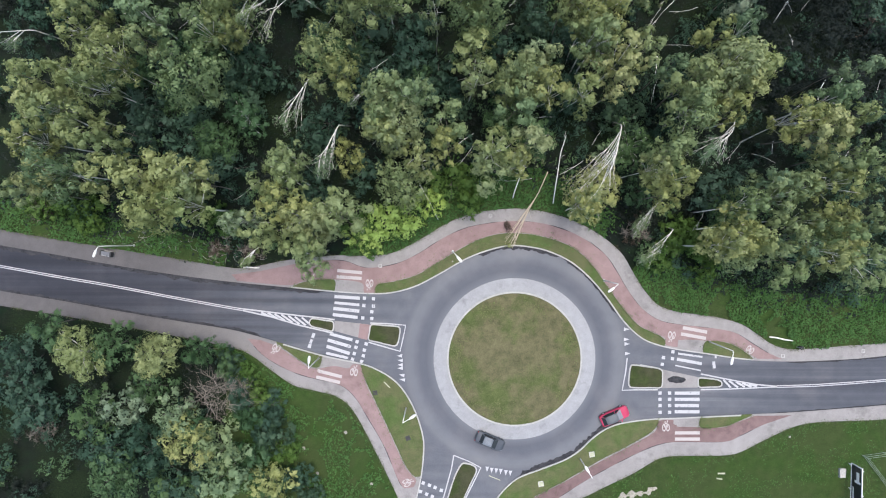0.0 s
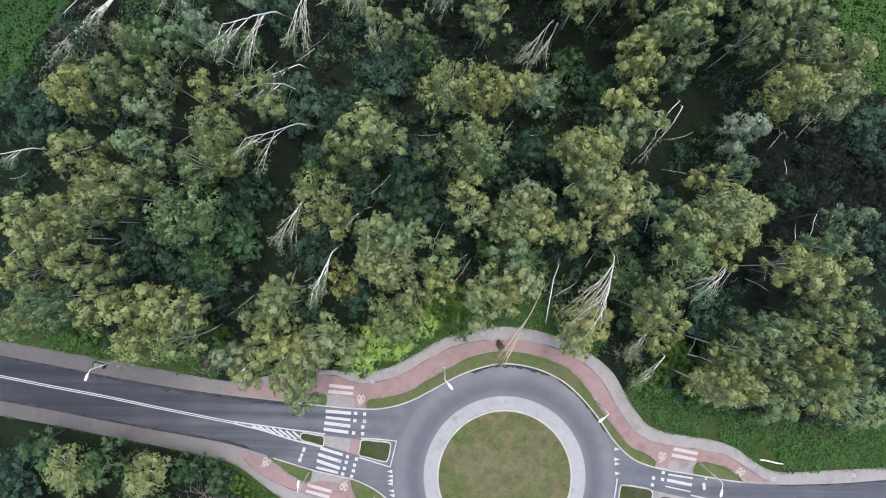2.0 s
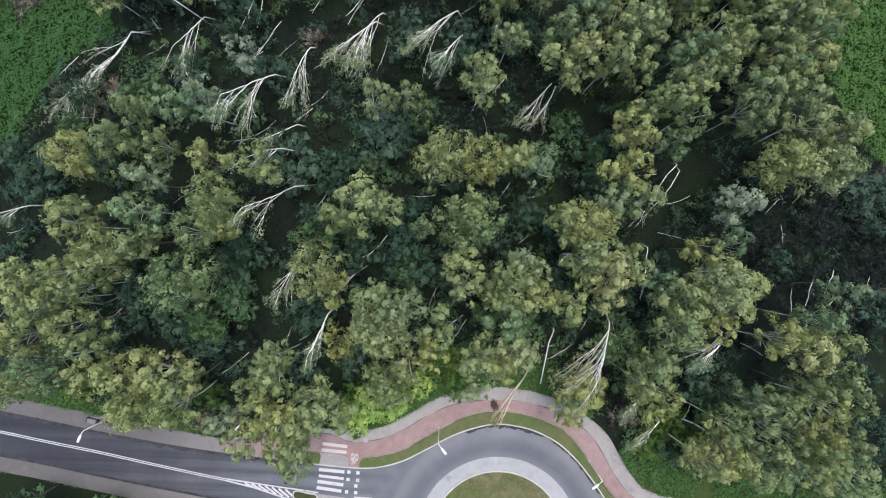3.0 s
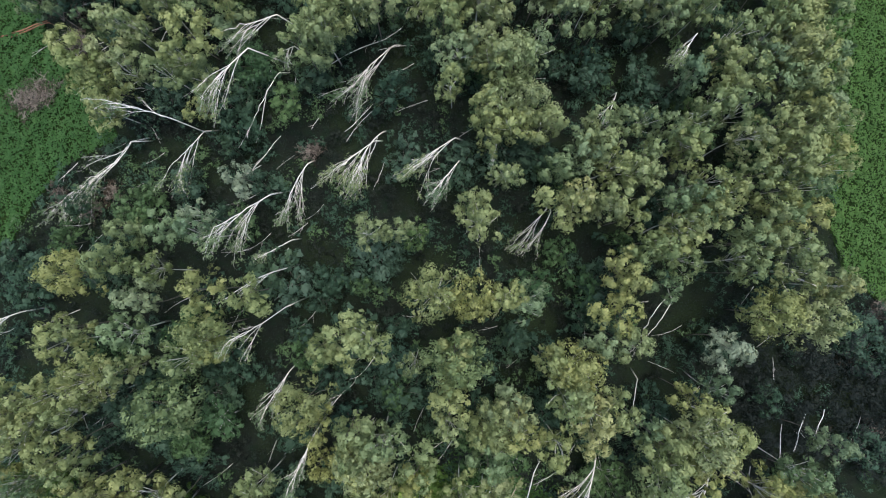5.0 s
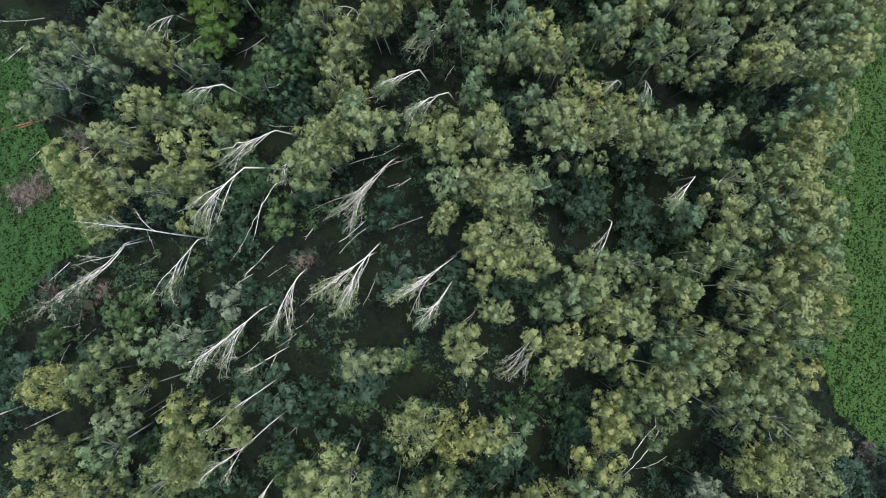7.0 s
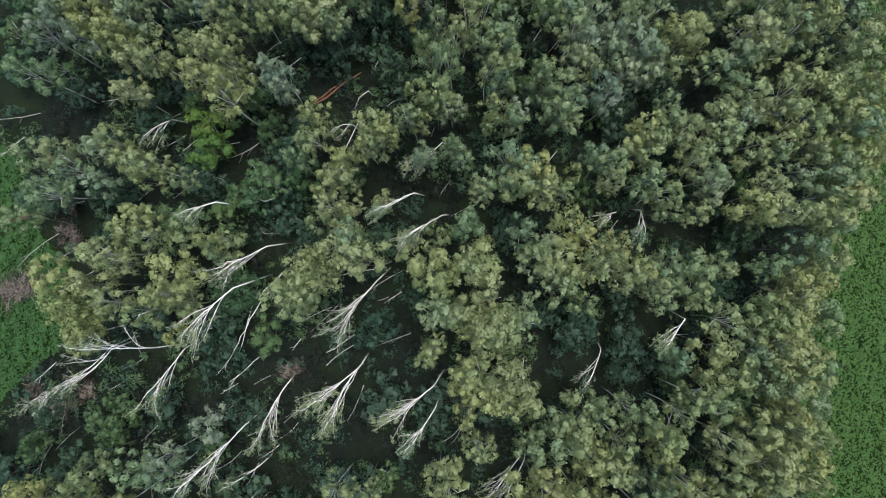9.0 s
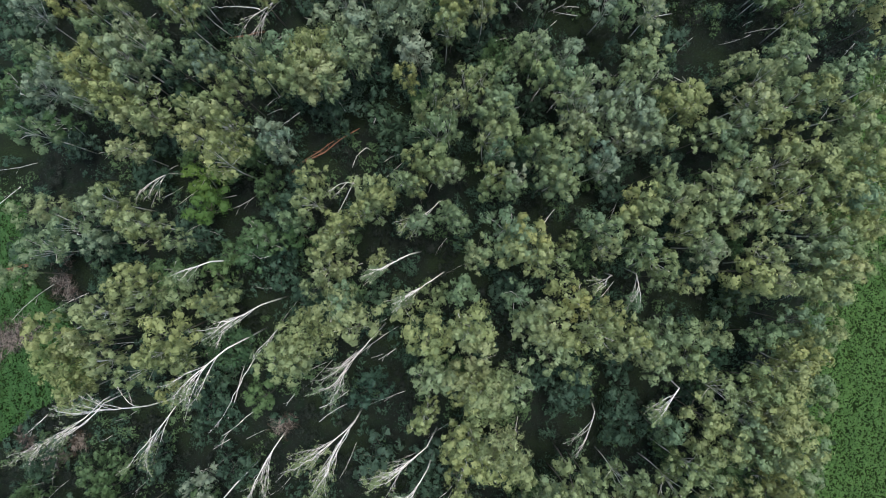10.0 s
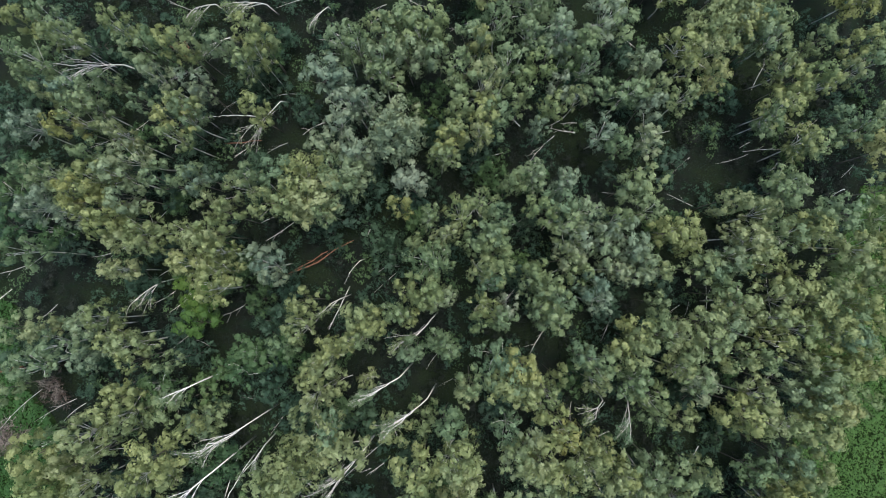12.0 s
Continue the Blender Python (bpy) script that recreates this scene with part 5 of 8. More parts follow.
for x, y, h, r in (
    (25.82, 50.19, 20.4, 1.74), (32.42, 59.32, 19.4, 2.68), (32.66, 60.64, 20.3, 2.09), (35.48, 55.91, 21.2, 2.42), (34.05, 52.97, 21.9, 2.74), (34.75, 50.97, 22.2, 2.39),
    (39.58, 61.26, 20.4, 2.09), (41.81, 57.35, 19.2, 2.47), (46.71, 60.52, 20.2, 3.15), (46.07, 58.34, 20.4, 2.79), (47.81, 56.42, 20, 2.45), (43.41, 53.94, 19.4, 2.47),
    (45.12, 51.27, 19.2, 2.12), (31.82, 49.34, 21.3, 2.41), (25.33, 43.78, 19, 2.48), (28.93, 46.98, 20.2, 2.45), (32.02, 47.96, 20.1, 2.8), (33.49, 45.27, 19.5, 2.11),
    (27.67, 45.46, 20.1, 1.75), (41.34, 48.12, 20.2, 2.79), (40.66, 45.91, 19, 2.13), (43.72, 49.02, 19.5, 2.11), (41.4, 44.22, 19.2, 1.98), (47.18, 48.64, 19.6, 2.46),
):
    plant("olive", x, y, h, r)
for x, y, h, r in (
    (48.53, 44.51, 19, 2.84), (51.8, 44.84, 19.4, 2.47), (44.33, 52.61, 19.1, 2.12),
):
    plant("olive", x, y, h, r)
for x, y, h, r in (
    (-38.7, 77.17, 11, 2.74), (-28.08, 69.76, 9.2, 3.19), (-22.11, 63.02, 11, 2.19), (3.37, 71.01, 8.9, 2.8), (44.76, 65.79, 9, 2.79), (-41.5, 45.9, 8, 2.82),
    (-27.45, 46.42, 6, 2.47), (-53.3, 41.56, 8, 2.42), (-2.02, 46.26, 9, 2), (44.23, 60.07, 9.4, 2.78), (52.06, 55.22, 8.8, 2.8), (49.07, 64.63, 8.5, 2.81),
):
    plant("green", x, y, h, r)
for x, y, h, r in (
    (-49.72, 66.81, 17.6, 2.88), (-46.97, 64.18, 18.7, 2.49), (-46.86, 62.30, 15.8, 3.31), (-45.94, 60.20, 14.9, 2.22), (-36.71, 64.99, 19.1, 2.12), (40.7, 71.16, 17.9, 2.87),
    (44.74, 77.03, 18.9, 2.84), (47.88, 80.55, 18, 3.23), (48.98, 82.73, 18.3, 2.86), (46.54, 74.39, 18.6, 3.21), (49.39, 72.41, 18.9, 2.84), (48.11, 66.44, 19.4, 2.12),
    (18.42, 51.55, 21.8, 2.4), (38.11, 54.12, 20.2, 2.45), (35.95, 51.76, 22.4, 2.04), (50.05, 60.95, 19.2, 2.48), (50.56, 58.09, 19.8, 2.46), (47.97, 52.22, 20.2, 2.45),
    (26.34, 41.72, 18.5, 2.14), (53.97, 43.53, 18.3, 2.15),
):
    plant("yellow", x, y, h, r)
for x, y, h, r in (
    (-31.22, 45.77, 17, 2.18), (-26.63, 52.03, 17.2, 2.03),
):
    plant("silver", x, y, h, r)
for x, y, h, r in (
    (-59.67, 103.09, 18.5, 1.65), (-56.94, 104.22, 17.8, 1.99), (-53.31, 102.24, 18.8, 1.84), (-45.61, 102.97, 19.6, 2.28), (-47.26, 105.55, 18.9, 2.62), (-44.31, 99.43, 16.2, 2.84),
    (-41.76, 106.09, 18.1, 1.99), (-38.57, 107.33, 17.4, 2), (-30.67, 109.31, 19.7, 1.62), (-27.23, 110.62, 17.1, 2.51), (-18.85, 111.26, 18.3, 3.30), (-16.28, 112.81, 17.5, 2.50),
    (-19.86, 106.92, 18.4, 1.65), (0.23, 112.59, 16.9, 2.10), (3.29, 111.44, 18.6, 2.11), (2.32, 108.61, 18.7, 2.3), (3.9, 101.88, 18.7, 1.64), (11.08, 114.43, 17.3, 2.34),
    (4.02, 115.85, 18.1, 1.85), (7.03, 117.2, 16.1, 2.03), (13.13, 111.98, 16.7, 2.69), (9.66, 102.63, 18.3, 1.98), (11.95, 102.73, 19.7, 2.27),
):
    plant("grey", x, y, h, r)
for x, y, h, r in (
    (13.65, 102.11, 19, 1.97), (11.46, 99.89, 17, 2.01), (6.56, 97.73, 17.8, 1.99), (-1.75, 98.88, 15.7, 2.04), (14.87, 114.46, 17, 2.35), (19.76, 118.98, 15.5, 2.39),
    (22.39, 120.04, 15, 2.4), (19.25, 113.89, 17.7, 1.66), (17.91, 109.69, 17.1, 2.01), (23.49, 109.62, 18.2, 1.98), (23, 107.42, 16.3, 1.89), (22.7, 116.22, 16, 2.03),
    (15.48, 106.15, 17.4, 2), (31.16, 110.33, 15.2, 2.4), (34.68, 112.89, 16.5, 2.02), (33.47, 110.39, 15.1, 1.92), (40, 122.96, 14.6, 2.76), (41.41, 123.41, 16.1, 2.37),
    (42.21, 116.97, 15.1, 2.74), (48.59, 122.09, 16.9, 3.02), (47.46, 120.42, 16.8, 2.02), (36.75, 104.16, 16.8, 2.35), (26.85, 104.56, 15.2, 1.51),
):
    plant("grey", x, y, h, r)
for x, y, h, r in (
    (52.17, 106.29, 16.4, 2.7), (-47.07, 84.74, 16.9, 2.15), (-51.2, 82.14, 16.7, 2.69), (-57.36, 81.94, 15.3, 2.39), (-35.24, 82.75, 17.2, 1.47), (-54.16, 78.67, 15.6, 2.38),
    (-21.32, 88.24, 17.4, 1.67), (-4.05, 91.3, 18.2, 1.85), (0.19, 92.41, 15.6, 2.05), (6.63, 92.36, 19.5, 2.48), (9.71, 91.51, 19.2, 2.75), (4.35, 89.07, 19.2, 1.83),
    (19.69, 94.21, 17.7, 2.33), (18.3, 95.61, 16.3, 2.03), (32.31, 99.07, 15.2, 2.4), (34.87, 100.21, 15.8, 2.38), (33.57, 95.48, 15.5, 2.39), (29.42, 90.17, 15.9, 1.49),
    (44.6, 97.39, 16.6, 2.02), (52.82, 104.05, 17.1, 2.01), (49.21, 97.41, 17.5, 2.33), (2.58, 82.96, 19.2, 2.29), (-12.5, 78.02, 18.6, 2.3), (10.82, 83.77, 15.4, 2.39),
):
    plant("grey", x, y, h, r)
for x, y, h, r in (
    (30.23, 83.59, 15.8, 2.04), (46.65, 88.15, 18.3, 2.31), (48, 83.78, 14.4, 2.76), (51.47, 67.49, 15.7, 2.38), (44.38, 84.59, 13.9, 2.43), (43.41, 72.84, 16.8, 2.35),
):
    plant("grey", x, y, h, r)
for x, y, h, r in (
    (-56.81, 93.18, 19.7, 2.27), (-49.08, 101.87, 20.9, 2.56), (-46.76, 100.55, 20.7, 2.25), (-49.56, 104.77, 19.8, 1.95), (-44.88, 97.28, 18.1, 1.99), (-41.5, 97.81, 18.3, 1.98),
    (-45.45, 93.35, 16.8, 2.15), (-30.56, 107.36, 20.1, 1.94), (-34.39, 104.18, 19.8, 1.62), (-31.9, 103.69, 19.3, 1.83), (-36.2, 100.52, 19.9, 1.81), (-33.36, 101.02, 20, 2.07),
    (-34.12, 99.16, 20.8, 2.56), (-31.04, 98.88, 21.2, 1.91), (-31.41, 94.07, 21.5, 2.54), (-26.59, 106.81, 19.5, 2.28), (-24.63, 107.36, 19, 2.29), (-45.75, 86.09, 17, 2.01),
    (-22.76, 110.23, 18.2, 3.73), (-20.44, 108.51, 18.9, 2.95), (-23.35, 107.2, 18, 2.32), (-5.76, 108.6, 18.8, 1.64), (-2.02, 110.14, 19.5, 2.04),
):
    plant("olive", x, y, h, r)
for x, y, h, r in (
    (4.11, 106.62, 19, 2.29), (4.21, 104.06, 19, 2.16), (2.5, 103.35, 19.2, 1.83), (1.15, 106.67, 19.5, 1.95), (-6.56, 105.19, 19.8, 1.43), (-2.62, 107.46, 19.5, 1.63),
    (-4.66, 102.79, 20.5, 2.45), (-6.17, 99.1, 19.6, 1.63), (-3.8, 98.04, 19.7, 1.62), (-2.81, 104.51, 19.4, 1.95), (8.02, 113.18, 19.2, 1.96), (9.58, 104.7, 18.9, 1.84),
    (12.5, 100.43, 19, 2.49), (4, 99.35, 18.5, 1.84), (3.51, 97.56, 19.7, 1.43), (-19.39, 94.43, 18.1, 1.99), (-19.74, 91.53, 17.4, 2), (-11.89, 94.21, 18.7, 2.3),
    (-9.61, 93.58, 18.4, 1.98), (-6.61, 95.7, 19.8, 1.82), (-10.8, 91.63, 17.6, 1.66), (-5.46, 95.03, 18.6, 1.32), (25.44, 109.18, 17, 1.88), (27.76, 115.21, 16.1, 2.71),
):
    plant("olive", x, y, h, r)
for x, y, h, r in (
    (26.35, 113.66, 16.5, 2.02), (33.09, 119.83, 17.5, 2), (35.85, 115.72, 17.8, 2.53), (37.29, 114, 16.9, 2.69), (38.72, 112.59, 17.5, 1.87), (36.32, 112.06, 16.5, 1.69),
    (37.92, 119, 17, 2.01), (39.15, 117.79, 17.9, 1.66), (44.69, 119.16, 16.8, 2.35), (45.44, 119.74, 16.6, 1.35), (44.81, 117.6, 17, 1.68), (44.21, 112.23, 17, 2.35),
    (45.3, 109.38, 17.2, 3.01), (43.15, 108.51, 16, 2.38), (48.72, 111.13, 17.1, 1.87), (47.71, 110.73, 16.5, 1.69), (41.66, 105.8, 16.8, 2.02), (37.21, 106.54, 16.6, 2.7),
    (38.75, 105.26, 16.9, 2.01), (35.04, 107.38, 16.1, 2.03), (50.74, 117.95, 16.9, 2.35), (51.24, 108.96, 17.2, 2.34), (49.25, 106.53, 16.3, 2.37), (45.76, 104.35, 16.5, 2.36),
):
    plant("olive", x, y, h, r)
for x, y, h, r in (
    (42.37, 103.01, 16.3, 2.37), (24.62, 100.35, 17.4, 2.67), (26.57, 100.6, 18, 2.32), (29.72, 100.53, 17.4, 2), (33.4, 102.85, 16.5, 2.7), (-52.48, 84.02, 17.7, 2),
    (-40.73, 83.98, 17.2, 2.54), (-43.17, 84.32, 17, 2.01), (-39.71, 82.32, 17.1, 1.88), (-41.22, 77.22, 16.5, 2.02), (-15.67, 87.79, 17.4, 2.34), (-16.27, 85.76, 18.1, 1.85),
    (-14.8, 89.39, 17.8, 1.99), (-12.16, 91.31, 18.1, 1.66), (-15.18, 82.62, 18.7, 1.97), (-15.78, 80.32, 19, 1.64), (-13.78, 83.57, 10.9, 2.00), (-9.81, 85.40, 9.6, 1.45),
    (-0.77, 93.39, 18.1, 1.32), (7.84, 89.7, 19.4, 2.28), (12.24, 89.83, 18.7, 2.3), (14.53, 89.54, 18.3, 1.85), (15.31, 91.93, 17.8, 1.33), (3.56, 87.47, 19.3, 1.63),
):
    plant("olive", x, y, h, r)
for x, y, h, r in (
    (20.63, 91.85, 17.1, 1.67), (24.53, 97.25, 18.2, 2.51), (25.47, 98.96, 17.8, 1.99), (25.93, 93.97, 16.7, 2.36), (30.61, 96.29, 17, 1.88), (37.72, 99.14, 16.5, 2.36),
    (41.19, 100.52, 16.5, 2.02), (27.8, 91.32, 16.9, 2.15), (32.84, 90.05, 15.8, 1.9), (39.87, 92.77, 17.3, 2.67), (41.96, 94.66, 16.9, 2.35), (43.59, 92.72, 17.2, 2.34),
    (41.97, 90.59, 16.7, 1.68), (45.96, 101.32, 17, 1.68), (51.2, 99.27, 17.4, 2.34), (51.16, 94.83, 17.4, 2.34), (50.33, 92.45, 18.2, 2.64), (46.2, 92.44, 17.9, 2.32),
    (-0.62, 81.32, 7.5, 2.59), (4.12, 78.54, 18.6, 2.63), (16.13, 86.22, 16.8, 2.69), (15.42, 80.94, 17.8, 2.66), (26.95, 81.6, 17.8, 1.86), (49.74, 85.77, 17.3, 2),
):
    plant("olive", x, y, h, r)
for x, y, h, r in (
    (48.7, 80.56, 18.1, 2.65), (47.52, 74.58, 18.1, 2.65), (49.24, 72.87, 18.7, 2.63), (46.96, 70.1, 17.8, 2.66), (47.6, 65.01, 19.5, 2.6), (50.27, 63.62, 20.2, 2.26),
    (44.58, 78.39, 18.4, 2.64),
):
    plant("olive", x, y, h, r)
for x, y, h, r in (
    (-55.17, 101.41, 19.1, 1.83), (-57.8, 98.82, 17.7, 1.86), (-52.19, 99.04, 19, 1.97), (-37.26, 108.01, 17.2, 2.01), (-27.47, 99.38, 17.8, 1.99), (-25.62, 98.72, 17.3, 2),
    (-24.86, 96.94, 17.5, 1.47), (-8.84, 113.33, 18.6, 2.46), (10.87, 117.26, 15.7, 2.04), (14.3, 110.04, 16.2, 2.37), (13.16, 107.42, 16.7, 2.02), (7.08, 99.49, 16.9, 1.68),
    (18.53, 111.54, 16.3, 2.03), (21.34, 111.93, 16.7, 2.35), (21.79, 109.81, 16.5, 2.02), (19.99, 107.67, 16.2, 1.9), (18.36, 103.04, 16.9, 1.88), (16.67, 104.24, 16.9, 2.01),
    (-47.89, 80.62, 15.3, 1.92), (35.74, 94.46, 14.3, 2.42),
):
    plant("silver", x, y, h, r)
for x, y, h, r in (
    (-51.43, 102.56, 20.8, 1.92), (-47.53, 98.5, 19.8, 1.82), (-34.08, 96.17, 21.2, 2.23), (-30.52, 96.43, 21.3, 2.23), (-9.2, 109.58, 19.5, 1.69), (-4.22, 100.29, 19.1, 2.48),
    (28.67, 113.34, 16.5, 1.69), (10.27, 92.33, 19.2, 2.29), (52.08, 101.76, 16.5, 2.36), (53.52, 101.25, 16.7, 2.02), (18.79, 84.48, 16.2, 2.03), (22.31, 84.39, 17, 1.88),
    (49.79, 77.98, 18.8, 2.3),
):
    plant("yellow", x, y, h, r)
for x, y, h, r in (
    (-59.13, 95.5, 10, 2.34), (-64.78, 94.88, 10, 2.19), (-33.38, 95.57, 8.3, 2.97), (-7.73, 109.3, 8.8, 2.22), (-25.67, 85.13, 11, 2.75), (-27.91, 82.77, 10, 2.55),
    (-30.51, 81.95, 9, 2.06), (-32.49, 79.14, 8.8, 2.59),
):
    plant("green", x, y, h, r)
for x, y, h, r in (
    (-57.46, 94.12, 6.5, 2.59), (-50.69, 107.29, 6.6, 3.45), (-44.07, 106.02, 7.6, 2.99), (-45.08, 92.1, 6.6, 3.45), (-15.07, 112.54, 7.6, 3.41), (-20.11, 107.6, 6.9, 3.44),
    (-19.27, 112.62, 7.6, 2.56), (-9.12, 112.02, 7.3, 3), (-11.9, 105.15, 9, 3.2), (-10.93, 103.41, 6.6, 3.02), (38.39, 123.33, 6.8, 2.15), (-23.41, 80.88, 6.9, 3.01),
    (-35.65, 83.65, 7, 2.57),
):
    plant("teal", x, y, h, r)
for x, y, h, r in (
    (-37.31, 91.41, 9, 2.95), (-35.81, 87.97, 9, 2.95),
):
    plant("bright", x, y, h, r)
for x, y, h, r in (
    (-63.99, 123.25, 19.3, 1.97), (-58.66, 121.84, 20.1, 1.95), (-62.88, 118.26, 19.1, 2.5), (-60.42, 116.3, 19.8, 1.95), (-58, 114.35, 19.3, 1.44), (-51.39, 125.59, 19.3, 1.83),
    (-43.99, 124.22, 19.2, 2.3), (-45.57, 123.66, 18.7, 1.85), (-41.57, 116.88, 19, 1.84), (-40.71, 112.3, 20.1, 1.82), (-34.72, 127.39, 20.1, 1.95), (-33.04, 127.26, 19.4, 2.09),
    (-33.04, 125.44, 19.2, 1.64), (-31.74, 118.48, 18.2, 1.82), (-50.15, 107.63, 20.3, 1.94), (-47.66, 110.77, 20.2, 1.62), (-20.26, 129.18, 20.6, 2.26), (-17.54, 131.26, 19.7, 2.04),
    (-10.63, 135.17, 19.3, 2.46), (-1.75, 128.39, 19.4, 2.45), (-1.38, 123.43, 18.7, 2.48), (-4.53, 120.84, 18.8, 2.06), (-5.98, 117.33, 19.8, 2.04), (-1.55, 120.67, 19.1, 1.81),
):
    plant("olive", x, y, h, r)
for x, y, h, r in (
    (4.27, 132.59, 17.5, 2.34), (7.68, 127.27, 17.3, 2.01), (10.4, 129.67, 16.3, 1.49), (9.72, 136.45, 16.5, 2.03), (21.15, 133.21, 16.1, 1.7), (22.36, 139.51, 17.7, 2.54),
    (25.82, 139.53, 16.5, 2.57), (27.97, 140.42, 16.4, 2.37), (23.27, 136.07, 17.1, 1.35), (37.32, 140.26, 16, 2.04), (38.55, 138.24, 15.9, 1.91), (40.96, 139.29, 16.6, 2.03),
    (43.15, 138.5, 15.7, 1.91), (37.5, 134.37, 16.4, 2.71), (39.76, 136.2, 15.7, 1.91), (45.93, 145.02, 16.6, 2.03), (45.66, 141.39, 15.7, 1.71), (49.17, 132.98, 15, 1.93),
    (17.67, 124.39, 15.9, 2.05), (41.66, 129.6, 15.9, 2.05), (50.19, 105.01, 16.9, 2.56), (49.35, 87.51, 17.7, 2.4), (51.19, 114.14, 16.1, 2.45),
):
    plant("olive", x, y, h, r)
for x, y, h, r in (
    (-61.39, 124.72, 18.1, 1.99), (-55.98, 115.17, 18, 2.53), (-51.65, 117.97, 18.2, 1.46), (-53.48, 113.86, 17.8, 2), (-54.53, 111.8, 19, 1.64), (-49.68, 123.12, 17.8, 2.34),
    (-42.42, 125.06, 19.8, 1.63), (-39.86, 115.45, 18.7, 1.98), (-45.9, 115.45, 19.4, 1.44), (-38.37, 126.13, 17.3, 2.01), (-34.66, 123.75, 17.6, 2.01), (-22.22, 129.39, 17.9, 2.50),
    (-16.14, 129.62, 18.8, 2.89), (-15.35, 133.32, 20.4, 2.82), (-12.51, 133.58, 19.4, 2.86), (-13.24, 129.96, 18.6, 2.31), (-9.78, 131.13, 17.4, 2.35), (-16.3, 126.74, 18.2, 2.49),
    (-16.47, 128.35, 20.1, 2.27), (-5.61, 129.24, 18.8, 2.89), (-5.86, 133.9, 18.4, 2.49), (-1.96, 136.6, 18.5, 1.98), (-0.1, 124.7, 17.7, 2.50), (-5.19, 123.92, 18, 2.07),
):
    plant("grey", x, y, h, r)
for x, y, h, r in (
    (1.91, 136.8, 17.2, 2.01), (-0.09, 131.15, 19, 2.46), (3.06, 127.06, 18.5, 1.98), (10.46, 137.84, 15.3, 1.72), (11.09, 133.69, 16.4, 1.49), (12.83, 131.69, 13.9, 1.74),
    (18.41, 135.84, 14.7, 2.08), (17.27, 132.07, 14.5, 2.77), (25.07, 132.83, 15, 1.93), (29.93, 144.84, 15.3, 2.06), (32.92, 145.04, 15.4, 2.06), (35.3, 144.11, 17, 2.69),
    (33.33, 142.96, 16.9, 2.02), (41.06, 143.68, 16.3, 1.9), (37.09, 132.75, 14.8, 2.07), (47.72, 141.75, 15.9, 2.05), (47.87, 133.71, 15.7, 2.05), (44.04, 130.19, 15.6, 2.4),
    (49.84, 100.62, 17.6, 2.54), (50.41, 91.87, 17, 2.43),
):
    plant("grey", x, y, h, r)
for x, y, h, r in (
    (-56.72, 115.53, 17.6, 1.87), (-61.76, 109.13, 17.4, 2.15), (-45.72, 120.03, 18.1, 1.86), (-41.16, 120.46, 17.5, 2.01), (-39.15, 119.13, 16.9, 1.35), (-46.49, 109.02, 17.3, 2.35),
    (-22.87, 124.73, 18.9, 2.64), (-21.15, 124.65, 17.9, 1.84), (-18.87, 121.84, 18.8, 2.31), (-17.32, 122.24, 19.9, 2.04), (-12.56, 119.34, 20.9, 3.61), (-12.11, 121.7, 19.2, 2.88),
    (-12.59, 117.15, 19.1, 2.46), (-20.23, 118.12, 19, 2.05), (-21.21, 115.42, 18.4, 2.07), (-16.67, 115.53, 19, 2.30), (6.33, 138.78, 15.7, 2.6), (7.6, 136.24, 15.8, 1.71),
    (7.18, 131.17, 15.5, 1.71), (6.26, 124.2, 16, 1.36), (12.86, 141.66, 15, 2.62), (18.53, 136.52, 15.1, 1.72), (20.64, 130.85, 14.5, 1.94),
):
    plant("silver", x, y, h, r)
for x, y, h, r in (
    (21.38, 126.6, 14.8, 2.07), (14.9, 125.87, 13.6, 2.45),
):
    plant("silver", x, y, h, r)
for x, y, h, r in (
    (-55.23, 110.82, 19.3, 1.83), (-41.49, 113.84, 19.2, 2.3), (-4.39, 133.74, 19.6, 1.63), (-5.65, 119.16, 20.2, 1.95), (28.02, 135.69, 16.7, 1.89), (51.89, 96.52, 16.7, 2.43),
    (52.02, 109.87, 17.2, 2.42),
):
    plant("yellow", x, y, h, r)
for x, y, h, r in (
    (-33.44, 127.85, 9.3, 2.21), (30.47, 137.2, 8.8, 1.85), (39.39, 134.09, 8.7, 2.08),
):
    plant("green", x, y, h, r)
for x, y, h, r in (
    (-59.02, 125.12, 7.4, 3.43), (-67.27, 115.67, 7, 2.59), (-35.77, 124.92, 7.5, 2.57),
):
    plant("teal", x, y, h, r)
for x, y, h, r in (
    (-51.6, 155.3, 13.3, 2.7), (-28.1, 143, 13.3, 2.76), (-1.8, 154.5, 12.4, 3.21), (-54.4, 157.3, 16.4, 2.71), (29.5, 148.8, 16.3, 2.46), (-58.6, 141.7, 12.5, 3.14),
    (20.6, 154, 13.6, 2.76), (-26.3, 149.6, 16.1, 2.44), (14.3, 142.1, 13.4, 2.92), (-11.6, 159.6, 12.6, 3.06), (-10.8, 156.9, 15.4, 2.74), (28.8, 152.7, 16, 2.56),
    (-62.1, 151.2, 14.4, 2.52), (57.1, 144.9, 13.2, 2.47), (-8.9, 146.8, 15.7, 2.77), (3, 141.5, 16, 3.17), (35.7, 157.5, 16.6, 3.19),
):
    plant("grey", x, y, h, r)
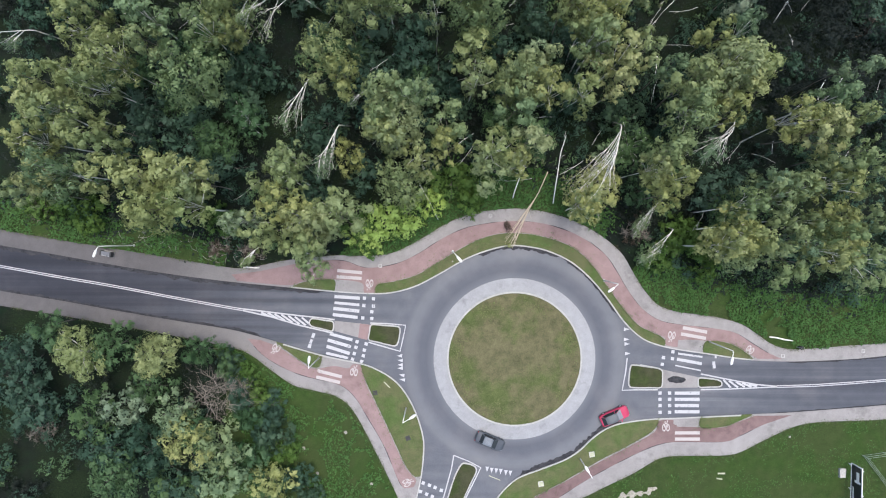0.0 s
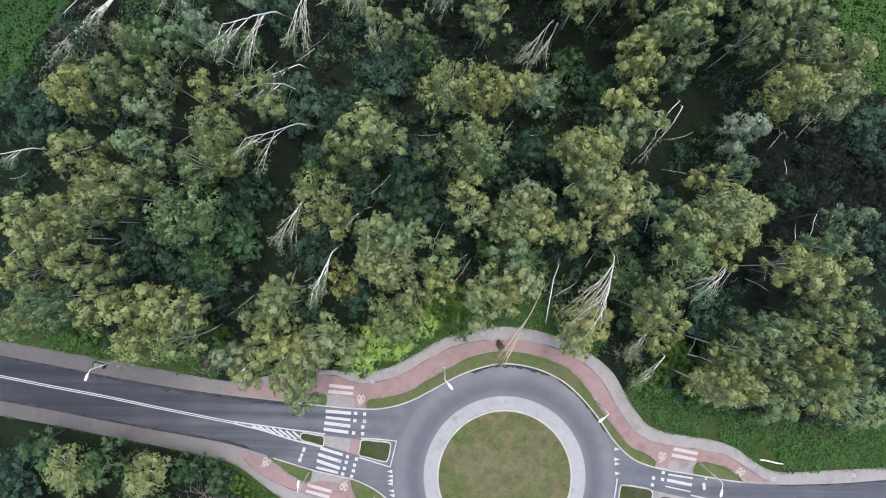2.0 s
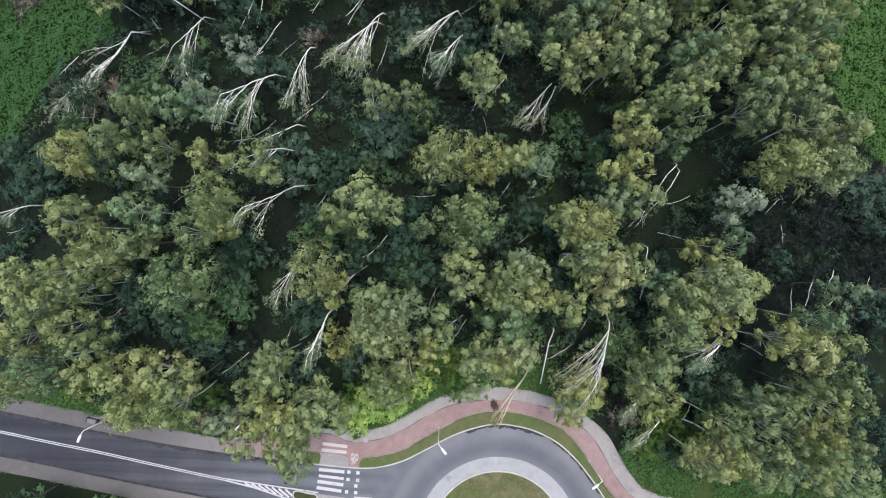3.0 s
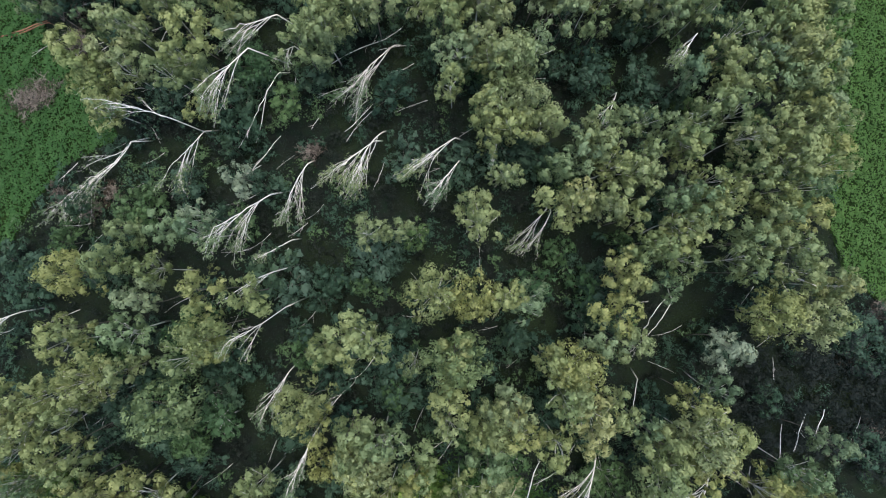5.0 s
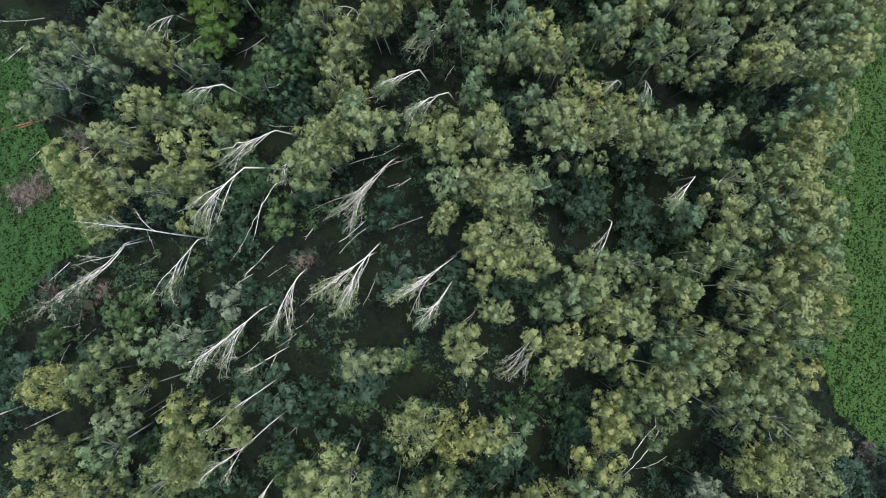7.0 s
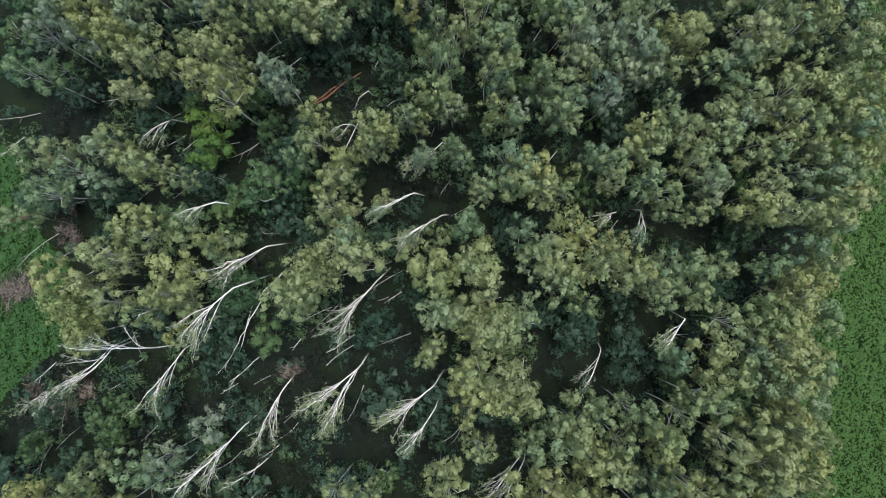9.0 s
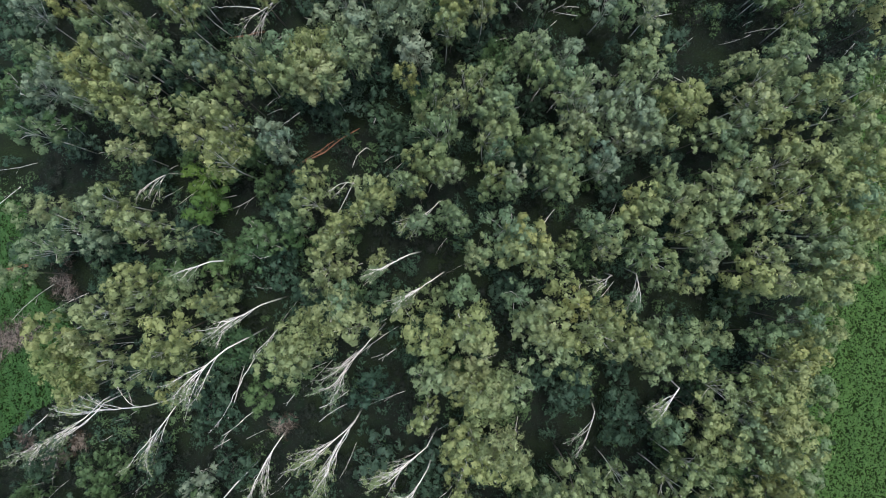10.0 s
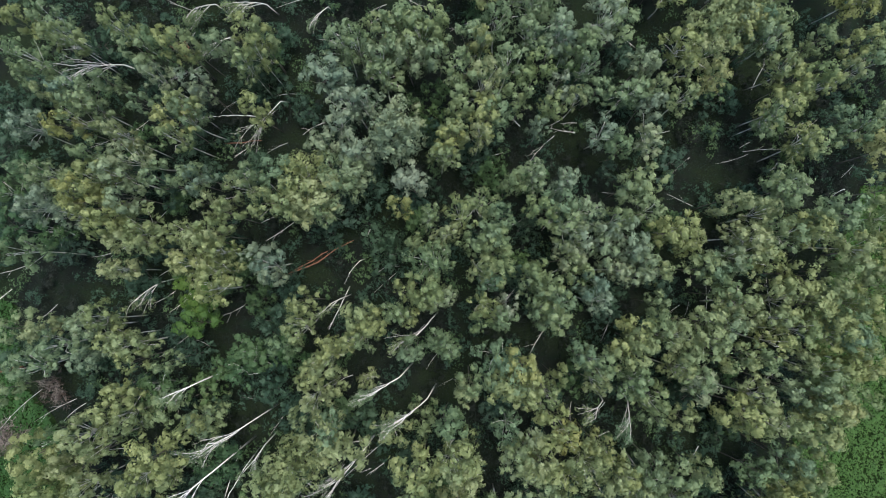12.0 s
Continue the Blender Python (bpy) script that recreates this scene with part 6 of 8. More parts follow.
for x, y, h, r in (
    (51.5, 147.1, 15.3, 2.9), (-5.8, 143.9, 17, 3.04), (-48.3, 146.1, 14.5, 2.94), (7.5, 153.6, 14.1, 3.18), (-22.2, 143, 15.2, 3.24), (-61.2, 159.5, 13.9, 3.04),
    (-4.6, 143, 15.8, 2.51), (-56.6, 159.8, 14.7, 2.84), (-16.1, 153, 16.6, 2.73), (-49, 142, 16.7, 2.87), (33.2, 145.9, 14.4, 3.16), (-49.7, 144.9, 15.5, 3.13),
    (-7.5, 145.4, 13.2, 3.04), (5.8, 151.6, 13, 2.42), (-67.9, 158.9, 13.6, 3.25), (-45, 144.2, 14.5, 3.07), (-47.9, 142.1, 12.1, 3.17), (-44.6, 157.9, 16.5, 2.87),
    (-65.2, 157.8, 16.9, 2.6), (26.7, 144.8, 14.7, 3.29), (-38.1, 141.1, 14.1, 2.7), (-38.5, 148.6, 14.3, 2.81), (-30.7, 151, 13, 3.09), (-41.9, 151.1, 16.2, 2.77),
):
    plant("olive", x, y, h, r)
for x, y, h, r in (
    (28.4, 149.2, 16.1, 3.03), (-67.1, 143.8, 14.1, 2.5), (27.3, 149.9, 16.1, 3.3), (-1.7, 148, 16.9, 3.12),
):
    plant("olive", x, y, h, r)
for x, y, h, r in (
    (-46.9, 145.1, 13.3, 3.35), (16.5, 153.4, 12.9, 2.54), (-44.9, 150.5, 16.7, 2.74), (-53.8, 148.9, 13.1, 2.43), (7.2, 156.2, 15.2, 2.66), (-33, 149.8, 15.4, 3.2),
    (-53.7, 152, 13.3, 2.76), (18.9, 150.3, 16.4, 3.32), (20.7, 151.2, 14.4, 2.87), (20.5, 148.3, 15.2, 2.63), (38.7, 154.8, 16.5, 2.93), (45.5, 152.7, 15.6, 3.25),
    (-14.8, 155.7, 12.6, 2.78), (44.1, 158.1, 14.8, 3.23), (31.6, 144.8, 14.9, 3.12),
):
    plant("yellow", x, y, h, r)

# lime-green shrubs over the footway, the leafy top of the leaning birch, and the ragged edge along the field
for tint, x, y, h, r in (
    ("lime", -8.6, 2.6, 6.6, 3.4), ("lime", -4.8, 4.2, 7.0, 2.9), ("lime", -11.6, 1.2, 5.6, 2.6), ("lime", -1.6, 6.4, 4.8, 2.2), ("yellow", 19.2, 5.4, 15.4, 2.1), ("yellow", -14.91, 23.5, 23.3, 3.36), ("yellow", 17.62, 50.82, 21, 3.11),
    ("yellow", 54.2, 126.5, 15.8, 2.6), ("olive", 54.4, 121.6, 16.2, 2.7), ("yellow", 54.0, 117.4, 16.4, 2.4), ("olive", 54.6, 112.6, 16.6, 2.7), ("yellow", 54.8, 107.4, 16.4, 2.5),
    ("yellow", 54.9, 102.3, 16.2, 2.6), ("olive", 54.4, 98.4, 16.5, 2.4), ("yellow", 53.2, 131.6, 15.5, 2.8), ("olive", 54.6, 136.5, 15.2, 2.8),
):
    plant(tint, x, y, h, r)


BOWED = []


def bent_birch(bx, by, tx, ty, h, s, low=None, leafy=0):
    """A pale birch bowed over to one side, its limbs fanning out and hanging at the tip."""
    BOWED.append((bx, by, tx, ty))
    root = new("bowed_birch")
    root.location = (bx, by, 0)
    reach = Vector((tx - bx, ty - by, 0))
    side = Vector((-reach.y, reach.x, 0)).normalized()
    length = reach.length
    heading = math.atan2(reach.y, reach.x)
    line, rad = [], []
    low = 0.52 * h if low is None else low
    wob = rng.normal(scale=0.03 * length)
    for i in range(10):
        t = i / 9
        p = reach * (0.58 * t) + side * (wob * math.sin(math.pi * t) + rng.normal(scale=0.01) * length * t)
        line.append((p.x, p.y, low + (h - low) * 0.95 * t ** 0.85))
        rad.append((0.05 + 0.034 * s) * (1.15 - 0.7 * t))
    foot = -reach * 0.05 * (1 + 0.3 * low)
    pieces, twigs, tips = [tube([(foot.x, foot.y, -0.1), (foot.x * 0.5, foot.y * 0.5, low * 0.5)] + line, [rad[0] * 1.3, rad[0] * 1.15] + rad, 6)], [], []

    def limb(a, turn, rise, size, thick, depth):
        """A crooked limb that forks and lets thin twigs hang from it."""
        knots, aim = [a], turn
        for j in range(5):
            aim += rng.normal(scale=0.085)
            knots.append(knots[-1] + size / 5 * Vector((math.cos(aim), math.sin(aim), rise - 0.09 * j)))
        taper = [thick * (1 - (0.07 if depth else 0.13) * j) for j in range(6)]
        pieces.append(tube([tuple(q) for q in knots], taper, 4))
        for j in range(3, 6):
            for _ in range(1):
                out, drop = aim + rng.normal(scale=0.32), rng.uniform(0.1, 0.5)
                reach_out = size * rng.uniform(0.2, 0.36)
                mid = knots[j] + reach_out * 0.5 * Vector((math.cos(out), math.sin(out), -drop * 0.5))
                out += rng.normal(scale=0.3)
                tip = mid + reach_out * 0.5 * Vector((math.cos(out), math.sin(out), -drop * 1.6))
                twigs.append(tube([tuple(knots[j]), tuple(mid), tuple(tip)], [0.02, 0.016, 0.008], 3))
                tips.append(tip)
        if depth:
            sign = rng.choice((-1, 1))
            limb(knots[5], aim + sign * rng.uniform(0.04, 0.14), rise - rng.uniform(0.1, 0.3), size * rng.uniform(0.55, 0.85), taper[5], depth - 1)
            limb(knots[3], aim - sign * rng.uniform(0.1, 0.24), rise - 0.1, size * rng.uniform(0.5, 0.8), taper[3] * 0.8, depth - 1)

    for k in range(3 + int(4 * s + 0.15 * length) if s > 0.3 else 1):
        i = int(rng.integers(1, 8)) if k else 9
        limb(Vector(line[i]), heading + rng.normal(scale=0.06) + (0.07 if k % 2 else -0.07) * (k > 0), rng.uniform(-0.1, 0.2), length * ((0.16 if s > 0.55 else 0.2) + 0.026 * (9 - i)), rad[i] * (0.85 if k == 0 else 0.6), 2 if s > 0.55 else 1)
    mesh_object("trunk", *join_geometry(pieces), BIRCH_BARK, root, smooth=True)
    tagged(mesh_object("twig_spray", *join_geometry(twigs), PALE_TWIG, root), kind="stuff")
    if s > 0.3:
        lobes = [(p.x, p.y, p.z - 0.2, rng.uniform(0.3, 0.7)) for p in tips[::3 if leafy < 1 else 1]]
        sprays(*leaf_cloud(lobes, 24, 0.22, 0.6)[:4], "foliage", LEAVES["grey" if leafy < 1 else "yellow"], root, "thin grey-green leaves hanging at the tips")
    tagged(root, "pale bowed birch with bare fanned limbs and thin leaves" if s > 0.3 else "thin bare leaning birch stem", "birch tree", "bowed birches")


for bx, by, tx, ty, h, s, low, leafy in (
    (-8.03, 74.70, -14.55, 62.42, 9.0, 1.0, 2.7, 0),
    (-8.85, 61.12, -12.10, 50.16, 10.2, 1.15, 3.5, 0),
    (2.20, 60.50, -5.12, 52.82, 10.8, 0.8, 7.0, 0),
    (2.98, 57.39, -1.01, 50.20, 11.5, 0.7, 6.0, 0),
    (-26.90, 69.60, -34.44, 60.17, 12.4, 0.9, 11.5, 0),
    (-24.48, 75.89, -33.12, 69.07, 12.2, 0.7, 8.0, 0),
    (-34.58, 58.99, -38.20, 48.12, 10.8, 0.6, 5.0, 0),
    (-45.70, 56.80, -55.69, 46.98, 3.5, 0.6, 4.0, 0),
    (-46.32, 56.97, -61.07, 42.34, 2.2, 0.6, 3.0, 0),
    (-23.30, 50.30, -29.34, 40.56, 18.5, 1.1, 7.4, 0),
    (-36.80, 59.40, -45.52, 59.52, 18.7, 0.5, 9.4, 0),
    (-0.80, 84.50, -6.41, 78.71, 13.3, 0.85, 7.6, 0),
    (-5.20, 86.80, -11.12, 81.83, 12.4, 0.85, 8.9, 0),
    (33.60, 76.00, 30.13, 70.65, 14.0, 0.6, 12.2, 0),
    (-31.59, 80.68, -35.84, 77.52, 14.0, 0.85, 11.0, 0),
    (25.22, 17.04, 18.90, 4.60, 16.5, 1.0, 8.0, 1),
    (39.14, 16.92, 33.97, 11.59, 15.0, 0.8, 12.0, 0),
    (-14.42, 16.74, -16.81, 8.64, 13.0, 1.0, 8.0, 0),
    (-19.72, 34.55, -26.87, 27.92, 18.0, 0.6, 8.0, 0),
    (-19.52, 55.75, -22.11, 44.72, 7.0, 0.8, 3.0, 0),
    (17.28, 51.41, 13.24, 43.88, 6.0, 0.4, 3.0, 0),
    (-19.66, 24.65, -23.67, 15.75, 6.0, 0.7, 3.0, 0),
    (34.05, 2.53, 30.04, -2.37, 3.5, 0.5, 4.5, 0),
    (32.55, 7.23, 28.07, 2.06, 4.0, 0.6, 5.0, 0),
    (34.77, 20.05, 32.27, 13.99, 12.0, 0.3, 10.0, 0),
):
    bent_birch(bx, by, tx, ty, h, s, low, leafy)
for bx, by, tx, ty, h, s in (
    (-9.76, 59.81, -17.08, 51.89, 7, .8),
    (8.05, 61.54, 7.12, 55.89, 10, .4),
):
    bent_birch(bx, by, tx, ty, h, s)
for bx, by, tx, ty, h, s in (
    (-21.12, 39.52, -25.33, 34.64, 19, .5),
    (16.59, 51.75, 11.3, 43.76, 6, .4),
    (-22.32, 72.49, -23.79, 68.04, 10, .4),
    (-20.82, 44.12, -25.8, 39.98, 7, .5),
    (-2.69, 95.28, -8.06, 89.14, 10, .6),
    (23.78, 89.3, 20.08, 86.13, 12, .5),
    (27.13, 90.24, 26.27, 84.65, 12, .6),
    (-42.92, 91.99, -45.97, 85.9, 8, .5),
    (-14.95, 101.34, -16.12, 97.37, 7, .3),
):
    bent_birch(bx, by, tx, ty, h, s)
for bx, by, tx, ty, h, s in (
    (-16.02, 95.5, -18.28, 92.21, 11, .4),
    (35.88, 40.43, 28.24, 30.3, 5, .2),
    (36.32, 39.6, 28.91, 29.98, 5, .2),
    (31.49, 27.88, 29.15, 20.26, 8, .2),
    (-7.01, 28.18, -9.68, 24.18, 7, .3),
    (-58.81, 30.56, -63.35, 27.21, 10, .8),
    (-10.32, 23.25, -13.42, 19.73, 6, .4),
    (39.62, 6.52, 36.78, 2.34, 5, .3),
    (-27.73, -0.66, -30.23, -3.36, 3, .6),
):
    bent_birch(bx, by, tx, ty, h, s)
for bx, by, tx, ty, h, s in (
    (34.09, 0.02, 29.2, -2.08, 4, .7),
    (-55.87, 122.49, -68.12, 117.63, 9, .8),
    (-32.16, 122.43, -36.94, 112.85, 6, .4),
    (-35.62, 119.46, -44.68, 116.6, 5, .3),
    (-41.95, 130.37, -45.45, 124.97, 6, .5),
    (-37.19, 136.2, -42.69, 132.51, 8, .6),
    (-44.68, 134.58, -47.2, 129.8, 8, .6),
    (-28.31, 138.24, -29.89, 132.91, 6, .4),
    (-60.41, 123.02, -65.71, 123.82, 10, .4),
    (-24.52, 68.57, -26.96, 55.48, 9, .2),
    (48.68, 80.09, 44.08, 73.98, 16, .8),
    (25.26, 69.47, 22, 62.37, 9, .4),
):
    bent_birch(bx, by, tx, ty, h, s)


# ---- undergrowth, herbs and the far wood ----
def inside(x, y, outline):
    hit = False
    for (ax, ay), (bx, by) in zip(outline, outline[-1:] + outline[:-1]):
        if (ay > y) != (by > y) and x < ax + (bx - ax) * (y - ay) / (by - ay):
            hit = not hit
    return hit


PX, PY = np.array(NORTH_PATH).T
QX, QY = np.array(SOUTHWEST_PATH).T


def in_wood(x, y):
    if y > np.interp(x, PX, PY) + 1.6:
        return not inside(x, y, WEST_FIELD) and not inside(x, y, EAST_FIELD)
    return x < QX.max() and y < np.interp(x, QX, QY) - 2.5 and not inside(x, y, SW_GRASS) and (x < -66 or noise.noise((x * 0.2, y * 0.2, 2.0)) > 0.02)


OPEN_GLADES = ([(-27.6, 92.7), (-29.4, 96.6), (-17.8, 107.0), (-14.6, 104.2)], [(26.5, 134.8), (39.7, 137.7), (41.3, 125.0), (29.8, 122.5)], [(-67.8, 92.3), (-48.5, 95.6), (-47.2, 88.9), (-66.5, 85.6)])


def clear_of_bows(x, y):
    return all(min(math.hypot(bx + (tx - bx) * t - x, by + (ty - by) * t - y) for t in (0, 0.33, 0.66, 1)) > 3.6 for bx, by, tx, ty in BOWED)


# young trees that fill the gaps below the birches
planted = 0
while planted < 150:
    x, y = rng.uniform(-52, 50), rng.uniform(12, 142)
    if in_wood(x, y) and clear_of_bows(x, y) and not any(inside(x, y, g) for g in OPEN_GLADES) and noise.noise((x * 0.07, y * 0.07, 3.0)) > -0.22 and not (x > 28 and y < 60):
        plant("teal" if rng.random() < 0.62 else "green", x, y, rng.uniform(4.6, 8.2), rng.uniform(1.6, 2.9))
        planted += 1
for size in MOULDS.values():
    for mould in size:
        for o in (*mould.children, mould):
            bpy.data.objects.remove(o)


DARK_GAP = [(42, 37), (48, 33), (45, 27), (50, 20), (58, 18), (72, 16), (74, 40), (60, 38)]


def sheltered(x, y):
    """Under the trees, off the open grass along the footways."""
    return in_wood(x, y) and not any(inside(x, y, g) for g in (N_GRASS, NM_GRASS, NE_GRASS)) and not (inside(x, y, DARK_GAP) and noise.noise((x * 0.3, y * 0.3, 5.0)) < 0.2)


def clumps(count, x0, x1, y0, y1, allowed, low, high, r_low, r_high, per, size, flat=0.6):
    c, nn, dd, ss = [], [], [], []
    made = 0
    while made < count:
        x, y = rng.uniform(x0, x1), rng.uniform(y0, y1)
        made += 1
        if not allowed(x, y):
            continue
        r, z = rng.uniform(r_low, r_high), rng.uniform(low, high)
        lobes = [(x + r * rng.normal(scale=0.55), y + r * rng.normal(scale=0.55), z * rng.uniform(0.45, 1.0), r * rng.uniform(0.4, 0.7)) for _ in range(4)]
        a, b, e, s, _ = leaf_cloud(lobes, per / 4, size, 0.4)
        a[:, 2] = np.maximum(a[:, 2], 0.12)
        c.append(a)
        nn.append(b + (0, 0, flat))
        dd.append(e)
        ss.append(s)
    return np.concatenate(c), np.concatenate(nn), np.concatenate(dd), np.concatenate(ss)


for tint, count, low, high, label in (("teal", 1700, 0.5, 4.5, "dark blue-green bushes filling the wood's floor"), ("green", 700, 0.4, 3.5, "mid-green saplings and ferns under the birches"), ("shade", 1900, 0.4, 3.0, "brambles and ferns under the trees, shade painted into their leaf colour")):
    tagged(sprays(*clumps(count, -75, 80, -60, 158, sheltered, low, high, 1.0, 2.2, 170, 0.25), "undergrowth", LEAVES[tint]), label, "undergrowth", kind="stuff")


def herbs(name, outline, per_square_metre, size, low, high, tint, label, rows=0.0, angle=0.0, gaps=False):
    """Low leaves scattered over a piece of ground, in rough rows where it is sown."""
    p = np.array(outline)
    x0, y0, x1, y1 = *np.maximum(p.min(0), (-75, -60)), *np.minimum(p.max(0), (75, 150))
    n = int((x1 - x0) * (y1 - y0) * per_square_metre)
    q = rng.uniform((x0, y0), (x1, y1), (n, 2))
    if rows:
        c, s = math.cos(angle), math.sin(angle)
        u, w = q[:, 0] * c + q[:, 1] * s, -q[:, 0] * s + q[:, 1] * c
        w = np.round(w / rows) * rows + rng.normal(scale=rows * 0.3, size=n)
        q = np.stack([u * c - w * s, u * s + w * c], 1)
    q = q[[inside(x, y, outline) and (not gaps or noise.noise((x * 0.22, y * 0.22, 4.0)) + 0.5 * noise.noise((x * 0.8, y * 0.8, 8.0)) > gaps) for x, y in q]]
    z = np.array([low + (high - low) * max(0, 0.5 + noise.noise((x * 0.6, y * 0.6, 7.0))) for x, y in q]) * rng.uniform(0.7, 1.15, len(q))
    centres = np.column_stack([q, z])
    normals = rng.normal(scale=0.32, size=(len(q), 3)) + (0, 0, 1)
    tagged(sprays(centres, normals, rng.normal(size=(len(q), 3)), rng.uniform(0.6, 1.4, len(q)) * size, name, LEAVES[tint]), label, "herbs", kind="stuff")


herbs("meadow_herbs", WEST_FIELD, 26, 0.36, 0.2, 1.2, "herb", "tall green nettles and weeds in the meadow")
herbs("crop_leaves", EAST_FIELD, 24, 0.34, 0.15, 0.9, "herb", "green crop leaves in rough rows", 0.95, radians(82))
herbs("bank_herbs", SW_GRASS, 20, 0.26, 0.05, 0.8, "herb", "low nettles and weeds on the grass bank", gaps=-0.04)
herbs("bank_herbs", NE_GRASS, 26, 0.28, 0.05, 0.9, "herb", "low weeds on the sloping bank", gaps=-0.3)
herbs("bank_herbs", NM_GRASS, 24, 0.28, 0.05, 0.8, "herb", "bright nettles at the edge of the wood")
herbs("bank_herbs", N_GRASS, 26, 0.28, 0.05, 0.9, "herb", "low weeds beside the footway", gaps=-0.25)
herbs("lawn_herbs", SE_GRASS, 12, 0.16, 0.03, 0.12, "herb", "tufts of grass and clover in the lawn", gaps=-0.03)
herbs("island_herbs", arc(*CENTRE, 9.9, 0, 360, 40), 9, 0.2, 0.3, 0.45, "tuft", "tufts of coarse grass on the round island", gaps=-0.02)

# the gap's deep shade is painted in with near-black leaves
tagged(sprays(*clumps(420, 42, 74, 14, 42, lambda x, y: inside(x, y, DARK_GAP), 1.0, 6.0, 1.2, 2.4, 170, 0.24), "undergrowth", LEAVES["shade"]), "thicket in the gap of the wood, its shade painted as near-black leaves", "undergrowth", kind="stuff")

# ragged edges: tufts of grass and dry litter creeping over the paving
def fringe(line, per_metre, spread, z, size, tint, label):
    p = np.array(line)
    p = p[(np.abs(p[:, 0]) < 90) & (p[:, 1] > -60)]
    step = np.hypot(*np.diff(p, axis=0).T)
    at = rng.uniform(0, step.sum(), int(step.sum() * per_metre))
    run = np.concatenate([[0], np.cumsum(step)])
    q = np.column_stack([np.interp(at, run, p[:, 0]), np.interp(at, run, p[:, 1])])
    keep = np.array([noise.noise((x * 0.5, y * 0.5, 6.0)) + 0.6 * noise.noise((x * 2.0, y * 2.0, 1.0)) > -0.05 for x, y in q])
    q = q[keep] + rng.normal(scale=spread, size=(keep.sum(), 2))
    n = len(q)
    tagged(sprays(np.column_stack([q, np.full(n, z) + rng.uniform(0, 0.08, n)]), rng.normal(scale=0.3, size=(n, 3)) + (0, 0, 1), rng.normal(size=(n, 3)), rng.uniform(0.5, 1.4, n) * size, "edge_tufts", LEAVES[tint]), label, "grass", kind="stuff")


for line in (NORTH_PATH, SOUTHWEST_PATH, SOUTHEAST_PATH):
    fringe(line, 22, 0.16, 0.13, 0.13, "tuft", "coarse grass creeping over the edge of the footway")
    fringe(line, 14, 0.28, 0.12, 0.10, "brown", "dry litter along the edge of the footway")
for back in (N_GRASS[-7:], NM_GRASS[-7:], NE_GRASS[-7:]):
    fringe(back, 70, 1.3, 0.25, 0.32, "herb", "nettles creeping out from the wood")
    fringe(back, 60, 1.6, 0.4, 0.36, "shade", "brambles at the foot of the wood, coloured as dark as its shade")
for inner, edge, label in VERGES:
    fringe(inner, 30, 0.12, 0.17, 0.12, "tuft", "coarse grass along the edge of the verge")
    fringe(inner, 20, 0.7, 0.17, 0.11, "herb", "weeds and clover in the verge")

# ferns, brambles and moss, with the floor's shade put into their leaf colour
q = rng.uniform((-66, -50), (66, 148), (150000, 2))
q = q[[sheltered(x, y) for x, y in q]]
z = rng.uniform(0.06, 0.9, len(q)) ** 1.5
tagged(sprays(np.column_stack([q, z]), rng.normal(scale=0.45, size=(len(q), 3)) + (0, 0, 1), rng.normal(size=(len(q), 3)), rng.uniform(0.14, 0.32, len(q)), "floor_plants", LEAVES["shade"]), "ferns and brambles on the wood's floor, shade painted into their colour", "undergrowth", kind="stuff")

# fallen and leaning dead stems on the dark floor of the wood
pieces = []
while len(pieces) < 320:
    x, y = rng.uniform(-66, 66), rng.uniform(8, 145)
    if not in_wood(x, y) or (x > 15 and y < 100 and not inside(x, y, DARK_GAP) and rng.random() < 0.6):
        continue
    a, size, up = rng.normal(loc=3.95, scale=0.28) if rng.random() < 0.8 else rng.uniform(0, 6.28), rng.uniform(1.5, 6.0), abs(rng.normal(scale=0.5))
    z, thick = rng.uniform(0.1, 3.0), rng.uniform(0.025, 0.055)
    bow = rng.normal(scale=0.06)
    knots = [(x + size * t * math.cos(a + bow * t * 3), y + size * t * math.sin(a + bow * t * 3), z + up * size * t + 0.15 * math.sin(3 * t)) for t in (0, 0.33, 0.66, 1)]
    pieces.append(tube(knots, [thick, thick * 0.9, thick * 0.7, thick * 0.35], 4))
    for k in (1, 2):
        b = a + rng.choice((-1, 1)) * rng.uniform(0.2, 0.6)
        px, py, pz = knots[k]
        reach = size * rng.uniform(0.15, 0.35)
        pieces[-1] = join_geometry([pieces[-1], tube([(px, py, pz), (px + reach * math.cos(b), py + reach * math.sin(b), pz + 0.3 * reach)], [thick * 0.5, thick * 0.2], 3)])
tagged(mesh_object("dead_stems", *join_geometry(pieces), PALE_TWIG), "pale dead birch stems lying and leaning in the wood", "dead wood", kind="stuff")

# cut branches lying along the edge of the western footway
pieces = []
for k in range(120):
    t = rng.uniform(0, 1)
    i = int(t * 40) + 30
    x, y = NORTH_PATH[min(i, len(NORTH_PATH) - 1)]
    x, y = x + rng.normal(scale=0.4), y + rng.uniform(1.0, 3.6)
    if not (-66 < x < -28):
        continue
    a, size = rng.normal(loc=-0.3, scale=0.7), rng.uniform(0.4, 1.8)
    pieces.append(tube([(x, y, 0.2), (x + size * 0.5 * math.cos(a), y + size * 0.5 * math.sin(a), 0.45), (x + size * math.cos(a + 0.2), y + size * math.sin(a + 0.2), rng.uniform(0.2, 0.7))], [0.03, 0.024, 0.01], 4))
tagged(mesh_object("cut_branches", *join_geometry(pieces), GREY_STEM), "pale cut branches lying along the edge of the wood", "dead wood", kind="stuff")

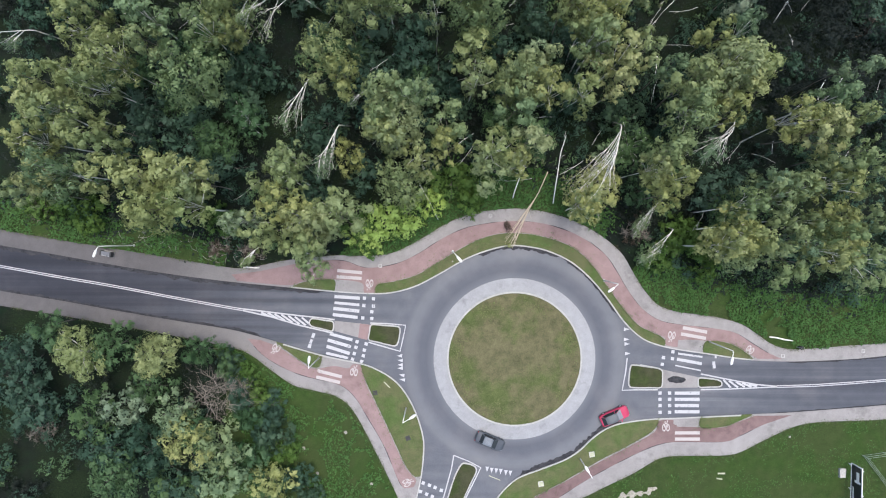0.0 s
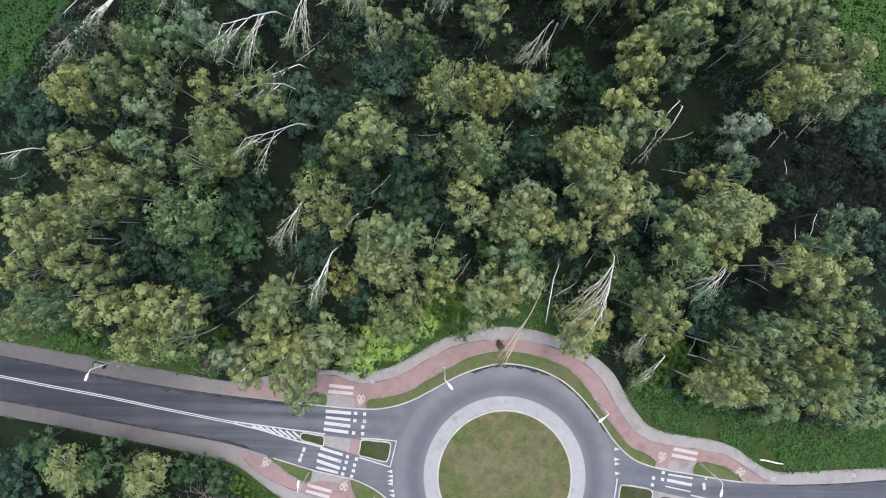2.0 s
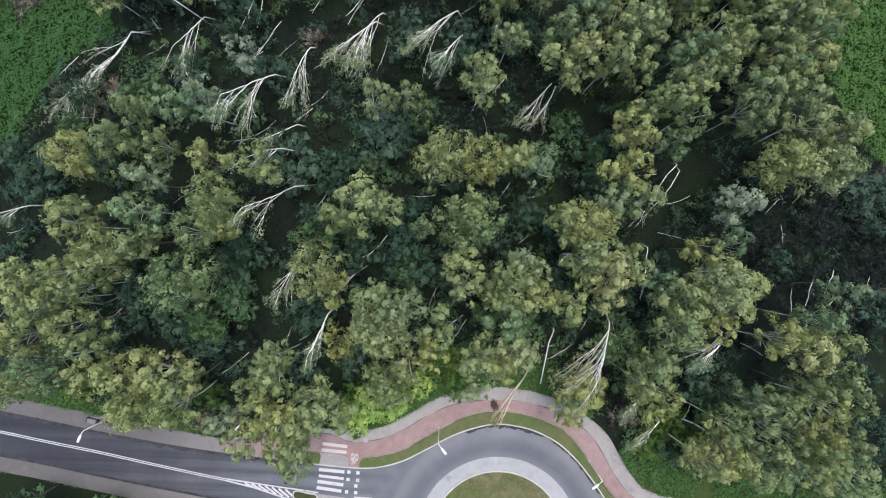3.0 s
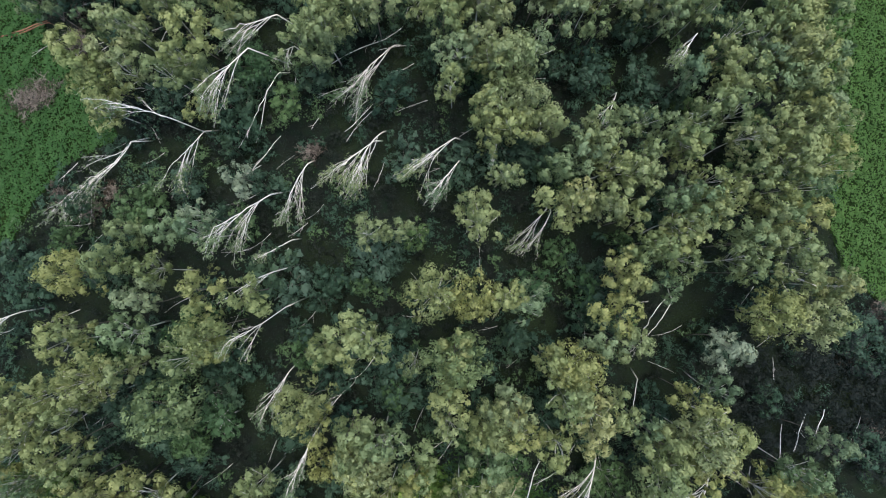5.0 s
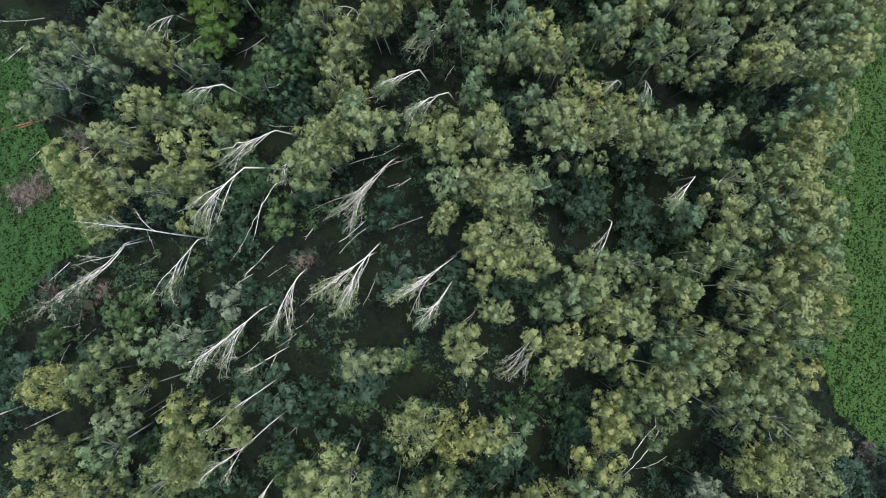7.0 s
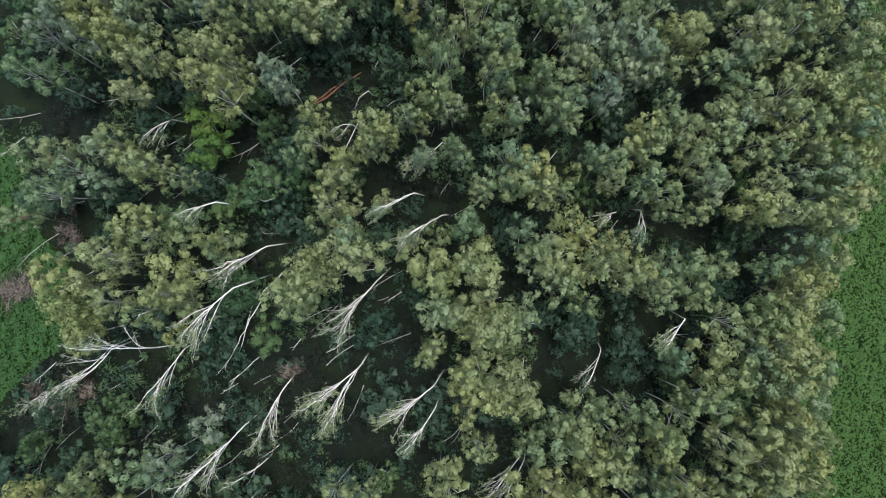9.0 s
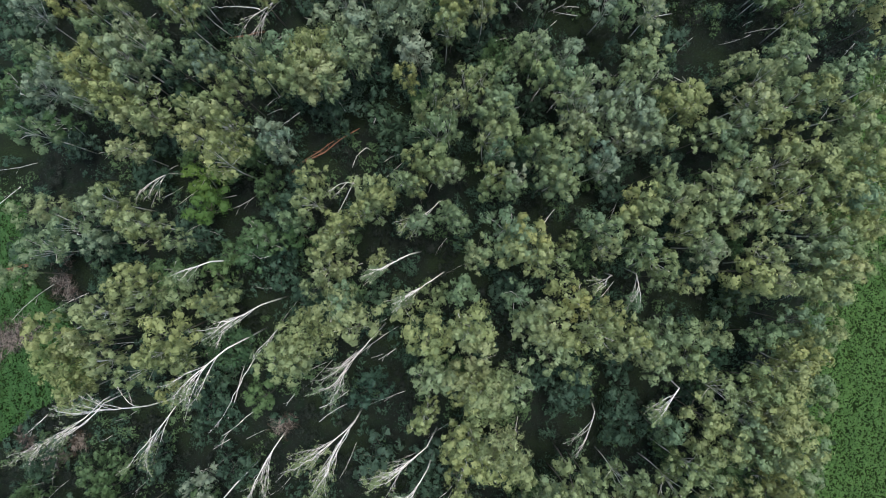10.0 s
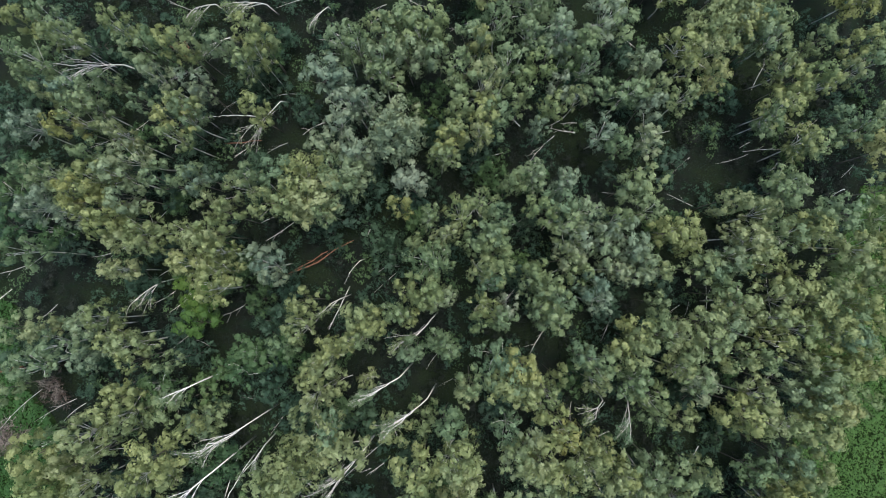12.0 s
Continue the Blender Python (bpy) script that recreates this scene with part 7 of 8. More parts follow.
# the wood goes on beyond the view
c, nn, dd, ss, stems = [], [], [], [], []
for _ in range(1500):
    x, y = rng.uniform(-170, 170), rng.uniform(-150, 280)
    if (-80 < x < 80 and -45 < y < 172) or (not in_wood(x, y) and y > -60) or (y <= -60 and x > -55) or (x > 60 and y < 5):
        continue
    h, r = rng.uniform(12, 17), rng.uniform(2.8, 4.0)
    lobes = [(x + r * 0.5 * rng.normal(), y + r * 0.5 * rng.normal(), h * rng.uniform(0.5, 0.95), r * rng.uniform(0.4, 0.6)) for _ in range(7)]
    a, b, e, s, _ = leaf_cloud(lobes, 22, 0.95, 0.5)
    c.append(a), nn.append(b), dd.append(e), ss.append(s)
    stems.append(tube([(x, y, -0.2), (x, y, h * 0.5), (x + 0.3, y, h * 0.85)], [0.17, 0.12, 0.04], 5))
far_wood = sprays(np.concatenate(c), np.concatenate(nn), np.concatenate(dd), np.concatenate(ss), "far_wood", LEAVES["olive"])
tagged(far_wood, "mixed birch wood continuing round the place", "wood", kind="stuff")
mesh_object("stems", *join_geometry(stems), BIRCH_BARK, far_wood)


# ---- street lamps ----
def street_lamp(bx, by, hx, hy, h):
    """A steel column with a bent arm and a flat white lantern over (hx, hy)."""
    root = new("street_lamp")
    root.location = (bx, by, 0.1)
    dx, dy = hx - bx, hy - by
    reach = math.hypot(dx, dy)
    ux, uy = dx / reach, dy / reach
    v, f = tube([(0, 0, 0.0), (0, 0, 0.3), (0, 0, h * 0.5), (0, 0, h)], [0.13, 0.10, 0.085, 0.06], 10)
    mesh_object("column", v, f, STEEL, root, smooth=True)
    v, f = tube([(0, 0, h - 0.05), (ux * 0.12, uy * 0.12, h + 0.12), (ux * reach * 0.5, uy * reach * 0.5, h + 0.22), (dx, dy, h + 0.25)], [0.06, 0.055, 0.05, 0.045], 8)
    mesh_object("arm", v, f, WHITE, root, smooth=True)
    # lantern: a tapered, rounded shell
    v, f = [], []
    for i, (u, w, z) in enumerate(((-0.55, 0.10, 0.0), (-0.45, 0.16, 0.03), (0.0, 0.22, 0.05), (0.4, 0.19, 0.05), (0.55, 0.08, 0.02))):
        for s, zz in ((-1, -0.07), (-0.7, z + 0.06), (0.7, z + 0.06), (1, -0.07)):
            v.append((dx + ux * u - uy * w * s, dy + uy * u + ux * w * s, h + 0.27 + zz))
        if i:
            for k in range(4):
                a, b = 4 * (i - 1) + k, 4 * (i - 1) + (k + 1) % 4
                f.append((a, b, b + 4, a + 4))
    f += [(0, 1, 2, 3), (19, 18, 17, 16)]
    lantern = mesh_object("lantern", v, f, WHITE, root, "white enamelled lantern", smooth=True)
    v, f = tube([(dx - ux * 0.3, dy - uy * 0.3, h + 0.19), (dx + ux * 0.35, dy + uy * 0.35, h + 0.19)], [0.1, 0.1], 6)
    mesh_object("glass", v, f, STEEL, lantern)
    v, f = tube([(0, 0, 0), (0, 0, 0.05)], [0.18, 0.18], 12)
    mesh_object("base_plate", v, f, STEEL, root)
    tagged(root, "grey steel street lamp with one white lantern beside the carriageway", "street lamp", "street lamps")


for bx, by, hx, hy, h in (
    (-47.24, -0.44, -47.61, -1.44, 9.5),
    (-18.7, -17.6, -18.56, -16.33, 7.5),
    (1.81, -0.99, 2.61, -1.93, 7.5),
    (25.18, -5.31, 24.14, -6.1, 7.5),
    (41.63, -14.7, 41.35, -16.09, 7.5),
    (-5.24, -25.27, -3.87, -24.36, 7.5),
    (21.82, -33.04, 21, -31.71, 7.5),
):
    street_lamp(bx, by, hx, hy, h)


# ---- cars ----
def paint_material(name, colour):
    m, n, l, b = shader(name, 0.55, 0.4)
    dust = noise_node(n, l, 1.2, 4)
    l.new(ramp(n, l, dust, [(0.3, colour), (0.75, tuple(0.9 * c + 0.02 for c in colour))]), b.inputs["Base Color"])
    return m


CAR_GLASS = shader("car_window_glass", 0.2, 0.4)[0]
CAR_GLASS.node_tree.nodes["Principled BSDF"].inputs["Base Color"].default_value = (0.02, 0.024, 0.028, 1)
TYRE = two_scale("tyre_rubber", (0.012, 0.012, 0.013), (0.025, 0.025, 0.025), 3, 30, 0.9, 0.1, 0.002)
RIM = two_scale("wheel_alloy", (0.4, 0.4, 0.42), (0.55, 0.55, 0.56), 3, 30, 0.4, 0.05, 0.002, spec=0.5)
LAMP_CLEAR = two_scale("headlamp_glass", (0.36, 0.37, 0.39), (0.48, 0.49, 0.5), 3, 20, 0.2, 0.02, 0.001, spec=0.6)
LAMP_RED = two_scale("tail_lamp_glass", (0.25, 0.01, 0.01), (0.35, 0.02, 0.02), 3, 20, 0.2, 0.02, 0.001, spec=0.6)
SILVER = two_scale("grey_roof_paint", (0.13, 0.15, 0.17), (0.19, 0.21, 0.235), 1.5, 20, 0.6, 0.02, 0.001, spec=0.5)


# pale greys stand in for the sky reflected in the hatchback's windscreen
SCREEN = two_scale("windscreen_painted_sky", (0.17, 0.18, 0.2), (0.25, 0.26, 0.28), 2, 12, 0.15, 0.02, 0.001, spec=0.5)


def loft(sections, closed_ends=True):
    """A skin over cross-sections, each a list of points of one length."""
    v, f, n = [], [], len(sections[0])
    for s in sections:
        v += s
    for i in range(len(sections) - 1):
        for k in range(n):
            j = (k + 1) % n
            f.append((i * n + k, i * n + j, (i + 1) * n + j, (i + 1) * n + k))
    if closed_ends:
        f += [tuple(range(n))[::-1], tuple((len(sections) - 1) * n + k for k in range(n))]
    return v, f


def car(x, y, angle, paint, roof, hatch, label):
    root = new("car")
    root.matrix_basis = pose(x, y, 0.02, 0, 0, angle) @ Matrix.Diagonal((1.08, 1.08, 1.05, 1))

    def ring_at(u, half, low, belt, tuck=0.1):
        return [(u, -half + 0.05, low), (u, -half, low + 0.18), (u, -half, belt - 0.14), (u, -half + tuck, belt), (u, half - tuck, belt), (u, half, belt - 0.14), (u, half, low + 0.18), (u, half - 0.05, low)]
    nose = [ring_at(u, w, lo, be) for u, w, lo, be in ((2.12, 0.55, 0.34, 0.60), (2.0, 0.74, 0.26, 0.70), (1.7, 0.84, 0.2, 0.80), (1.0, 0.87, 0.18, 0.90), (0.2, 0.88, 0.18, 0.94), (-0.9, 0.88, 0.18, 0.95), (-1.6, 0.86, 0.2, 0.94), (-1.95, 0.78, 0.26, 0.90 if hatch else 0.92), (-2.1, 0.62, 0.36, 0.78))]
    body = mesh_object("body", *loft(nose), paint, root, smooth=True)
    body.modifiers.new("round", "BEVEL").width = 0.03
    rear = -1.9 if hatch else -1.45

    def cabin_at(u, half, z):
        return [(u, -half, z), (u, half, z)]
    base, top = [(1.05, 0.74, 0.90), (0.25, 0.80, 0.94), (-0.9, 0.80, 0.95), (rear, 0.70, 0.92)], [(0.32, 0.56, 1.42), (0.05, 0.60, 1.46), (-0.9, 0.60, 1.46), (rear + 0.45, 0.54, 1.40)]
    v, f = [], []
    for (u, w, z) in base:
        v += cabin_at(u, w, z)
    for (u, w, z) in top:
        v += cabin_at(u, w, z)
    for i in range(3):
        for s in (0, 1):
            a = 2 * i + s
            f.append((a, a + 2, a + 10, a + 8) if s == 0 else (a, a + 8, a + 10, a + 2))
    glass = mesh_object("windows", v, f, CAR_GLASS, root, "dark tinted side windows")
    mesh_object("windscreen", [v[0], v[1], v[9], v[8]], [(0, 1, 2, 3)], SCREEN if hatch else CAR_GLASS, root, "windscreen, pale sky reflection painted in on the hatchback")
    mesh_object("rear_window", [v[6], v[7], v[15], v[14]], [(3, 2, 1, 0)], CAR_GLASS, root)
    roof_line = [[(u, -w - 0.01, z - 0.03), (u, -w, z + 0.02), (u, -w * 0.5, z + 0.06), (u, w * 0.5, z + 0.06), (u, w, z + 0.02), (u, w + 0.01, z - 0.03)] for u, w, z in top]
    mesh_object("roof", *loft(roof_line), roof, root, smooth=True)
    for (a, b) in ((0, 8), (1, 9), (6, 14), (7, 15), (2, 10), (3, 11)):
        p, q = Vector(v[a]), Vector(v[b])
        mesh_object("pillar", *tube([tuple(p), tuple(q)], [0.04, 0.035], 5), paint, root)
    for u in (1.32, -1.3):
        for s in (-1, 1):
            wv, wf = tube([(u, s * 0.70, 0.31), (u, s * 0.90, 0.31)], [0.31, 0.31], 18)
            wheel = mesh_object("wheel", wv, wf, TYRE, root)
            mesh_object("rim", *tube([(u, s * 0.895, 0.31), (u, s * 0.912, 0.31)], [0.2, 0.19], 14), RIM, wheel)
    for s in (-1, 1):
        mesh_object("headlight", *loft([[(u, s * w - 0.13, z - 0.07), (u, s * w + 0.13, z - 0.07), (u - 0.08, s * w + 0.13, z + 0.06), (u - 0.08, s * w - 0.13, z + 0.06)] for u, w, z in ((1.9, 0.62, 0.66), (2.09, 0.52, 0.62))]), LAMP_CLEAR, root)
        mesh_object("tail_light", *box(-2.08, -1.94, s * 0.62 - 0.12, s * 0.62 + 0.12, 0.66, 0.84), LAMP_RED, root)
        mesh_object("mirror", *loft([[(0.62, s * 0.86, 0.95), (0.74, s * 0.86, 0.95), (0.74, s * 0.86, 1.06), (0.62, s * 0.86, 1.06)], [(0.60, s * 1.04, 0.96), (0.72, s * 1.04, 0.96), (0.72, s * 1.04, 1.08), (0.60, s * 1.04, 1.08)]]), paint, root)
    mesh_object("bumper", *box(2.02, 2.16, -0.6, 0.6, 0.3, 0.46), TYRE, root)
    tagged(root, label, "car", "cars on the roundabout")


car(*(7.73, -30.18, -22), paint_material("dark_blue_grey_paint", (0.05, 0.06, 0.075)), SILVER, False, "dark blue-grey saloon car with a grey roof on the roundabout")
car(*(26.9, -26.18, 24), paint_material("red_paint", (0.42, 0.028, 0.085)), paint_material("dark_roof_glass", (0.10, 0.11, 0.12)), True, "red hatchback with a dark glass roof leaving the roundabout")


# ---- small things round the roundabout ----
CONCRETE = two_scale("weathered_concrete", (0.34, 0.34, 0.32), (0.48, 0.47, 0.45), 0.8, 8, 0.9, 0.3, 0.01)
DARK_METAL = two_scale("dark_cast_iron", (0.03, 0.032, 0.034), (0.06, 0.06, 0.062), 2, 20, 0.7, 0.2, 0.005)
PALE_BOARD = two_scale("bleached_board", (0.34, 0.35, 0.25), (0.44, 0.45, 0.33), 1, 10, 0.8, 0.2, 0.005)
BLACK_PRINT = two_scale("dark_printed_panel", (0.016, 0.018, 0.022), (0.03, 0.033, 0.038), 1, 10, 0.4, 0.05, 0.002, spec=0.4)
GREEN_WIRE = two_scale("grey_green_fence_paint", (0.20, 0.26, 0.22), (0.28, 0.33, 0.28), 1, 10, 0.6, 0.1, 0.002)

for x, y, a, kind in (
    (-4.91, -29.98, 20, 0),
    (-10.03, -22.97, 10, 0),
    (23.62, -32.35, 10, 1),
    (15.76, -37, 10, 1),
    (-9.35, -3.35, 0, 2),
    (65.48, -15.96, 0, 2),
    (53.04, -16.83, 0, 2),
    (7.58, 4.53, 0, 2),
):
    root = new("inspection_cover")
    root.matrix_basis = pose(x, y, 0.16 if kind != 2 else 0.112, 0, 0, a)
    size = (0.36, 0.42, 0.26)[int(kind)]
    mesh_object("frame", *join_geometry([box(-size, size, -size, -size + 0.08, -0.05, 0.02), box(-size, size, size - 0.08, size, -0.05, 0.02), box(-size, -size + 0.08, -size + 0.08, size - 0.08, -0.05, 0.02), box(size - 0.08, size, -size + 0.08, size - 0.08, -0.05, 0.02)]), CONCRETE if kind else DARK_METAL, root)
    mesh_object("lid", *box(-size + 0.08, size - 0.08, -size + 0.08, size - 0.08, -0.05, 0.012), (DARK_METAL, PALE_BOARD, PAVING)[int(kind)], root)
    tagged(root, ("dark iron inspection cover set in the grass verge", "pale concrete inspection cover set in the verge", "square inspection cover set in the block paving")[int(kind)], "manhole cover", "inspection covers")

for x0, y0, x1, y1, w, t in (
    (50.8, -13.86, 54.49, -14.45, 0.22, 1),
    (-30.34, -3.67, -27.9, -3.74, 0.22, 1),
    (43.25, -35.24, 44.4, -35.23, 0.12, 0),
    (43.09, -36.03, 43.97, -36.12, 0.1, 0),
    (-8.64, -21.29, -7.76, -22.16, 0.08, 1),
    (7.67, -35.81, 9.43, -36.51, 0.06, 0),
):
    a = math.degrees(math.atan2(y1 - y0, x1 - x0))
    L = math.hypot(x1 - x0, y1 - y0)
    root = new("log" if w > 0.14 else "plank")
    root.matrix_basis = pose((x0 + x1) / 2, (y0 + y1) / 2, 0.05 + (0.1 if t else 0), 0, 0, a)
    if w > 0.14:
        mesh_object("stem", *tube([(-L / 2, 0, 0.1), (-L / 6, 0.05, 0.12), (L / 6, -0.04, 0.12), (L / 2, 0, 0.09)], [w * 0.55, w * 0.5, w * 0.47, w * 0.4], 8), BIRCH_BARK, root, smooth=True)
        tagged(root, "pale birch log lying at the edge of the footway", "log", "felled birch stems")
    else:
        mesh_object("board", *box(-L / 2, L / 2, -w, w, -0.03, 0.03), PALE_BOARD, root)
        tagged(root, "pale bleached board lying on the grass", "plank", "boards on the grass")

# litter bin beside the eastern footway
bin_x, bin_y = 55.47, -15.41
root = new("litter_bin")
root.location = (bin_x, bin_y, 0.1)
mesh_object("drum", *tube([(0, 0, 0.15), (0, 0, 0.2), (0, 0, 0.85)], [0.2, 0.24, 0.27], 14), DARK_METAL, root, smooth=True)
mesh_object("lid", *tube([(0, 0, 0.86), (0, 0, 0.95), (0, 0, 1.0)], [0.29, 0.26, 0.1], 14), DARK_METAL, root, smooth=True)
for s in (-1, 1):
    mesh_object("post", *tube([(0.3 * s, 0, -0.1), (0.3 * s, 0, 1.05)], [0.03, 0.03], 8), STEEL, root)
tagged(root, "dark metal litter bin on two posts beside the footway", "litter bin")

GREY_PANEL = two_scale("grey_cabinet_paint", (0.12, 0.125, 0.14), (0.19, 0.195, 0.21), 1.5, 12, 0.7, 0.1, 0.004)
# grey cabinet behind the western footway
cab_x, cab_y = -51.12, -1.73
root = new("utility_cabinet")
root.matrix_basis = pose(cab_x, cab_y, 0.1, 0, 0, -10)
mesh_object("plinth", *box(-0.85, 0.85, -0.38, 0.38, -0.1, 0.12), CONCRETE, root)
mesh_object("body", *box(-0.75, 0.75, -0.32, 0.32, 0.12, 0.95), GREY_PANEL, root)
for s in (-1, 1):
    mesh_object("door", *box(min(0.02 * s, 0.72 * s), max(0.02 * s, 0.72 * s), -0.345, -0.322, 0.16, 0.9), STEEL, root)
    mesh_object("end_panel", *box(0.76 * s - 0.11, 0.76 * s + 0.11, -0.36, 0.36, 0.14, 1.0), DARK_METAL, root)
tagged(root, "low grey steel utility cabinet with dark ends", "utility cabinet")

# billboard beside the lawn, its face to the roundabout
sx, sy = 63.59, -33.25
root = new("billboard")
root.matrix_basis = pose(sx, sy, 0.03)
for k in (0.6, -3.2, -7.0):
    mesh_object("post", *box(0.03, 0.15, k - 0.06 - 0.9, k + 0.06 - 0.9, -0.2, 3.2), STEEL, root)
mesh_object("panel", *box(-0.04, 0.03, -8.0, 0.0, 0.7, 3.1), BLACK_PRINT, root, "dark printed face")
for y0, y1, z0, z1 in ((-8.1, 0.1, 3.0, 3.14), (-8.1, 0.1, 0.66, 0.8), (-0.06, 0.1, 0.8, 3.0), (-8.1, -7.94, 0.8, 3.0)):
    mesh_object("frame_rail", *box(-0.08, 0.05, y0, y1, z0, z1), WHITE, root)
for y0, y1, z0, z1 in ((-2.2, -0.9, 1.9, 2.5), (-2.6, -2.2, 1.5, 2.8), (-5.8, -3.4, 1.1, 1.35)):
    mesh_object("pale_shape", *box(-0.06, -0.043, y0, y1, z0, z1), WHITE, root)
tagged(root, "long dark billboard with a white frame on the lawn", "billboard")
# low grey box in front of the billboard
root = new("concrete_block")
root.matrix_basis = pose(sx - 1.1, sy - 1.7, 0.03)
mesh_object("block", *box(-0.45, 0.45, -0.7, 0.7, 0, 0.4), CONCRETE, root)
tagged(root, "low grey block beside the billboard", "concrete block")

# wire fence of the plot beyond
for line in ([(65.63, -32.26), (72.22, -31.34), (85.38, -29.66)], [(65.81, -32.26), (68.8, -36.14), (76.06, -45.86)]):
    root = new("fence")
    for k, ((x0, y0), (x1, y1)) in enumerate(zip(line, line[1:])):
        n = max(2, int(math.hypot(x1 - x0, y1 - y0) / 2.5))
        for i in range(n):
            px, py = x0 + (x1 - x0) * i / n, y0 + (y1 - y0) * i / n
            mesh_object("post", *tube([(px, py, -0.2), (px, py, 1.5)], [0.035, 0.035], 6), GREEN_WIRE, root)
        for z in (0.15, 0.8, 1.42):
            mesh_object("rail", *tube([(x0, y0, z), (x1, y1, z)], [0.03, 0.03], 5), GREEN_WIRE, root)
    tagged(root, "thin grey-green wire fence on posts across the lawn", "fence", "fences")


def dead_bush(x, y, r, h):
    """A leafless bush: many thin forking twigs from one stool."""
    root = new("dead_bush")
    root.location = (x, y, 0)
    pieces = []
    stools = [Vector((r * 0.32 * rng.normal(), r * 0.26 * rng.normal(), -0.1)) for _ in range(6)]
    for k in range(30):
        stool = stools[k % 6]
        a, tilt = rng.normal(loc=0.6, scale=1.5), rng.uniform(0.1, 0.65)
        end = stool + Vector((r * tilt * math.cos(a), r * tilt * math.sin(a), h * rng.uniform(0.6, 1.0) * (1.1 - 0.5 * tilt)))
        mid = stool.lerp(end, 0.5) + Vector((0.09 * r * rng.normal(), 0.09 * r * rng.normal(), 0.15 * h * rng.uniform(0.3, 1)))
        pieces.append(tube([tuple(stool), tuple(stool.lerp(mid, 0.5) + Vector((0.05 * r * rng.normal(), 0.05 * r * rng.normal(), 0))), tuple(mid), tuple(end)], [0.05, 0.042, 0.032, 0.012], 4))
        for j in range(11):
            s = mid + (end - mid) * rng.uniform(-0.3, 1.0)
            turn = a + rng.normal(scale=0.9)
            size = r * rng.uniform(0.12, 0.36)
            m = s + size * 0.5 * Vector((math.cos(turn), math.sin(turn), rng.uniform(-0.1, 0.5)))
            turn += rng.normal(scale=0.5)
            tip = m + size * 0.5 * Vector((math.cos(turn), math.sin(turn), rng.uniform(-0.3, 0.3)))
            pieces.append(tube([tuple(s), tuple(m), tuple(tip)], [0.022, 0.016, 0.007], 3))
    mesh_object("twig_tangle", *join_geometry(pieces), DEAD_BARK, root)
    lobes = [(r * 0.42 * rng.normal(), r * 0.42 * rng.normal(), h * rng.uniform(0.25, 0.6), r * 0.3) for _ in range(5 if h > 4 else 11)]
    sprays(*leaf_cloud(lobes, 70, 0.2, 0.3)[:4], "withered_leaves", LEAVES["brown"], root)
    tagged(root, "withered brown leafless bush with tangled twigs", "bush", "withered bushes")


for x, y, r, h in (
    (-61.7, 64.79, 4.2, 2.6),
    (-64.59, 61.94, 3.6, 2.2),
    (-52.42, 46.44, 2.6, 2),
    (-50.1, 49.26, 2.2, 2),
    (-33.44, -22.15, 6.6, 7.5),
    (-58.19, 76.46, 2.4, 3),
    (-63.45, 62.32, 2.6, 2.4),
    (29.78, 1.96, 2.4, 2.2),
    (34.53, -0.11, 2, 2.4),
    (-28.87, -1.21, 1.8, 1.8),
    (-60.81, 4.74, 2.2, 2),
    (-34.14, -0.89, 2, 1.4),
    (64.38, 33.64, 3, 3),
    (67.73, 22.16, 3, 3),
    (63.25, 20.06, 2.6, 3),
    (67.96, 39.85, 2.6, 2.4),
    (-61.28, -29, 3, 2.6),
    (-19.9, 57.8, 2.4, 2.6),
    (-57.7, 47.8, 2.2, 2.2),
    (-56.5, 72.4, 3.2, 2.4),
):
    dead_bush(x, y, r, h)


def pole(x0, y0, z0, x1, y1, z1, thick, bark, name, label):
    """A dead stem with the stubs of its branches."""
    root = new(name)
    a, b = Vector((x0, y0, z0)), Vector((x1, y1, z1))
    d = b - a
    pieces = [tube([tuple(a + d * t + Vector((0, 0, 0.15 * math.sin(3.1 * t))) + d.length * Vector((rng.normal(scale=0.012), rng.normal(scale=0.012), 0))) for t in (0, 0.25, 0.5, 0.75, 1)], [thick, thick * 0.9, thick * 0.8, thick * 0.65, thick * 0.4], 7)]
    for k in range(6):
        s = a + d * rng.uniform(0.35, 0.98)
        pieces.append(tube([tuple(s), tuple(s + Vector((rng.normal(scale=0.4), rng.normal(scale=0.4), rng.uniform(0.0, 0.3))) + d.normalized() * rng.uniform(0.2, 0.7))], [thick * 0.3, thick * 0.1], 4))
    mesh_object("stem", *join_geometry(pieces), bark, root, smooth=True)
    tagged(root, label, "dead tree", "dead stems")
    return root


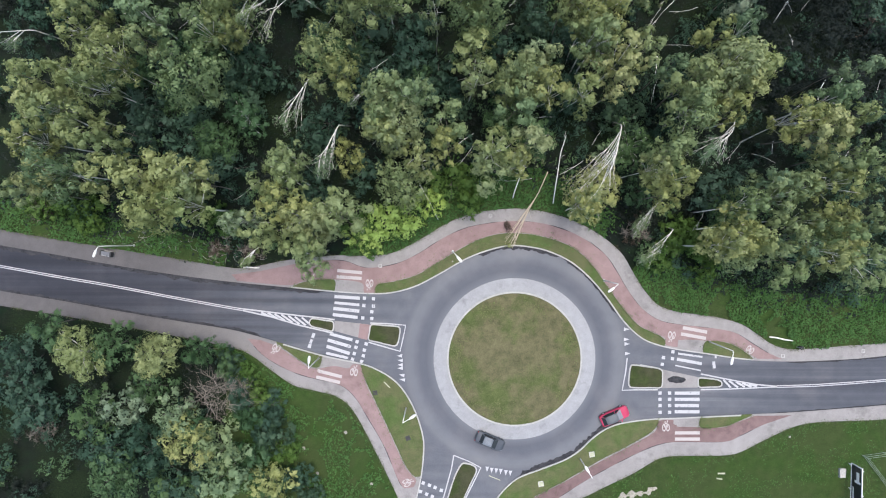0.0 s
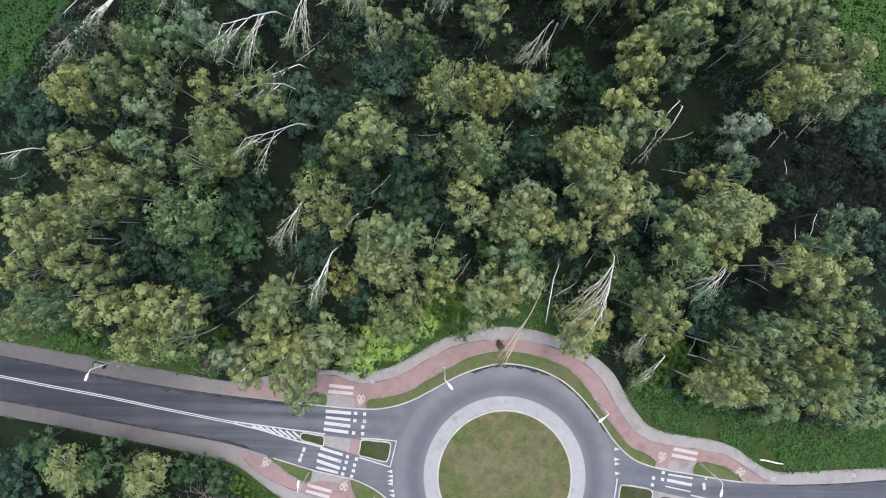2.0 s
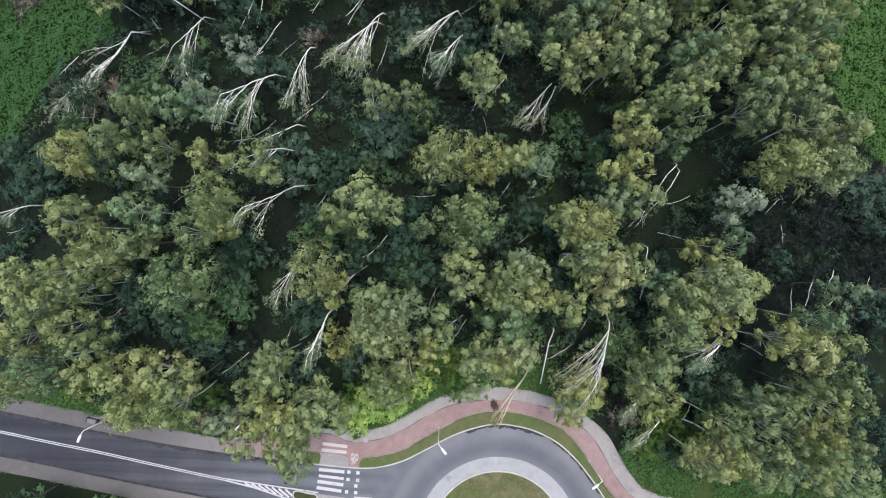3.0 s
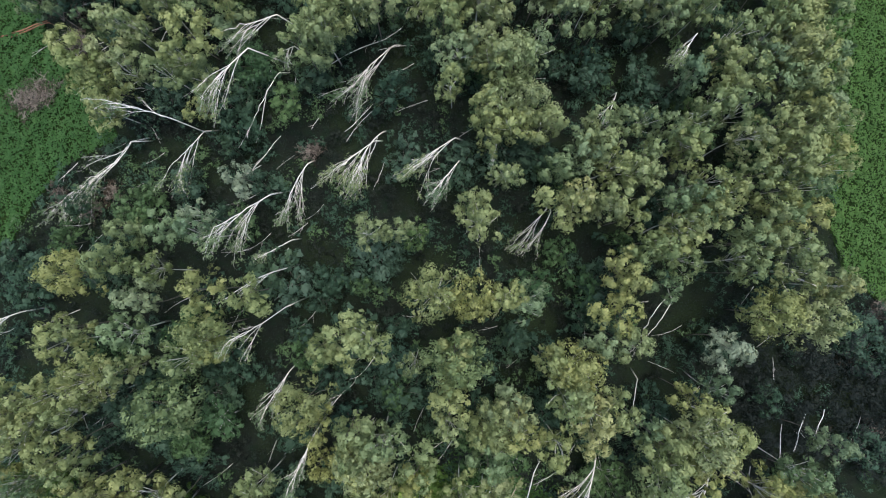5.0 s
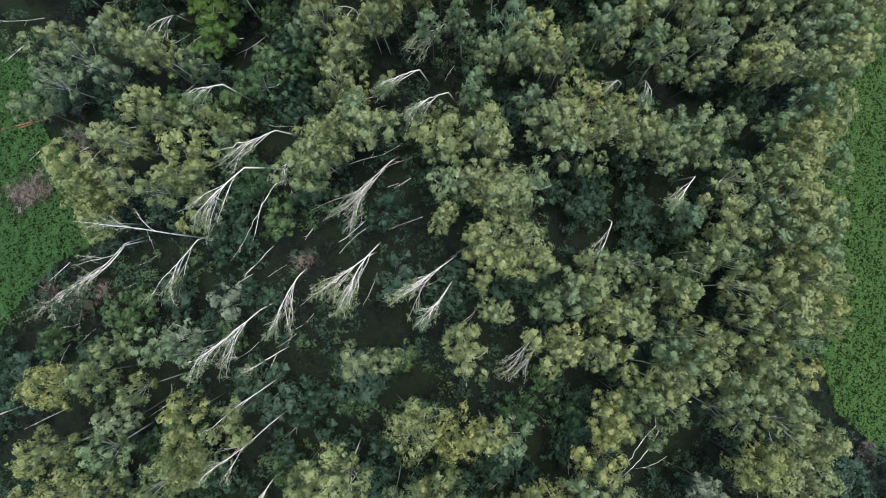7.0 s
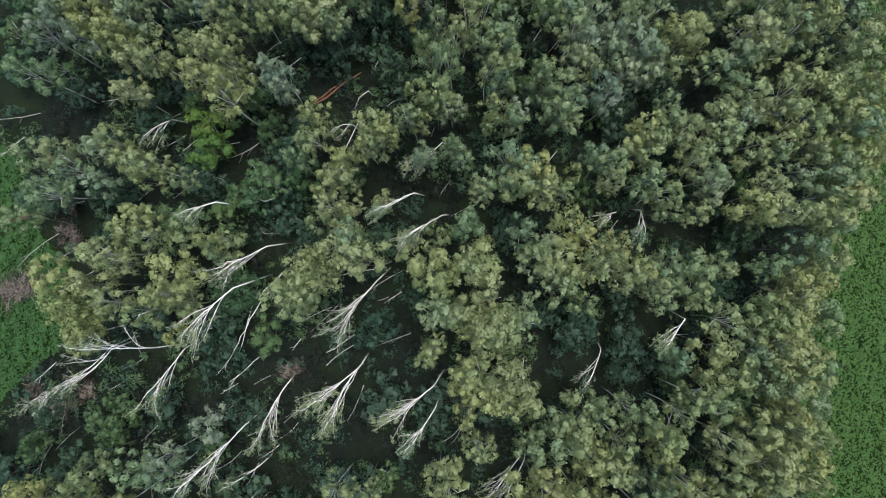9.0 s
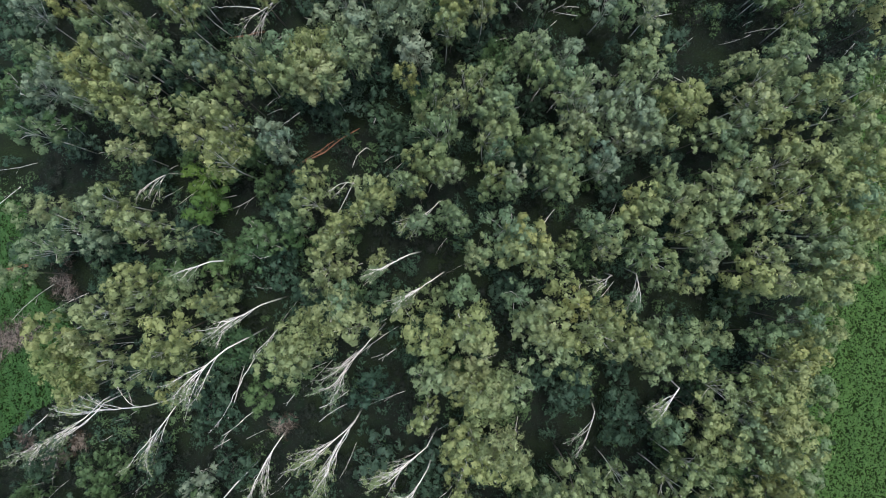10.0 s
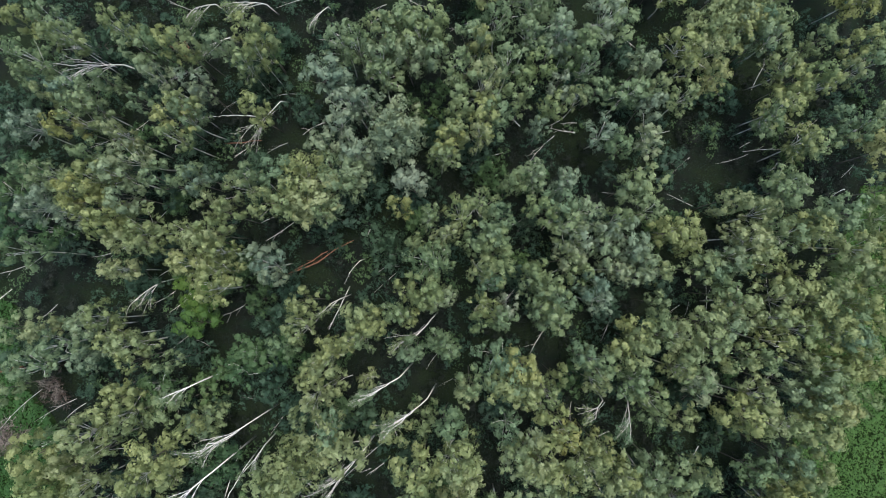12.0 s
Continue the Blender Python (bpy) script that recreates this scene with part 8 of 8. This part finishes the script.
for x0, y0, z0, x1, y1, z1, thick in (
    (16.88, 6.46, 0.4, 17.55, 15.82, 7, 0.085),
    (10.88, 7.05, 0.4, 12.03, 12.46, 6, 0.08),
    (-0.43, 3.83, 0.5, -3.26, 9.2, 7, 0.045),
    (-17.84, 71.62, 1, -7, 76.82, 4, 0.06),
    (-14.66, 61.38, 1, -10.83, 65.05, 3, 0.06),
    (-15.78, 97.17, 2, -17.04, 90.54, 5, 0.06),
    (-26.89, 70.19, 1, -26.92, 58.29, 4, 0.06),
    (-28.35, 54.29, 1, -23.95, 59.58, 3, 0.07),
    (49.6, 33.66, 2, 49.95, 35.67, 5, 0.07),
    (56.2, 24.8, 4, 52.0, 20.4, 9, 0.06),
    (59.2, 25.6, 4, 55.2, 22.2, 8, 0.06),
    (54.0, 22.6, 2, 51.2, 17.8, 7, 0.05),
    (60.4, 21.8, 3, 56.4, 20.6, 7, 0.05),
    (52.6, 32.2, 1, 50.8, 29.4, 5, 0.05),
):
    pole(x0, y0, z0, x1, y1, z1, thick, BIRCH_BARK, "leaning_stem", "pale straight birch stem leaning out of the wood")
for x0, y0, z0, x1, y1, z1, thick in (
    (-26.76, 95.27, 0.5, -16.84, 104.25, 3, 0.13),
    (-25.65, 96.94, 0.4, -19.60, 102.48, 2, 0.1),
    (-69.69, 71.84, 0.5, -61.78, 74.67, 1.5, 0.13),
    (-51.9, 127.92, 1, -45.6, 125.23, 4, 0.1),
    (-39.66, 114.6, 1, -33.51, 116.1, 3, 0.1),
    (-67.81, 72.1, 0.5, -61.35, 74.56, 1.5, 0.12),
    (-51.13, 130.42, 2, -46.72, 126.99, 5, 0.1),
):
    pole(x0, y0, z0, x1, y1, z1, thick, PINE_BARK, "fallen_pine", "reddish bare pine trunk fallen in the wood")

# birch fallen across the cycle track, with its withered top
FALLEN_BARK = bark_material("dry_fallen_bark", (0.5, 0.43, 0.34), (0.24, 0.19, 0.15), 0.25, 0.45)
fx0, fy0, fx1, fy1, lx, ly = 16.22, 11.04, 10.68, -0, 10.26, 2.87
fallen = pole(fx0, fy0, 1.2, fx1, fy1, 0.3, 0.075, FALLEN_BARK, "fallen_birch", "thin birch fallen across the red cycle track")
for k in range(14):
    t = rng.uniform(0.35, 0.85)
    s = Vector((fx0 + (fx1 - fx0) * t, fy0 + (fy1 - fy0) * t, 0.7 - 0.4 * t))
    e = Vector((fx1 + rng.normal(scale=0.95), fy1 + rng.normal(scale=0.6) + 0.4, 0.25))
    mesh_object("branch", *tube([tuple(s), tuple((s + e) / 2 + Vector((0, 0, 0.2))), tuple(e)], [0.04, 0.03, 0.012], 5), FALLEN_BARK, fallen)
lobes = [(lx + rng.normal(scale=0.2), ly + rng.normal(scale=0.3), 0.35, 0.55) for _ in range(8)]
sprays(*leaf_cloud(lobes, 40, 0.17, 0.2)[:4], "withered_top", LEAVES["brown"], fallen, "brown withered leaves")["kind"] = "stuff"
lobes = [(fx1 + rng.normal(scale=0.4), fy1 + rng.normal(scale=0.4), 0.3, 0.35) for _ in range(4)]
sprays(*leaf_cloud(lobes, 30, 0.17, 0.2)[:4], "green_top", LEAVES["yellow"], fallen)

# scraps and stones on the grass
STONE = two_scale("dusty_field_stone", (0.2, 0.19, 0.165), (0.34, 0.33, 0.29), 3, 14, 0.95, 0.4, 0.01)
for i, (x, y, r) in enumerate((
    (17.96, -12.95, 0.22),
    (18.57, -12.86, 0.2),
    (19.36, -13.11, 0.18),
    (18.05, -12.51, 0.15),
    (-14.56, -29.16, 0.28),
    (-21.03, -31.67, 0.3),
    (-18.91, -35.63, 0.3),
    (-10.49, -37.17, 0.25),
    (-1.24, -3.46, 0.15),
    (1.8, -2.57, 0.2),
    (21.59, -31.75, 0.18),
    (-6.86, -26.03, 0.12),
    (-5.02, -26.72, 0.1),
    (54.32, -29.42, 0.2),
    (8.42, -11.7, 0.12),
    (-17.85, -12.49, 0.25),
    (41.45, -21.22, 0.25),
    (26.06, -31.28, 0.14),
)):
    v, f = [], []
    for z, k in ((-0.4, 0.8), (0.15, 1.0), (0.5, 0.5)):
        v += [(r * k * math.cos(a) * rng.uniform(0.8, 1.15), r * k * math.sin(a) * rng.uniform(0.8, 1.15), r * z * 0.45) for a in np.linspace(0, 5.5, 7)]
    for j in range(2):
        for k in range(7):
            f.append((7 * j + k, 7 * j + (k + 1) % 7, 7 * j + 7 + (k + 1) % 7, 7 * j + 7 + k))
    f.append(tuple(14 + k for k in range(7)))
    ob = mesh_object("stone", v, f, STONE)
    ob.location = (x, y, 0.1 + 0.1 * r)
    tagged(ob, "pale stone lying in the grass", "stone", "stones on the grass")

# bare scrape at the edge of the lawn
SCRAPE = [(27.83, -39.05), (28.44, -38.43), (29.05, -38.6), (29.84, -37.98), (30.63, -38.33), (31.25, -38.06), (32.04, -38.14), (32.47, -37.61), (33.44, -37.42), (33.88, -37.77), (33.01, -38.13), (32.66, -38.58), (31.87, -38.41), (31.35, -38.94), (30.73, -38.68), (29.94, -39.13), (29.24, -38.95), (28.63, -39.4)]
bare = slab("bare_patch", [(x + 0.25 * noise.noise((x * 3, y * 3, 0)), y + 0.25 * noise.noise((x * 3, y * 3, 9))) for x, y in spline(SCRAPE, 5, True)], 0.0, 0.06, two_scale("pale_dry_sand", (0.2, 0.185, 0.15), (0.42, 0.40, 0.34), 1.2, 9, 1.0, 0.6, 0.03, 0.5))
tagged(bare, "bare pale sandy patch scraped in the lawn", "bare ground", kind="structure")
